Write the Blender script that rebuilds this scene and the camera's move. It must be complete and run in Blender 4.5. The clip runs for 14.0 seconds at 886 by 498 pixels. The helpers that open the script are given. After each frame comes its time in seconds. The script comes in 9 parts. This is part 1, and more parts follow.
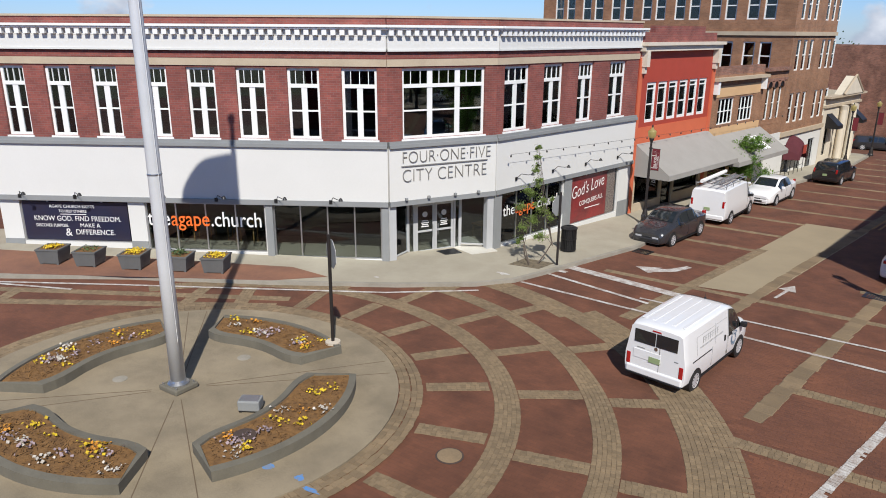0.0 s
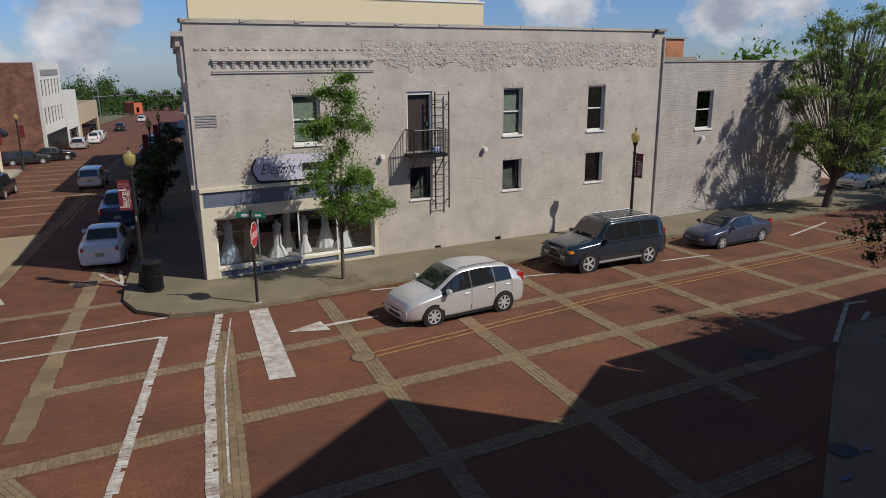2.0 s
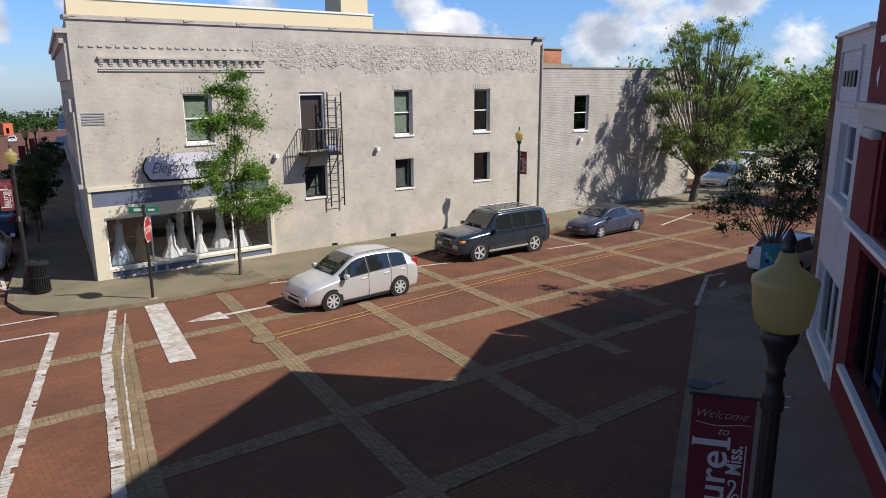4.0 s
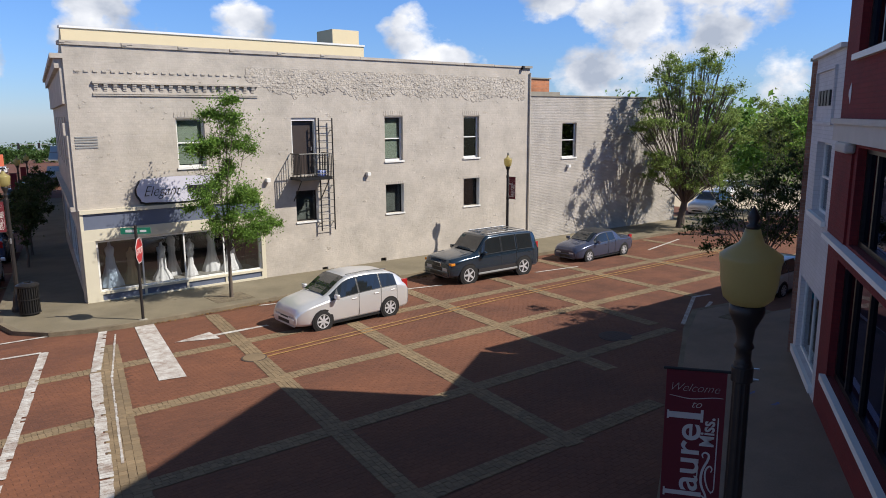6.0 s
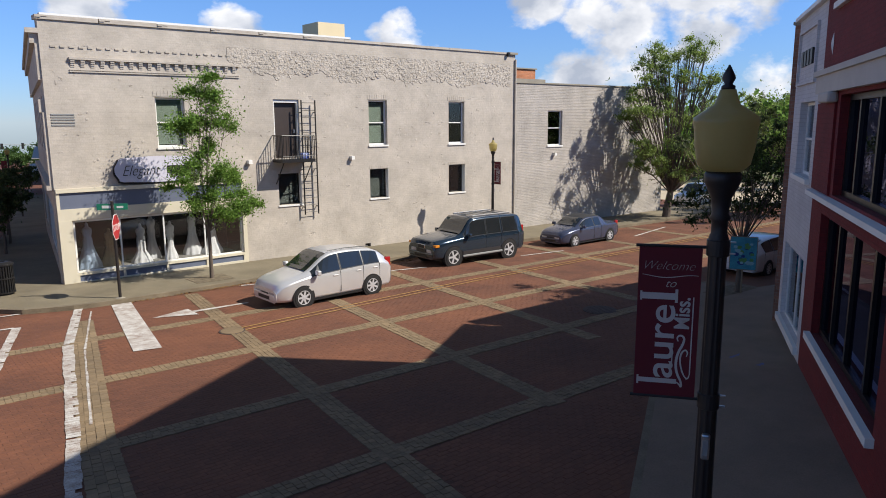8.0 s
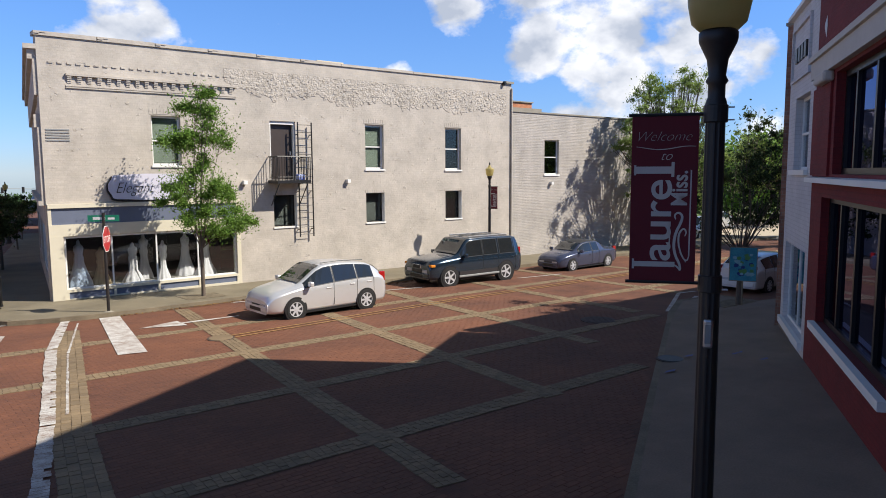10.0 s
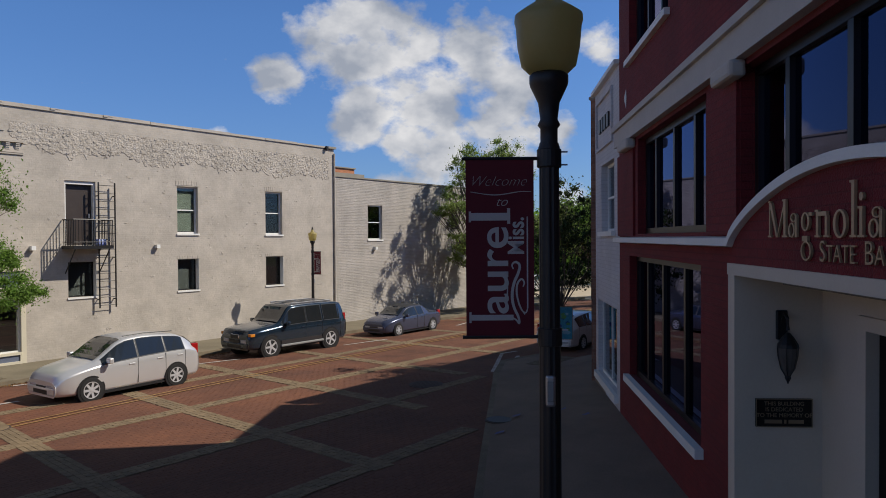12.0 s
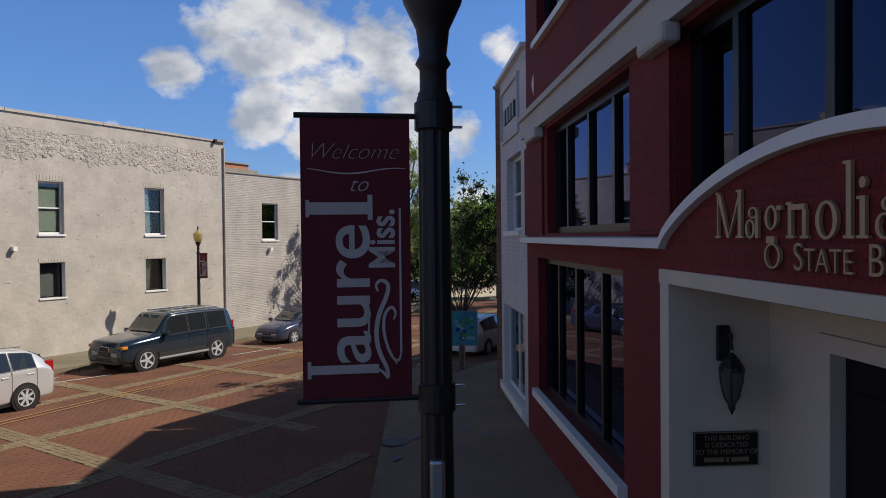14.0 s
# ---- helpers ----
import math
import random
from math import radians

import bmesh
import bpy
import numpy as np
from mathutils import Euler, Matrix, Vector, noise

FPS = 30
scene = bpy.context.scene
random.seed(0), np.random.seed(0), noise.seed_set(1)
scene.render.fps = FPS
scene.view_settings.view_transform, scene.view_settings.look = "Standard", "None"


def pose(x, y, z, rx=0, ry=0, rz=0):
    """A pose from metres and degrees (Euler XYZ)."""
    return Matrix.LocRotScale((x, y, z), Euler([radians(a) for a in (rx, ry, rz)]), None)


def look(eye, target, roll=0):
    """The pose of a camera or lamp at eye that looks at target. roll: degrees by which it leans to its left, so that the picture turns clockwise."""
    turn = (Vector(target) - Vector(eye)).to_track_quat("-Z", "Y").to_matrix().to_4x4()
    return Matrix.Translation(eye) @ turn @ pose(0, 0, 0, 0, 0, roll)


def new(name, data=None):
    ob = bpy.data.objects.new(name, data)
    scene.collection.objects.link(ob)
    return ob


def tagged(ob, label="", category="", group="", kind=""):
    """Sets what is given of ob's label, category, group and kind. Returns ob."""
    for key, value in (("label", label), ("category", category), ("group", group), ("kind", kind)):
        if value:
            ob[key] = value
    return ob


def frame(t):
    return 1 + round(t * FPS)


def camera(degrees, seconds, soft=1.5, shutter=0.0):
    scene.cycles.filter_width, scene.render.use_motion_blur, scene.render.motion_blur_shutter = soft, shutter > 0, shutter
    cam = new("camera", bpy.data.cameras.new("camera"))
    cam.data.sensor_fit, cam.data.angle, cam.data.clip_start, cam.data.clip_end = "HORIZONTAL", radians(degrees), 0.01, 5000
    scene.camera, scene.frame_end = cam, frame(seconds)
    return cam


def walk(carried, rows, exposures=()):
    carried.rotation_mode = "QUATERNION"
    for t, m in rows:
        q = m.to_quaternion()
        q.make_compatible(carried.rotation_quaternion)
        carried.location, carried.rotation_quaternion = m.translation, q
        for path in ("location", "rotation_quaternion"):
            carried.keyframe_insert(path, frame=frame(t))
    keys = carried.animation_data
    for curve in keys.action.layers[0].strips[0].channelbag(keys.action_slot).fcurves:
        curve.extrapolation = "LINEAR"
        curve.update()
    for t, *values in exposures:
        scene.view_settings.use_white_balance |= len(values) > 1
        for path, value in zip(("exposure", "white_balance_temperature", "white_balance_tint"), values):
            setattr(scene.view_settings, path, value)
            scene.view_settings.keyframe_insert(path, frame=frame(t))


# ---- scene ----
cam = camera(64.1, 14.0, soft=0.95)
PATH = [
    (0, (1.839, -25.078, 8.524), (0.791, -23.479, 7.936), 0.37),
    (0.5, (1.517, -24.606, 8.101), (1.011, -22.755, 7.539), 0.30),
    (1, (1.243, -24.303, 7.997), (1.31, -22.383, 7.439), 0.3),
    (1.5, (1.338, -24.079, 7.543), (1.919, -22.238, 7.02), -0.2),
    (2, (1.229, -24.017, 7.177), (2.17, -22.329, 6.666), -0.4),
    (2.5, (1.111, -24.184, 7.071), (2.171, -22.565, 6.565), -0.6),
    (3, (0.89, -24.575, 6.936), (2.018, -23.002, 6.434), -0.6),
    (3.2, (0.779, -24.725, 6.822), (1.931, -23.169, 6.322), -0.8),
    (5.3, (0.606, -25.183, 6.216), (1.821, -23.642, 5.832), -0.3),
    (5.5, (0.576, -25.216, 6.216), (1.794, -23.674, 5.84), -0.3),
    (6, (0.518, -25.308, 6.162), (1.738, -23.767, 5.792), -0.3),
    (6.5, (0.5, -25.366, 6.019), (1.742, -23.843, 5.65), -0.3),
    (7, (0.506, -25.382, 5.945), (1.752, -23.861, 5.576), -0.3),
    (7.5, (0.604, -25.355, 5.63), (1.85, -23.832, 5.268), -0.3),
    (9.8, (0.926, -25.315, 4.229), (2.181, -23.781, 3.96), -0.4),
    (10, (0.898, -25.296, 4.148), (2.159, -23.758, 3.931), -0.3),
    (10.5, (0.957, -25.239, 4.081), (2.243, -23.71, 3.978), -0.2),
    (11, (1.059, -25.133, 4.007), (2.447, -23.693, 3.979), -0.3),
    (11.5, (1.086, -25.054, 4.013), (2.535, -23.677, 3.986), -0.2),
    (12, (1.238, -24.945, 4.033), (2.847, -23.757, 4.002), -0.4),
    (12.5, (1.407, -24.879, 4.048), (3.082, -23.786, 4.014), -0.5),
    (13, (1.787, -24.694, 4.031), (3.495, -23.654, 3.998), -0.4),
    (13.5, (2.287, -24.492, 4.042), (4.027, -23.507, 4.007), -0.6),
    (14, (2.6, -24.308, 4.048), (4.351, -23.342, 4.013), -0.6),
]
walk(cam, [(t, look(eye, target, roll)) for t, eye, target, roll in PATH],
     exposures=[(0, 0.16, 6250, 10), (0.5, -0.02, 6320, 10), (1, -0.08, 6350, 10), (1.5, -0.34, 6450, 10), (2, -0.25, 6550, 10), (3, 0.22, 6500, 10), (5.5, 0.40, 6550, 10), (6.5, 0.27, 6600, 10), (7.5, 0.33, 6650, 10), (10, 0.52, 6650, 10), (10.5, 0.24, 6600, 10), (11, 0.16, 6700, 10), (11.5, -0.02, 6750, 10), (12, -0.13, 6750, 10), (12.5, -0.27, 6750, 10), (13, -0.29, 6750, 10), (14, 0.06, 6800, 10)])

# ---- light ----
SUN_AZ, SUN_EL = 131.0, 44.5          # the way the shadows run, and the sun's height
world = bpy.data.worlds.new("sky")
scene.world = world
world.use_nodes = True
wn, wl = world.node_tree.nodes, world.node_tree.links
wn.clear()
w_out = wn.new("ShaderNodeOutputWorld")
w_bg = wn.new("ShaderNodeBackground")
w_bg.inputs["Strength"].default_value = 0.082
w_sky = wn.new("ShaderNodeTexSky")
w_sky.sky_type, w_sky.sun_disc = "NISHITA", False
w_sky.sun_elevation = radians(SUN_EL)
w_sky.sun_rotation = radians(90 - (SUN_AZ + 180))
w_sky.dust_density, w_sky.ozone_density, w_sky.air_density = 0.0, 2.0, 1.0
# cumulus clouds: where they stand (direction and half width in degrees), with ragged edges
CLOUDS = [(0.695, 0.665, 0.275, 4.0), (0.737, 0.632, 0.240, 4.3), (0.780, 0.598, 0.185, 2.5), (0.813, 0.530, 0.243, 3.5), (0.843, 0.504, 0.187, 3.0), (0.872, 0.467, 0.147, 2.3), (0.722, 0.671, 0.170, 2.3), (0.770, 0.625, 0.129, 2.3),
          (0.634, 0.743, 0.213, 1.9), (0.883, 0.392, 0.256, 1.6), (0.268, 0.945, 0.189, 2.8), (0.791, 0.607, 0.073, 3.3), (0.807, 0.580, 0.108, 3.0), (0.847, 0.516, 0.126, 3.2), (0.892, 0.449, 0.047, 1.9), (0.401, 0.909, 0.114, 2.1),
          (0.241, 0.962, 0.124, 3.0), (0.583, 0.805, 0.108, 1.9), (0.611, 0.789, 0.064, 2.3), (0.767, 0.638, 0.060, 2.6), (0.05, 0.998, 0.037, 3.2), (-0.045, 0.999, 0.0, 1.7), (0.09, 0.994, 0.065, 2.0), (-0.84, 0.542, 0.028, 2.4)]
w_co = wn.new("ShaderNodeTexCoord")
w_sep = wn.new("ShaderNodeSeparateXYZ")
wl.new(w_co.outputs["Generated"], w_sep.inputs[0])
w_map = wn.new("ShaderNodeMapping")
w_map.inputs["Scale"].default_value = (1.0, 1.0, 1.5)
wl.new(w_co.outputs["Generated"], w_map.inputs[0])
w_noise = wn.new("ShaderNodeTexNoise")
w_noise.inputs["Scale"].default_value, w_noise.inputs["Detail"].default_value, w_noise.inputs["Roughness"].default_value = 13.0, 9.0, 0.58
wl.new(w_map.outputs[0], w_noise.inputs["Vector"])
w_last = None
for cx_, cy_, cz_, cr_ in CLOUDS:
    w_dot = wn.new("ShaderNodeVectorMath"); w_dot.operation = "DOT_PRODUCT"
    w_dot.inputs[1].default_value = Vector((cx_, cy_, cz_)).normalized()
    wl.new(w_co.outputs["Generated"], w_dot.inputs[0])
    w_mr = wn.new("ShaderNodeMapRange")
    w_mr.inputs["From Min"].default_value, w_mr.inputs["From Max"].default_value = math.cos(radians(cr_ * 1.5)), math.cos(radians(cr_ * 0.35))
    wl.new(w_dot.outputs["Value"], w_mr.inputs["Value"])
    if w_last:
        w_max = wn.new("ShaderNodeMath"); w_max.operation = "MAXIMUM"
        wl.new(w_last, w_max.inputs[0]); wl.new(w_mr.outputs[0], w_max.inputs[1])
        w_last = w_max.outputs[0]
    else:
        w_last = w_mr.outputs[0]
w_sum = wn.new("ShaderNodeMath"); w_sum.operation = "MULTIPLY_ADD"; w_sum.inputs[1].default_value = 0.36
wl.new(w_last, w_sum.inputs[0]); wl.new(w_noise.outputs["Fac"], w_sum.inputs[2])
w_ramp = wn.new("ShaderNodeValToRGB")
w_ramp.color_ramp.elements[0].position, w_ramp.color_ramp.elements[1].position = 0.655, 0.825
wl.new(w_sum.outputs[0], w_ramp.inputs[0])
w_noise2 = wn.new("ShaderNodeTexNoise")
w_noise2.inputs["Scale"].default_value, w_noise2.inputs["Detail"].default_value = 12.0, 7.0
wl.new(w_map.outputs[0], w_noise2.inputs["Vector"])
w_cloud = wn.new("ShaderNodeMixRGB")
w_cloud.inputs[1].default_value, w_cloud.inputs[2].default_value = (4.3, 4.9, 6.1, 1), (9.9, 10.1, 10.6, 1)
w_r2 = wn.new("ShaderNodeValToRGB")
w_r2.color_ramp.elements[0].position, w_r2.color_ramp.elements[1].position = 0.38, 0.66
wl.new(w_noise2.outputs["Fac"], w_r2.inputs[0])
wl.new(w_r2.outputs[0], w_cloud.inputs[0])
w_mix = wn.new("ShaderNodeMixRGB")
wl.new(w_ramp.outputs[0], w_mix.inputs[0])
w_tint = wn.new("ShaderNodeMixRGB"); w_tint.blend_type = "MULTIPLY"
w_tint.inputs[0].default_value, w_tint.inputs[2].default_value = 1.0, (0.66, 0.98, 1.46, 1)
w_high = wn.new("ShaderNodeMapRange")
w_high.inputs["From Min"].default_value, w_high.inputs["From Max"].default_value = 0.0, 0.28
wl.new(w_sep.outputs["Z"], w_high.inputs["Value"])
w_hue = wn.new("ShaderNodeMixRGB")
w_hue.inputs[1].default_value, w_hue.inputs[2].default_value = (0.50, 0.70, 1.22, 1), (0.67, 1.04, 1.60, 1)
wl.new(w_high.outputs[0], w_hue.inputs[0])
w_top = wn.new("ShaderNodeMapRange")
w_top.inputs["From Min"].default_value, w_top.inputs["From Max"].default_value = 0.34, 0.72
wl.new(w_sep.outputs["Z"], w_top.inputs["Value"])
w_zen = wn.new("ShaderNodeMixRGB")
w_zen.inputs[2].default_value = (0.92, 0.80, 0.72, 1)
wl.new(w_top.outputs[0], w_zen.inputs[0]); wl.new(w_hue.outputs[0], w_zen.inputs[1]); wl.new(w_zen.outputs[0], w_tint.inputs[2])
wl.new(w_sky.outputs[0], w_tint.inputs[1])
wl.new(w_tint.outputs[0], w_mix.inputs[1])
wl.new(w_cloud.outputs[0], w_mix.inputs[2])
wl.new(w_mix.outputs[0], w_bg.inputs["Color"])
wl.new(w_bg.outputs[0], w_out.inputs["Surface"])

sun = new("sun", bpy.data.lights.new("sun", "SUN"))
sun.data.energy, sun.data.angle, sun.data.color = 4.8, radians(0.55), (1.0, 0.95, 0.87)
sd = Vector((math.cos(radians(SUN_AZ)) * math.cos(radians(SUN_EL)), math.sin(radians(SUN_AZ)) * math.cos(radians(SUN_EL)), -math.sin(radians(SUN_EL))))
sun.matrix_world = look((0, 0, 40), Vector((0, 0, 40)) + sd)

# ---- materials ----
MATS = {}


def nodes_of(name):
    m = bpy.data.materials.new(name)
    m.use_nodes = True
    nt = m.node_tree
    return m, nt.nodes, nt.links, nt.nodes["Principled BSDF"]


def surface(name, c1, c2=None, rough=0.8, scale=3.0, fine=40.0, bump=0.15, metal=0.0, spec=0.5, contrast=0.5, island=0.0, streak=0.0, coat=0.0):
    """A painted, mineral or woven surface with variation at two scales."""
    if name in MATS:
        return MATS[name]
    m, N, L, P = nodes_of(name)
    c2 = c2 or tuple(v * 0.75 for v in c1)
    tc = N.new("ShaderNodeTexCoord")
    a, b = N.new("ShaderNodeTexNoise"), N.new("ShaderNodeTexNoise")
    a.inputs["Scale"].default_value, a.inputs["Detail"].default_value, a.inputs["Roughness"].default_value = scale, 6.0, 0.62
    b.inputs["Scale"].default_value, b.inputs["Detail"].default_value = fine, 3.0
    mp = N.new("ShaderNodeMapping")
    if streak:
        mp.inputs["Scale"].default_value = (1, 1, streak)
    L.new(tc.outputs["Object"], mp.inputs[0])
    L.new(mp.outputs[0], a.inputs["Vector"])
    L.new(tc.outputs["Object"], b.inputs["Vector"])
    mx = N.new("ShaderNodeMixRGB"); mx.inputs[0].default_value = 0.35
    L.new(a.outputs["Fac"], mx.inputs[1]); L.new(b.outputs["Fac"], mx.inputs[2])
    rp = N.new("ShaderNodeValToRGB")
    rp.color_ramp.elements[0].position, rp.color_ramp.elements[1].position = max(0.0, 0.5 - 0.16 / max(contrast, 0.2) * 0.7), min(1.0, 0.5 + 0.16 / max(contrast, 0.2) * 0.7)
    rp.color_ramp.elements[0].color, rp.color_ramp.elements[1].color = (*c2, 1), (*c1, 1)
    L.new(mx.outputs[0], rp.inputs[0])
    last = rp.outputs[0]
    if island:
        g = N.new("ShaderNodeNewGeometry")
        o = N.new("ShaderNodeObjectInfo")
        add = N.new("ShaderNodeMath"); add.operation = "ADD"
        L.new(g.outputs["Random Per Island"], add.inputs[0]); L.new(o.outputs["Random"], add.inputs[1])
        fr = N.new("ShaderNodeMath"); fr.operation = "FRACT"
        L.new(add.outputs[0], fr.inputs[0])
        mr = N.new("ShaderNodeMapRange")
        mr.inputs["To Min"].default_value, mr.inputs["To Max"].default_value = 1 - island, 1 + island * 0.6
        L.new(fr.outputs[0], mr.inputs["Value"])
        hs = N.new("ShaderNodeHueSaturation")
        L.new(mr.outputs[0], hs.inputs["Value"]); L.new(last, hs.inputs["Color"])
        last = hs.outputs[0]
    L.new(last, P.inputs["Base Color"])
    P.inputs["Roughness"].default_value, P.inputs["Metallic"].default_value = rough, metal
    P.inputs["Specular IOR Level"].default_value = spec
    P.inputs["Coat Weight"].default_value = coat
    P.inputs["Coat Roughness"].default_value = 0.06
    if bump:
        bp = N.new("ShaderNodeBump")
        bp.inputs["Strength"].default_value, bp.inputs["Distance"].default_value = bump, 0.02
        L.new(mx.outputs[0], bp.inputs["Height"]); L.new(bp.outputs[0], P.inputs["Normal"])
    MATS[name] = m
    return m


def brickwork(name, c1, c2, mortar, bw=0.21, bh=0.068, gap=0.012, rough=0.85, bump=0.5, flat=False, stain=0.35, lumps=0.0):
    """Brick courses at true size; flat lays them on the ground (x, y), else up a wall (x, z)."""
    if name in MATS:
        return MATS[name]
    m, N, L, P = nodes_of(name)
    tc = N.new("ShaderNodeTexCoord")
    sep, cmb = N.new("ShaderNodeSeparateXYZ"), N.new("ShaderNodeCombineXYZ")
    L.new(tc.outputs["Object"], sep.inputs[0])
    if flat:
        L.new(sep.outputs["X"], cmb.inputs["X"]); L.new(sep.outputs["Y"], cmb.inputs["Y"])
    else:
        s = N.new("ShaderNodeMath"); s.operation = "ADD"
        L.new(sep.outputs["X"], s.inputs[0]); L.new(sep.outputs["Y"], s.inputs[1])
        L.new(s.outputs[0], cmb.inputs["X"]); L.new(sep.outputs["Z"], cmb.inputs["Y"])
    br = N.new("ShaderNodeTexBrick")
    br.inputs["Scale"].default_value, br.inputs["Brick Width"].default_value, br.inputs["Row Height"].default_value = 1.0, bw + gap, bh + gap
    br.inputs["Mortar Size"].default_value, br.inputs["Mortar Smooth"].default_value = gap * 0.5, 0.2
    br.inputs["Color1"].default_value, br.inputs["Color2"].default_value, br.inputs["Mortar"].default_value = (*c1, 1), (*c2, 1), (*mortar, 1)
    L.new(cmb.outputs[0], br.inputs["Vector"])
    a = N.new("ShaderNodeTexNoise")
    a.inputs["Scale"].default_value, a.inputs["Detail"].default_value, a.inputs["Roughness"].default_value = 0.9, 7.0, 0.65
    L.new(tc.outputs["Object"], a.inputs["Vector"])
    mr = N.new("ShaderNodeMapRange")
    mr.inputs["From Min"].default_value, mr.inputs["From Max"].default_value = 0.3, 0.7
    mr.inputs["To Min"].default_value, mr.inputs["To Max"].default_value = 1 - stain, 1 + stain * 0.6
    L.new(a.outputs["Fac"], mr.inputs["Value"])
    hs = N.new("ShaderNodeHueSaturation")
    L.new(mr.outputs[0], hs.inputs["Value"]); L.new(br.outputs["Color"], hs.inputs["Color"])
    L.new(hs.outputs[0], P.inputs["Base Color"])
    P.inputs["Roughness"].default_value = rough
    f = N.new("ShaderNodeTexNoise"); f.inputs["Scale"].default_value = 60
    L.new(tc.outputs["Object"], f.inputs["Vector"])
    ad = N.new("ShaderNodeMath"); ad.operation = "MULTIPLY_ADD"; ad.inputs[1].default_value = -1.0
    L.new(br.outputs["Fac"], ad.inputs[0]); L.new(f.outputs["Fac"], ad.inputs[2])
    bp = N.new("ShaderNodeBump")
    bp.inputs["Strength"].default_value, bp.inputs["Distance"].default_value = bump, 0.012
    L.new(ad.outputs[0], bp.inputs["Height"]); L.new(bp.outputs[0], P.inputs["Normal"])
    if lumps:
        g = N.new("ShaderNodeTexNoise")
        g.inputs["Scale"].default_value, g.inputs["Detail"].default_value, g.inputs["Roughness"].default_value = 7.0, 6.0, 0.6
        L.new(tc.outputs["Object"], g.inputs["Vector"])
        b2 = N.new("ShaderNodeBump")
        b2.inputs["Strength"].default_value, b2.inputs["Distance"].default_value = 1.0, lumps
        L.new(g.outputs["Fac"], b2.inputs["Height"]); L.new(bp.outputs[0], b2.inputs["Normal"]); L.new(b2.outputs[0], P.inputs["Normal"])
    MATS[name] = m
    return m


def glass(name, tint=(0.75, 0.82, 0.82), clear=0.75, ior=1.6, gloss=(0.95, 0.97, 1.0)):
    """A thin pane: mostly clear, with a sharp reflection that grows at grazing angles."""
    if name in MATS:
        return MATS[name]
    m, N, L, P = nodes_of(name)
    N.remove(P)
    t, g, fr, mx = N.new("ShaderNodeBsdfTransparent"), N.new("ShaderNodeBsdfGlossy"), N.new("ShaderNodeFresnel"), N.new("ShaderNodeMixShader")
    t.inputs[0].default_value = (*[v * clear for v in tint], 1)
    g.inputs["Roughness"].default_value = 0.015
    g.inputs["Color"].default_value = (*gloss, 1)
    fr.inputs["IOR"].default_value = ior
    L.new(fr.outputs[0], mx.inputs[0]); L.new(t.outputs[0], mx.inputs[1]); L.new(g.outputs[0], mx.inputs[2])
    L.new(mx.outputs[0], N["Material Output"].inputs["Surface"])
    MATS[name] = m
    return m


def paint(name, c, rough=0.3, coat=0.6, metal=0.0):
    return surface(name, c, tuple(v * 0.93 for v in c), rough=rough, scale=0.6, fine=6, bump=0.0, metal=metal, coat=coat, contrast=0.3)


BRICK_ROAD = brickwork("street brick", (0.152, 0.058, 0.029), (0.132, 0.050, 0.026), (0.108, 0.043, 0.025), bw=0.205, bh=0.095, gap=0.008, flat=True, bump=0.3, stain=0.4)
BRICK_UNIT = surface("paving brick", (0.188, 0.071, 0.034), (0.098, 0.039, 0.023), rough=0.85, scale=0.30, fine=24, bump=0.3, island=0.11, contrast=0.85)
PAVER = surface("cobble band", (0.27, 0.192, 0.108), (0.15, 0.108, 0.064), rough=0.9, scale=0.8, fine=35, bump=0.35, island=0.2)
JOINT = surface("joint sand", (0.165, 0.115, 0.07), (0.11, 0.08, 0.05), rough=0.95, scale=4)
EAST_WALK = surface("old olive concrete", (0.215, 0.18, 0.118), (0.125, 0.105, 0.068), rough=0.9, scale=0.55, fine=45, bump=0.15, contrast=0.8)
# south walk: WALK's concrete darkened and warmed to stand for the bank's shade
SOUTH_WALK = surface("shade-toned walk concrete", (0.25, 0.185, 0.132), (0.155, 0.116, 0.083), rough=0.9, scale=0.8, fine=45, bump=0.12, contrast=0.7)
WALK = surface("concrete walk", (0.40, 0.36, 0.275), (0.29, 0.255, 0.19), rough=0.9, scale=0.7, fine=45, bump=0.12, contrast=0.6)
KERB = surface("kerb concrete", (0.36, 0.325, 0.265), (0.21, 0.19, 0.15), rough=0.9, scale=1.5, fine=40, bump=0.2)
EARTH = surface("dry grass ground", (0.17, 0.16, 0.09), (0.10, 0.11, 0.05), rough=1.0, scale=0.12, fine=8, bump=0.1)
LINE = surface("worn white line", (0.62, 0.61, 0.575), (0.26, 0.19, 0.15), rough=0.8, scale=4, fine=45, bump=0.1, contrast=0.8)
YLINE = surface("worn yellow line", (0.42, 0.25, 0.07), (0.19, 0.085, 0.04), rough=0.8, scale=6, fine=50, bump=0.1, contrast=0.8)
GREY_WALL = brickwork("painted grey brick wall", (0.50, 0.445, 0.38), (0.475, 0.425, 0.36), (0.46, 0.41, 0.35), bump=0.25, stain=0.22, lumps=0.011)
GREY_ROUGH = brickwork("crumbling grey plaster", (0.51, 0.455, 0.39), (0.485, 0.43, 0.365), (0.45, 0.40, 0.34), bump=0.6, stain=0.2, lumps=0.07)
WHITE_STUCCO = surface("white stucco", (0.654, 0.641, 0.602), (0.593, 0.581, 0.542), rough=0.85, scale=0.5, fine=25, bump=0.1, contrast=0.4)
WHITE_PAINT = surface("white paint", (0.80, 0.79, 0.76), (0.70, 0.69, 0.65), rough=0.6, scale=1.5, fine=30, bump=0.05)
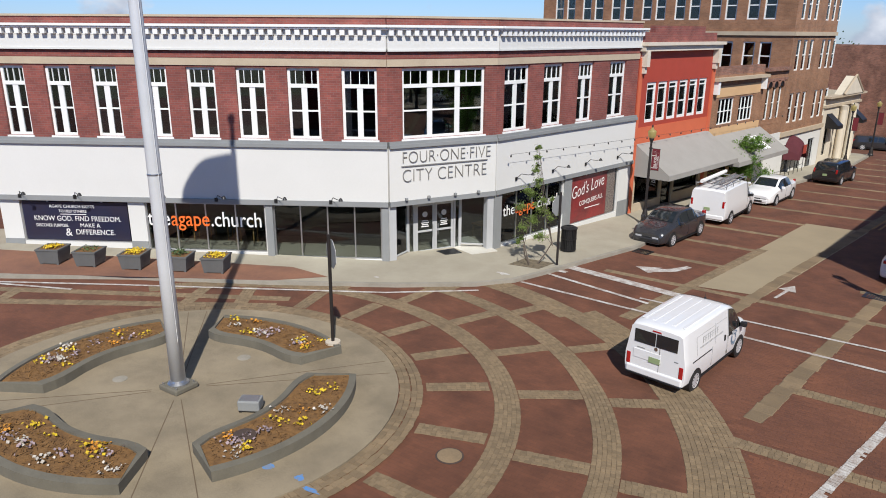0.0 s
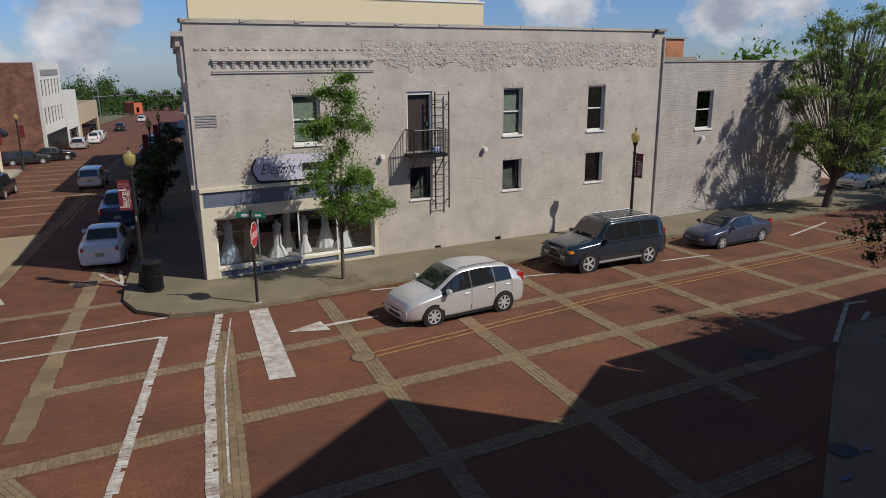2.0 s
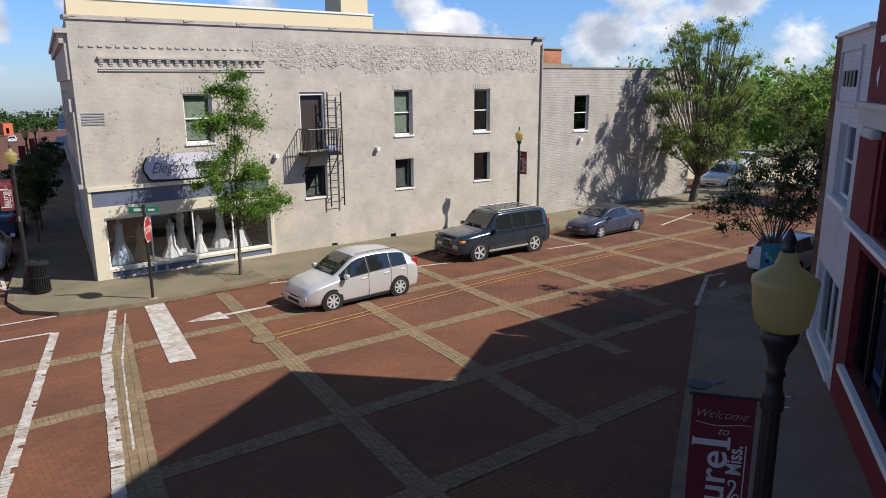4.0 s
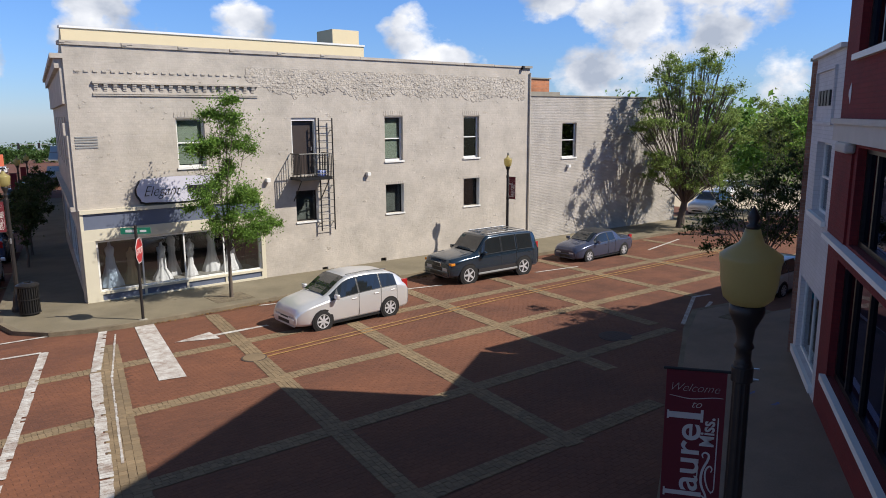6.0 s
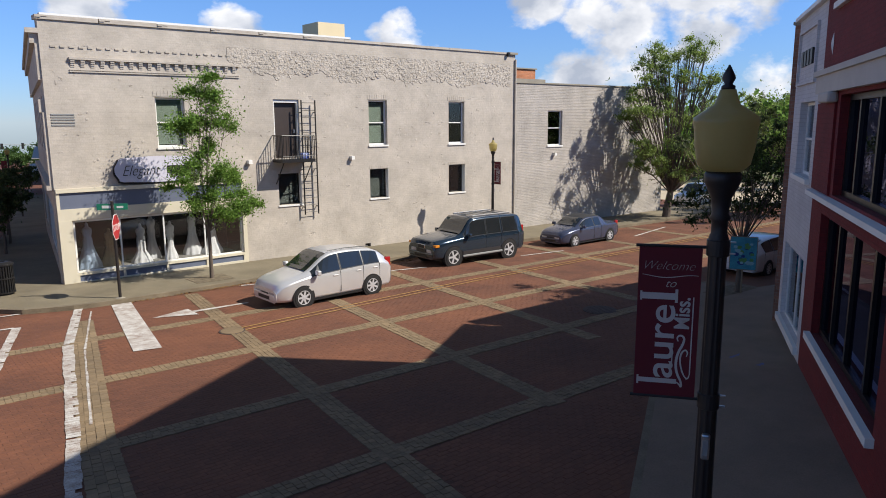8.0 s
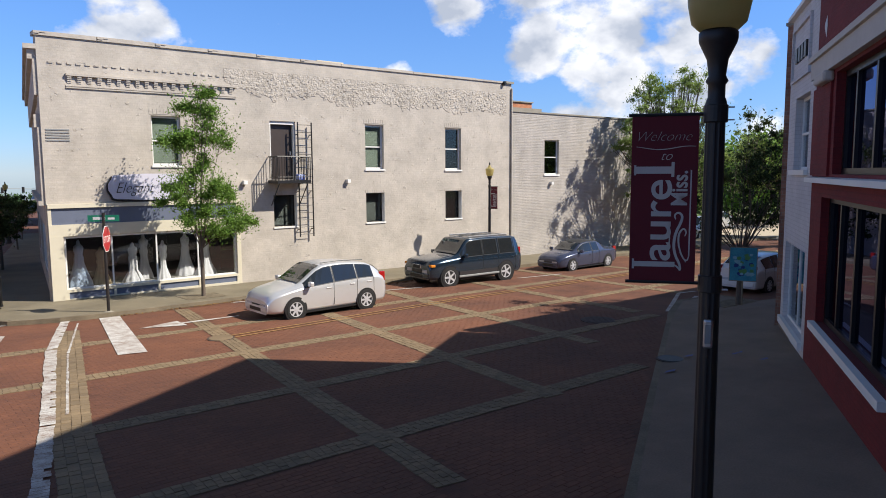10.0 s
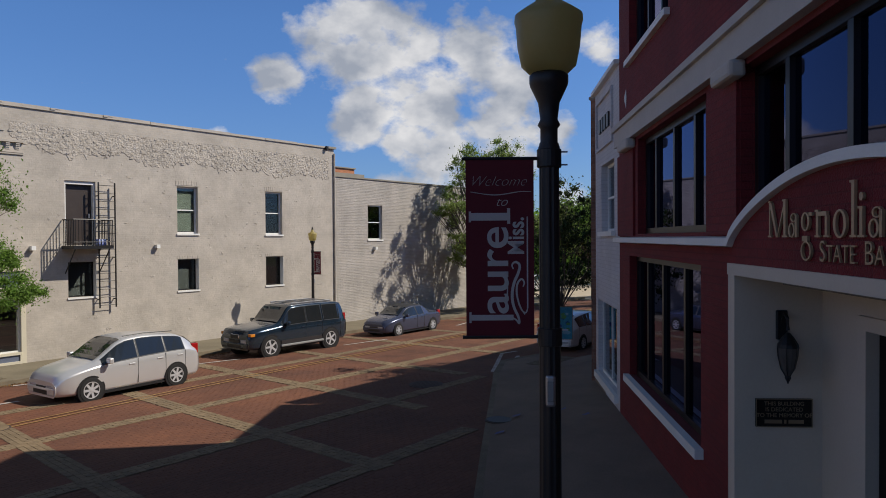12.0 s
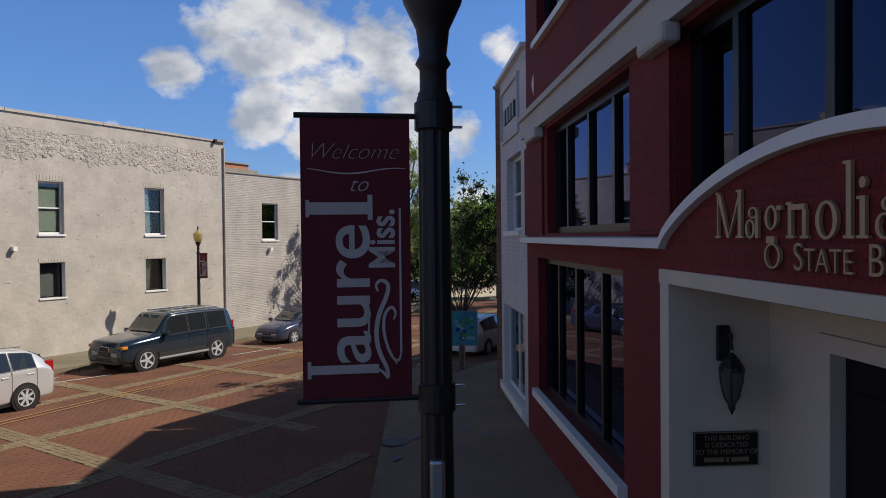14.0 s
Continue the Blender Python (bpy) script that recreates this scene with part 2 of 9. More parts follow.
STONE = surface("tan stone", (0.50, 0.41, 0.29), (0.38, 0.30, 0.21), rough=0.9, scale=1.2, fine=30, bump=0.2)
RED_BRICK = brickwork("red brick", (0.27, 0.075, 0.055), (0.20, 0.055, 0.045), (0.22, 0.13, 0.11))
BROWN_BRICK = brickwork("brown brick", (0.33, 0.165, 0.085), (0.26, 0.125, 0.065), (0.30, 0.20, 0.13))
OLD_BRICK = brickwork("old brick", (0.30, 0.14, 0.09), (0.20, 0.09, 0.06), (0.24, 0.18, 0.14), stain=0.5)
ORANGE_BRICK = brickwork("orange brick", (0.52, 0.20, 0.09), (0.45, 0.165, 0.075), (0.42, 0.25, 0.16))
ORANGE_PAINT = surface("orange paint", (0.60, 0.14, 0.06), (0.50, 0.11, 0.05), rough=0.7, scale=1, bump=0.06)
RUST_PAINT = surface("rust red paint", (0.40, 0.055, 0.03), (0.31, 0.045, 0.025), rough=0.7, scale=1.5, bump=0.06)
TAN_PAINT = surface("tan paint", (0.62, 0.40, 0.21), (0.52, 0.33, 0.17), rough=0.8, scale=1.2, bump=0.06)
CREAM = surface("cream stucco", (0.74, 0.62, 0.40), (0.66, 0.55, 0.35), rough=0.85, scale=0.5, fine=20, bump=0.08)
BANK_RED = brickwork("red painted brick", (0.190, 0.012, 0.013), (0.165, 0.010, 0.012), (0.13, 0.009, 0.010), bump=0.9, stain=0.25)
DARK_FRAME = surface("dark bronze frame", (0.018, 0.016, 0.016), (0.010, 0.009, 0.009), rough=0.4, scale=4, bump=0.03, metal=0.3)
GREY_PAINT = surface("grey trim paint", (0.27, 0.275, 0.27), (0.21, 0.215, 0.21), rough=0.55, scale=1.5, bump=0.04)
STEEL = surface("brushed aluminium", (0.55, 0.55, 0.55), (0.45, 0.45, 0.46), rough=0.35, scale=3, fine=80, bump=0.02, metal=0.9)
ROOF = surface("dark roofing", (0.10, 0.095, 0.09), (0.06, 0.06, 0.06), rough=0.95, scale=1.0, bump=0.2)
INSIDE = surface("dim plaster", (0.22, 0.21, 0.19), (0.16, 0.15, 0.14), rough=0.9, scale=0.8, bump=0.05)
BLACK_IRON = surface("black iron", (0.012, 0.012, 0.013), (0.022, 0.020, 0.019), rough=0.45, scale=6, fine=60, bump=0.06, metal=0.2)
PANE = glass("window pane", clear=0.8)
SHOP_PANE = glass("shop pane", clear=0.7)
CLEAR_PANE = glass("clear shop pane", tint=(0.95, 0.97, 0.97), clear=1.0)
UPPER_PANE = glass("upper storey pane", clear=0.7, ior=1.95)
TINTED = glass("tinted pane", tint=(0.28, 0.30, 0.40), clear=0.5, ior=1.55, gloss=(0.55, 0.58, 0.95))

# ---- making things ----
def part(name, bm, material, parent=None, label="", smooth=False):
    me = bpy.data.meshes.new(name)
    bm.normal_update()
    bm.to_mesh(me)
    bm.free()
    if material:
        me.materials.append(material)
    if smooth:
        for p in me.polygons:
            p.use_smooth = True
    ob = new(name, me)
    ob.parent = parent
    if label:
        ob["label"] = label
    return ob


def thing(name, m, label, category, group="", kind=""):
    ob = new(name)
    ob.matrix_world = m
    ob.empty_display_size = 0.2
    return tagged(ob, label, category, group, kind)


def box(bm, x0, x1, y0, y1, z0, z1, m=None):
    vs = [bm.verts.new((x, y, z)) for z in (z0, z1) for y in (y0, y1) for x in (x0, x1)]
    for f in ((0, 2, 3, 1), (4, 5, 7, 6), (0, 1, 5, 4), (2, 6, 7, 3), (0, 4, 6, 2), (1, 3, 7, 5)):
        bm.faces.new([vs[i] for i in f])
    if m is not None:
        bmesh.ops.transform(bm, matrix=m, verts=vs)
    return vs


def boxes(*rows):
    bm = bmesh.new()
    for r in rows:
        box(bm, *r)
    return bm


def soft_box(x0, x1, y0, y1, z0, z1, r=0.02, seg=2):
    bm = bmesh.new()
    box(bm, x0, x1, y0, y1, z0, z1)
    bmesh.ops.bevel(bm, geom=bm.edges[:], offset=r, segments=seg, affect="EDGES", profile=0.5)
    return bm


def lathe(rows, n=16, bm=None, at=(0, 0, 0), caps=True):
    """A turned form from rows of (radius, height)."""
    bm = bm or bmesh.new()
    rings = []
    for r, z in rows:
        rings.append([bm.verts.new((at[0] + r * math.cos(2 * math.pi * k / n), at[1] + r * math.sin(2 * math.pi * k / n), at[2] + z)) for k in range(n)])
    for a, b in zip(rings, rings[1:]):
        for k in range(n):
            bm.faces.new((a[k], a[(k + 1) % n], b[(k + 1) % n], b[k]))
    if caps:
        bm.faces.new(rings[0][::-1]); bm.faces.new(rings[-1])
    return bm


def tube(points, radius, n=8, bm=None, end=None):
    """A bar along a line of points; it tapers to the radius end."""
    bm = bm or bmesh.new()
    pts = [Vector(p) for p in points]
    rings = []
    for i, p in enumerate(pts):
        d = (pts[min(i + 1, len(pts) - 1)] - pts[max(i - 1, 0)]).normalized()
        a = d.cross(Vector((0, 0, 1)) if abs(d.z) < 0.9 else Vector((1, 0, 0))).normalized()
        b = d.cross(a)
        r = radius if end is None else radius + (end - radius) * i / (len(pts) - 1)
        rings.append([bm.verts.new(p + r * (math.cos(2 * math.pi * k / n) * a + math.sin(2 * math.pi * k / n) * b)) for k in range(n)])
    for a, b in zip(rings, rings[1:]):
        for k in range(n):
            bm.faces.new((a[k], a[(k + 1) % n], b[(k + 1) % n], b[k]))
    bm.faces.new(rings[0][::-1]); bm.faces.new(rings[-1])
    return bm


def prism(poly, z0, z1, bm=None, fz=None, bottom=True):
    """A slab over a plan; fz gives the ground's height, z0 and z1 are over it."""
    bm = bm or bmesh.new()
    fz = fz or (lambda x, y: 0.0)
    lo = [bm.verts.new((x, y, fz(x, y) + z0)) for x, y in poly]
    hi = [bm.verts.new((x, y, fz(x, y) + z1)) for x, y in poly]
    n = len(poly)
    for k in range(n):
        bm.faces.new((lo[k], lo[(k + 1) % n], hi[(k + 1) % n], hi[k]))
    bm.faces.new(hi)
    if bottom:
        bm.faces.new(lo[::-1])
    return bm


def wall_mesh(L, z0, z1, th, openings=(), x0=0.0):
    """A wall along x, its outer face at y = 0, with openings (x0, x1, z0, z1) cut through."""
    bm = bmesh.new()
    xs = sorted({x0, L, *[v for o in openings for v in o[:2]]})
    zs = sorted({z0, z1, *[v for o in openings for v in o[2:4]]})
    xs, zs = [x for x in xs if x0 <= x <= L], [z for z in zs if z0 <= z <= z1]

    def solid(i, j):
        if not (0 <= i < len(xs) - 1 and 0 <= j < len(zs) - 1):
            return False
        cx, cz = (xs[i] + xs[i + 1]) / 2, (zs[j] + zs[j + 1]) / 2
        return not any(o[0] < cx < o[1] and o[2] < cz < o[3] for o in openings)

    cache = {}

    def v(x, y, z):
        k = (round(x, 4), round(y, 4), round(z, 4))
        if k not in cache:
            cache[k] = bm.verts.new((x, y, z))
        return cache[k]

    for i in range(len(xs) - 1):
        for j in range(len(zs) - 1):
            if not solid(i, j):
                continue
            a, b, c, d = xs[i], xs[i + 1], zs[j], zs[j + 1]
            bm.faces.new((v(a, 0, c), v(b, 0, c), v(b, 0, d), v(a, 0, d)))
            bm.faces.new((v(a, th, c), v(a, th, d), v(b, th, d), v(b, th, c)))
            if not solid(i - 1, j):
                bm.faces.new((v(a, 0, c), v(a, 0, d), v(a, th, d), v(a, th, c)))
            if not solid(i + 1, j):
                bm.faces.new((v(b, 0, c), v(b, th, c), v(b, th, d), v(b, 0, d)))
            if not solid(i, j - 1):
                bm.faces.new((v(a, 0, c), v(a, th, c), v(b, th, c), v(b, 0, c)))
            if not solid(i, j + 1):
                bm.faces.new((v(a, 0, d), v(b, 0, d), v(b, th, d), v(a, th, d)))
    return bm


def window(parent, x0, x1, z0, z1, y=0.12, cols=(), rows=(), frame=WHITE_PAINT, pane=PANE, w=0.06, bar=0.045, vbar=0.0, d=0.06, top_cols=(), name="window", label=""):
    """A framed window: cols and rows are the places of its bars, as fractions; each light is a pane."""
    bm = bmesh.new()
    rim = [[bm.verts.new((a, yy, b)) for a, b in ((x0 + i, z0 + i), (x1 - i, z0 + i), (x1 - i, z1 - i), (x0 + i, z1 - i))] for yy, i in ((y, 0), (y, w), (y + d, w), (y + d, 0))]
    for p, q in zip(rim, rim[1:] + rim[:1]):
        for k in range(4):
            bm.faces.new((p[k], p[(k + 1) % 4], q[(k + 1) % 4], q[k]))
    win = part(name, bm, frame, parent, label)
    cx = [x0 + w] + [x0 + (x1 - x0) * c for c in cols] + [x1 - w]
    cz = [z0 + w] + [z0 + (z1 - z0) * r for r in rows] + [z1 - w]
    for c in cx[1:-1]:
        part("mullion", boxes((c - (vbar or bar) / 2, c + (vbar or bar) / 2, y + 0.004, y + d - 0.004, z0 + w, (cz[-2] if top_cols else z1 - w))), frame, win)
    for r in cz[1:-1]:
        part("rail", boxes((x0 + w, x1 - w, y + 0.002, y + d - 0.006, r - bar / 2, r + bar / 2)), frame, win)
    for c in top_cols:
        c = x0 + (x1 - x0) * c
        part("glazing_bar", boxes((c - bar / 5, c + bar / 5, y + 0.01, y + d - 0.01, cz[-2], z1 - w)), frame, win)
    for j in range(len(cz) - 1):
        edge = cx if not (top_cols and j == len(cz) - 2) else [x0 + w, x1 - w]
        for i in range(len(edge) - 1):
            part("pane", boxes((edge[i], edge[i + 1], y + d * 0.45, y + d * 0.45 + 0.008, cz[j], cz[j + 1])), pane, win).visible_shadow = False
    return win


def lettering(body, size, m, material, parent=None, depth=0.01, name="lettering", align="LEFT", width=1.0, spacing=1.0, weight=0.0, slant=0.0):
    cu = bpy.data.curves.new(name, "FONT")
    cu.body, cu.size, cu.extrude, cu.align_x, cu.space_character, cu.offset = body, size, depth, align, spacing, weight
    tmp = bpy.data.objects.new(name, cu)
    scene.collection.objects.link(tmp)
    bpy.context.view_layer.update()
    me = bpy.data.meshes.new_from_object(tmp)
    bpy.data.objects.remove(tmp)
    if slant:
        me.transform(Matrix(((1, slant, 0, 0), (0, 1, 0, 0), (0, 0, 1, 0), (0, 0, 0, 1))))
    me.materials.clear()
    me.materials.append(material)
    ob = new(name, me)
    ob.parent = parent
    ob.matrix_basis = m @ Matrix.Diagonal((width, 1, 1, 1))
    return ob


ON_WALL = pose(0, 0, 0, 90, 0, 0)      # writing that stands upright and faces -y


def facing(p, q):
    """The frame of a front from p, at its left end seen from outside, to q: x along it, y into the house."""
    return pose(p[0], p[1], 0, 0, 0, math.degrees(math.atan2(q[1] - p[1], q[0] - p[0]))), math.hypot(q[0] - p[0], q[1] - p[1])


def gz(x, y):
    """The lie of the land: it falls to the north and a little to the east."""
    return -0.0101 * max(-60, min(80, x)) - 0.0289 * max(-60, min(85, y)) - 0.035 * max(0, y - 85)


def seat(x, y, turn=0.0, up=0.0):
    return pose(x, y, gz(x, y) + up, 0, 0, turn)


def drape(name, poly, up, material, label, kind="structure", category=""):
    bm = bmesh.new()
    bm.faces.new([bm.verts.new((x, y, gz(x, y) + up)) for x, y in poly])
    ob = part(name, bm, material)
    return tagged(ob, label, category, "", kind)

# ---- ground ----
bm = bmesh.new()
gx, gy = (-900, -60, 80, 900), (-900, -60, 85, 400, 1500)
vs = [[bm.verts.new((x, y, gz(x, y))) for y in gy] for x in gx]
for i in range(3):
    for j in range(4):
        bm.faces.new((vs[i][j], vs[i + 1][j], vs[i + 1][j + 1], vs[i][j + 1]))
tagged(part("ground", bm, EARTH), "dry green-brown grass ground round the town", "ground", "", "structure")
drape("road", [(-60, -60), (60, -60), (60, 85), (-60, 85)], 0.004, BRICK_ROAD, "red brick street paving, worn and stained", category="road")
drape("road_north", [(2, 85), (24, 85), (64, 300), (44, 300)], 0.004, BRICK_ROAD, "far brick street running down to the trees", category="road")

WB = lambda y: -10.93 + 0.211 * y            # the west row's building line
# walks, each with its kerb
def walk_slab(name, kerb, inner, label, rise=0.0, material=WALK, edge=KERB):
    bm = bmesh.new()
    pts = [(x, y, 0.13) for x, y in kerb] + [(x, y, 0.13 + rise) for x, y in inner]
    lo = [bm.verts.new((x, y, gz(x, y) - 0.2)) for x, y, h in pts]
    hi = [bm.verts.new((x, y, gz(x, y) + h)) for x, y, h in pts]
    for k in range(len(pts)):
        bm.faces.new((lo[k], lo[(k + 1) % len(pts)], hi[(k + 1) % len(pts)], hi[k]))
    bm.faces.new(hi)
    bmesh.ops.triangulate(bm, faces=bm.faces[:])
    top = part(name, bm, material)
    tagged(top, label, "sidewalk", "", "structure")
    bm = bmesh.new()
    for a, b in zip(kerb, kerb[1:]):
        d = Vector((b[0] - a[0], b[1] - a[1])).normalized()
        n = Vector((d.y, -d.x)) * 0.02
        i = Vector((-d.y, d.x)) * 0.15
        prism([(a[0] + n.x, a[1] + n.y), (b[0] + n.x, b[1] + n.y), (b[0] + i.x, b[1] + i.y), (a[0] + i.x, a[1] + i.y)], -0.1, 0.135, bm, gz)
    part("kerb", bm, edge, top)
    return top

walk_slab("pavement_east", [(12.5, 52), (2.97, 0.9), (2.72, -1.0), (2.95, -2.4), (3.7, -3.3), (4.9, -3.72), (6.2, -3.8), (9, -3.62), (12.5, -3.25), (17, -3.2), (26, -3.2), (38, -3.1), (48, -3.0)],
          [(48, 1.0), (9, 1.0), (15, 52)], "olive brown concrete sidewalk with a worn kerb by the grey building", material=EAST_WALK, edge=surface("dirty kerb", (0.235, 0.19, 0.125), (0.12, 0.095, 0.062), rough=0.9, scale=1.3, fine=40, bump=0.2, contrast=0.8))
walk_slab("pavement_west", [(-34, -22.5), (-22.3, -14.6), (-19.1, -12.2), (-15.0, -9.7), (-11.6, -7.3), (-9.6, -5.6), (-8.75, -4.4), (-8.2, -2.6), (-7.5, 0.0), (-6.74, 2.75), (-6.45, 10), (-5.45, 17), (-3.3, 26), (-1.4, 36), (-0.6, 44)],
          [(-3.2, 44), (-14, -2), (-36, -17)], "tan concrete sidewalk with a worn kerb before the shopfronts")
# the shaded side: SOUTH_WALK carries part of the shade in its colour
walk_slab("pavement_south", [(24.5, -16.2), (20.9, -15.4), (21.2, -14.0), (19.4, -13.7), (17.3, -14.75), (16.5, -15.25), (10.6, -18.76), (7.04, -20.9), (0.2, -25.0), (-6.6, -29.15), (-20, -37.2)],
          [(-13, -37.5), (-9, -34.18), (14.1, -19.63), (17.0, -17.8), (24, -18)], "grey concrete sidewalk, its colour toned down for the bank's shade", 0.33, SOUTH_WALK, MATS["dirty kerb"])

# ---- houses ----
def shell(parent, L, depth, z0, z1, material, th=0.3, back=True, floors=(), sides=True, roof_drop=0.5, left=True, right=True, skew=0.0):
    """The rest of a house behind its front: side walls, back wall, roof and floors. skew shifts the back along x."""
    def quad(a, b, zb, zt):
        bm = bmesh.new()
        d = (Vector((b[0] - a[0], b[1] - a[1]))).normalized()
        n = Vector((-d.y, d.x)) * th
        prism([a, b, (b[0] + n.x, b[1] + n.y), (a[0] + n.x, a[1] + n.y)], zb, zt, bm)
        return bm
    if left:
        part("side_wall", quad((skew, depth), (0, th + 0.002), z0, z1), material, parent)
    if right:
        part("side_wall", quad((L, th + 0.002), (L + skew, depth), z0, z1), material, parent)
    if back:
        part("back_wall", quad((L + skew - th, depth), (skew + th, depth), z0, z1), material, parent)
    e = th + 0.01
    part("roof", prism([(e, e), (L - e, e), (L + skew - e, depth - 0.01), (skew + e, depth - 0.01)], z1 - roof_drop - 0.2, z1 - roof_drop), ROOF, parent)
    for f in floors:
        part("floor_slab", prism([(e, e), (L - e, e), (L + skew - e, depth - 0.01), (skew + e, depth - 0.01)], f - 0.15, f), INSIDE, parent)


# -- the grey two-storey corner house --
gm, GL = facing((5.4, 0), (26.05, 0))
grey = thing("grey_corner_building", gm, "grey painted brick corner building with a dress shop below", "building")
g_wins = [(3.35, 4.35, 4.42, 6.12), (12.04, 12.98, 4.28, 6.15), (16.40, 17.36, 4.24, 6.15)]
g_low = [(7.80, 8.80, 2.05, 3.28), (12.04, 13.0, 2.02, 3.26), (16.40, 17.40, 1.98, 3.26)]
g_door = (7.72, 8.80, 3.88, 6.12)
g_vents = [(8.85, 9.12, -0.10, 0.08), (11.72, 12.0, -0.08, 0.10)]
g_shop = (0.45, 6.25, 0.38, 2.12)
part("wall", wall_mesh(GL, -0.9, 8.42, 0.34, [*g_wins, *g_low, g_door, *g_vents, g_shop]), GREY_WALL, grey)
for o in g_wins:
    w_ = window(grey, *o, y=0.14, rows=(0.5,), w=0.07, frame=WHITE_PAINT)
    bm = bmesh.new()
    for k in range(24):
        z = o[2] + 0.1 + (o[3] - o[2] - 0.2) * k / 24
        box(bm, o[0] + 0.09, o[1] - 0.09, 0.215, 0.218, z, z + 0.066)
    part("blind", bm, surface("blind", (0.55, 0.57, 0.47), (0.47, 0.49, 0.40), rough=0.6, bump=0.02), grey, "closed green-grey window blind")
    part("sill", boxes((o[0] - 0.04, o[1] + 0.04, -0.05, 0.13, o[2] - 0.07, o[2] - 0.002)), WHITE_PAINT, grey)
    # flat brick arch over the window
    for k in range(9):
        x = o[0] - 0.06 + (o[1] - o[0] + 0.12) * k / 9
        bm = boxes((x + 0.006, x + (o[1] - o[0] + 0.12) / 9 - 0.006, -0.012, 0.02, o[3] + 0.02 + 0.03 * math.sin(math.pi * (k + 0.5) / 9), o[3] + 0.2 + 0.03 * math.sin(math.pi * (k + 0.5) / 9)))
        part("arch_brick", bm, GREY_WALL, grey)
for o in g_low:
    window(grey, *o, y=0.22, w=0.04, frame=DARK_FRAME)
    part("sill", boxes((o[0] - 0.03, o[1] + 0.03, -0.04, 0.21, o[2] - 0.06, o[2] - 0.002)), WHITE_PAINT, grey)
    for k in range(9):
        x = o[0] - 0.04 + (o[1] - o[0] + 0.08) * k / 9
        part("arch_brick", boxes((x + 0.006, x + (o[1] - o[0] + 0.08) / 9 - 0.006, -0.012, 0.02, o[3] + 0.015, o[3] + 0.14)), GREY_WALL, grey)
    part("blind", boxes((o[0] + 0.05, o[1] - 0.05, 0.31, 0.315, o[2] + 0.05, o[3] - 0.05)), surface("dusty roller blind", (0.30, 0.29, 0.27), (0.22, 0.21, 0.19), rough=0.8, scale=3, bump=0.05), grey, "drawn grey roller blind")
    part("reveal_board", boxes((o[1] - 0.012, o[1] - 0.004, 0.0, 0.22, o[2], o[3])), WHITE_PAINT, grey)
for o in g_vents:
    part("vent_grille", boxes((o[0], o[1], 0.1, 0.12, o[2], o[3])), BLACK_IRON, grey)
# upper door and its frame
part("door_frame", boxes((g_door[0], g_door[0] + 0.06, 0.06, 0.2, g_door[2], g_door[3]), (g_door[1] - 0.06, g_door[1], 0.06, 0.2, g_door[2], g_door[3]), (g_door[0] + 0.06, g_door[1] - 0.06, 0.06, 0.2, g_door[3] - 0.12, g_door[3])), WHITE_PAINT, grey)
dr = part("door", boxes((g_door[0] + 0.07, g_door[1] - 0.07, 0.2, 0.25, g_door[2] + 0.01, g_door[3] - 0.12)), surface("brown door", (0.05, 0.035, 0.028), (0.035, 0.024, 0.02), rough=0.5, bump=0.03), grey, "dark brown upper door")
part("handle", boxes((g_door[1] - 0.19, g_door[1] - 0.15, 0.14, 0.2, g_door[2] + 0.95, g_door[2] + 1.1)), STEEL, dr)
# parapet coping in long pieces
for k in range(11):
    x = -0.06 + k * (GL - 0.5) / 11
    bm = boxes((x, x + (GL - 0.5) / 11 - 0.02, -0.05, 0.42, 8.42, 8.55 - 0.005 * k + 0.010 * (k % 2)))
    if k < 6:
        # lead dressed down over the brick, with a scalloped lip at each joint
        box(bm, x, x + 0.16, -0.075, -0.05, 8.47, 8.545 - 0.005 * k); box(bm, x + 0.16, x + 0.34, -0.068, -0.05, 8.50, 8.545 - 0.005 * k)
    part("coping_stone", bm, GREY_WALL, grey)
part("coping_stone", boxes((GL - 0.55, GL + 0.08, -0.10, 0.42, 8.42, 8.52)), KERB, grey)
part("wall_cap", boxes((GL - 0.62, GL - 0.5, -0.16, 0.0, 8.34, 8.50)), BLACK_IRON, grey)
# corbel table over the shop end
bm = bmesh.new()
for k in range(19):
    x = 0.82 + k * 0.297
    for s in range(4):
        box(bm, x, x + 0.12, -0.02 - 0.02 * s, 0.0, 7.02 + 0.055 * s, 7.02 + 0.055 * (s + 1) - 0.008)
box(bm, 0.78, 6.42, -0.10, 0.0, 7.245, 7.32)
box(bm, 0.78, 6.42, -0.03, 0.0, 6.92, 6.95); box(bm, 0.78, 6.42, -0.045, 0.0, 6.86, 6.895)
for k in range(23):
    box(bm, 0.3 + k * 0.27, 0.44 + k * 0.27, -0.03, 0.0, 7.60, 7.66)
part("corbel_table", bm, GREY_WALL, grey)
part("vent_grille", boxes(*[(0.12, 0.8, -0.02, 0.0, 5.18 + 0.085 * k, 5.22 + 0.085 * k) for k in range(5)]), GREY_PAINT, grey)
part("down_pipe", tube([(GL - 0.02, -0.06, -0.3), (GL - 0.02, -0.06, 8.2)], 0.04), GREY_WALL, grey)
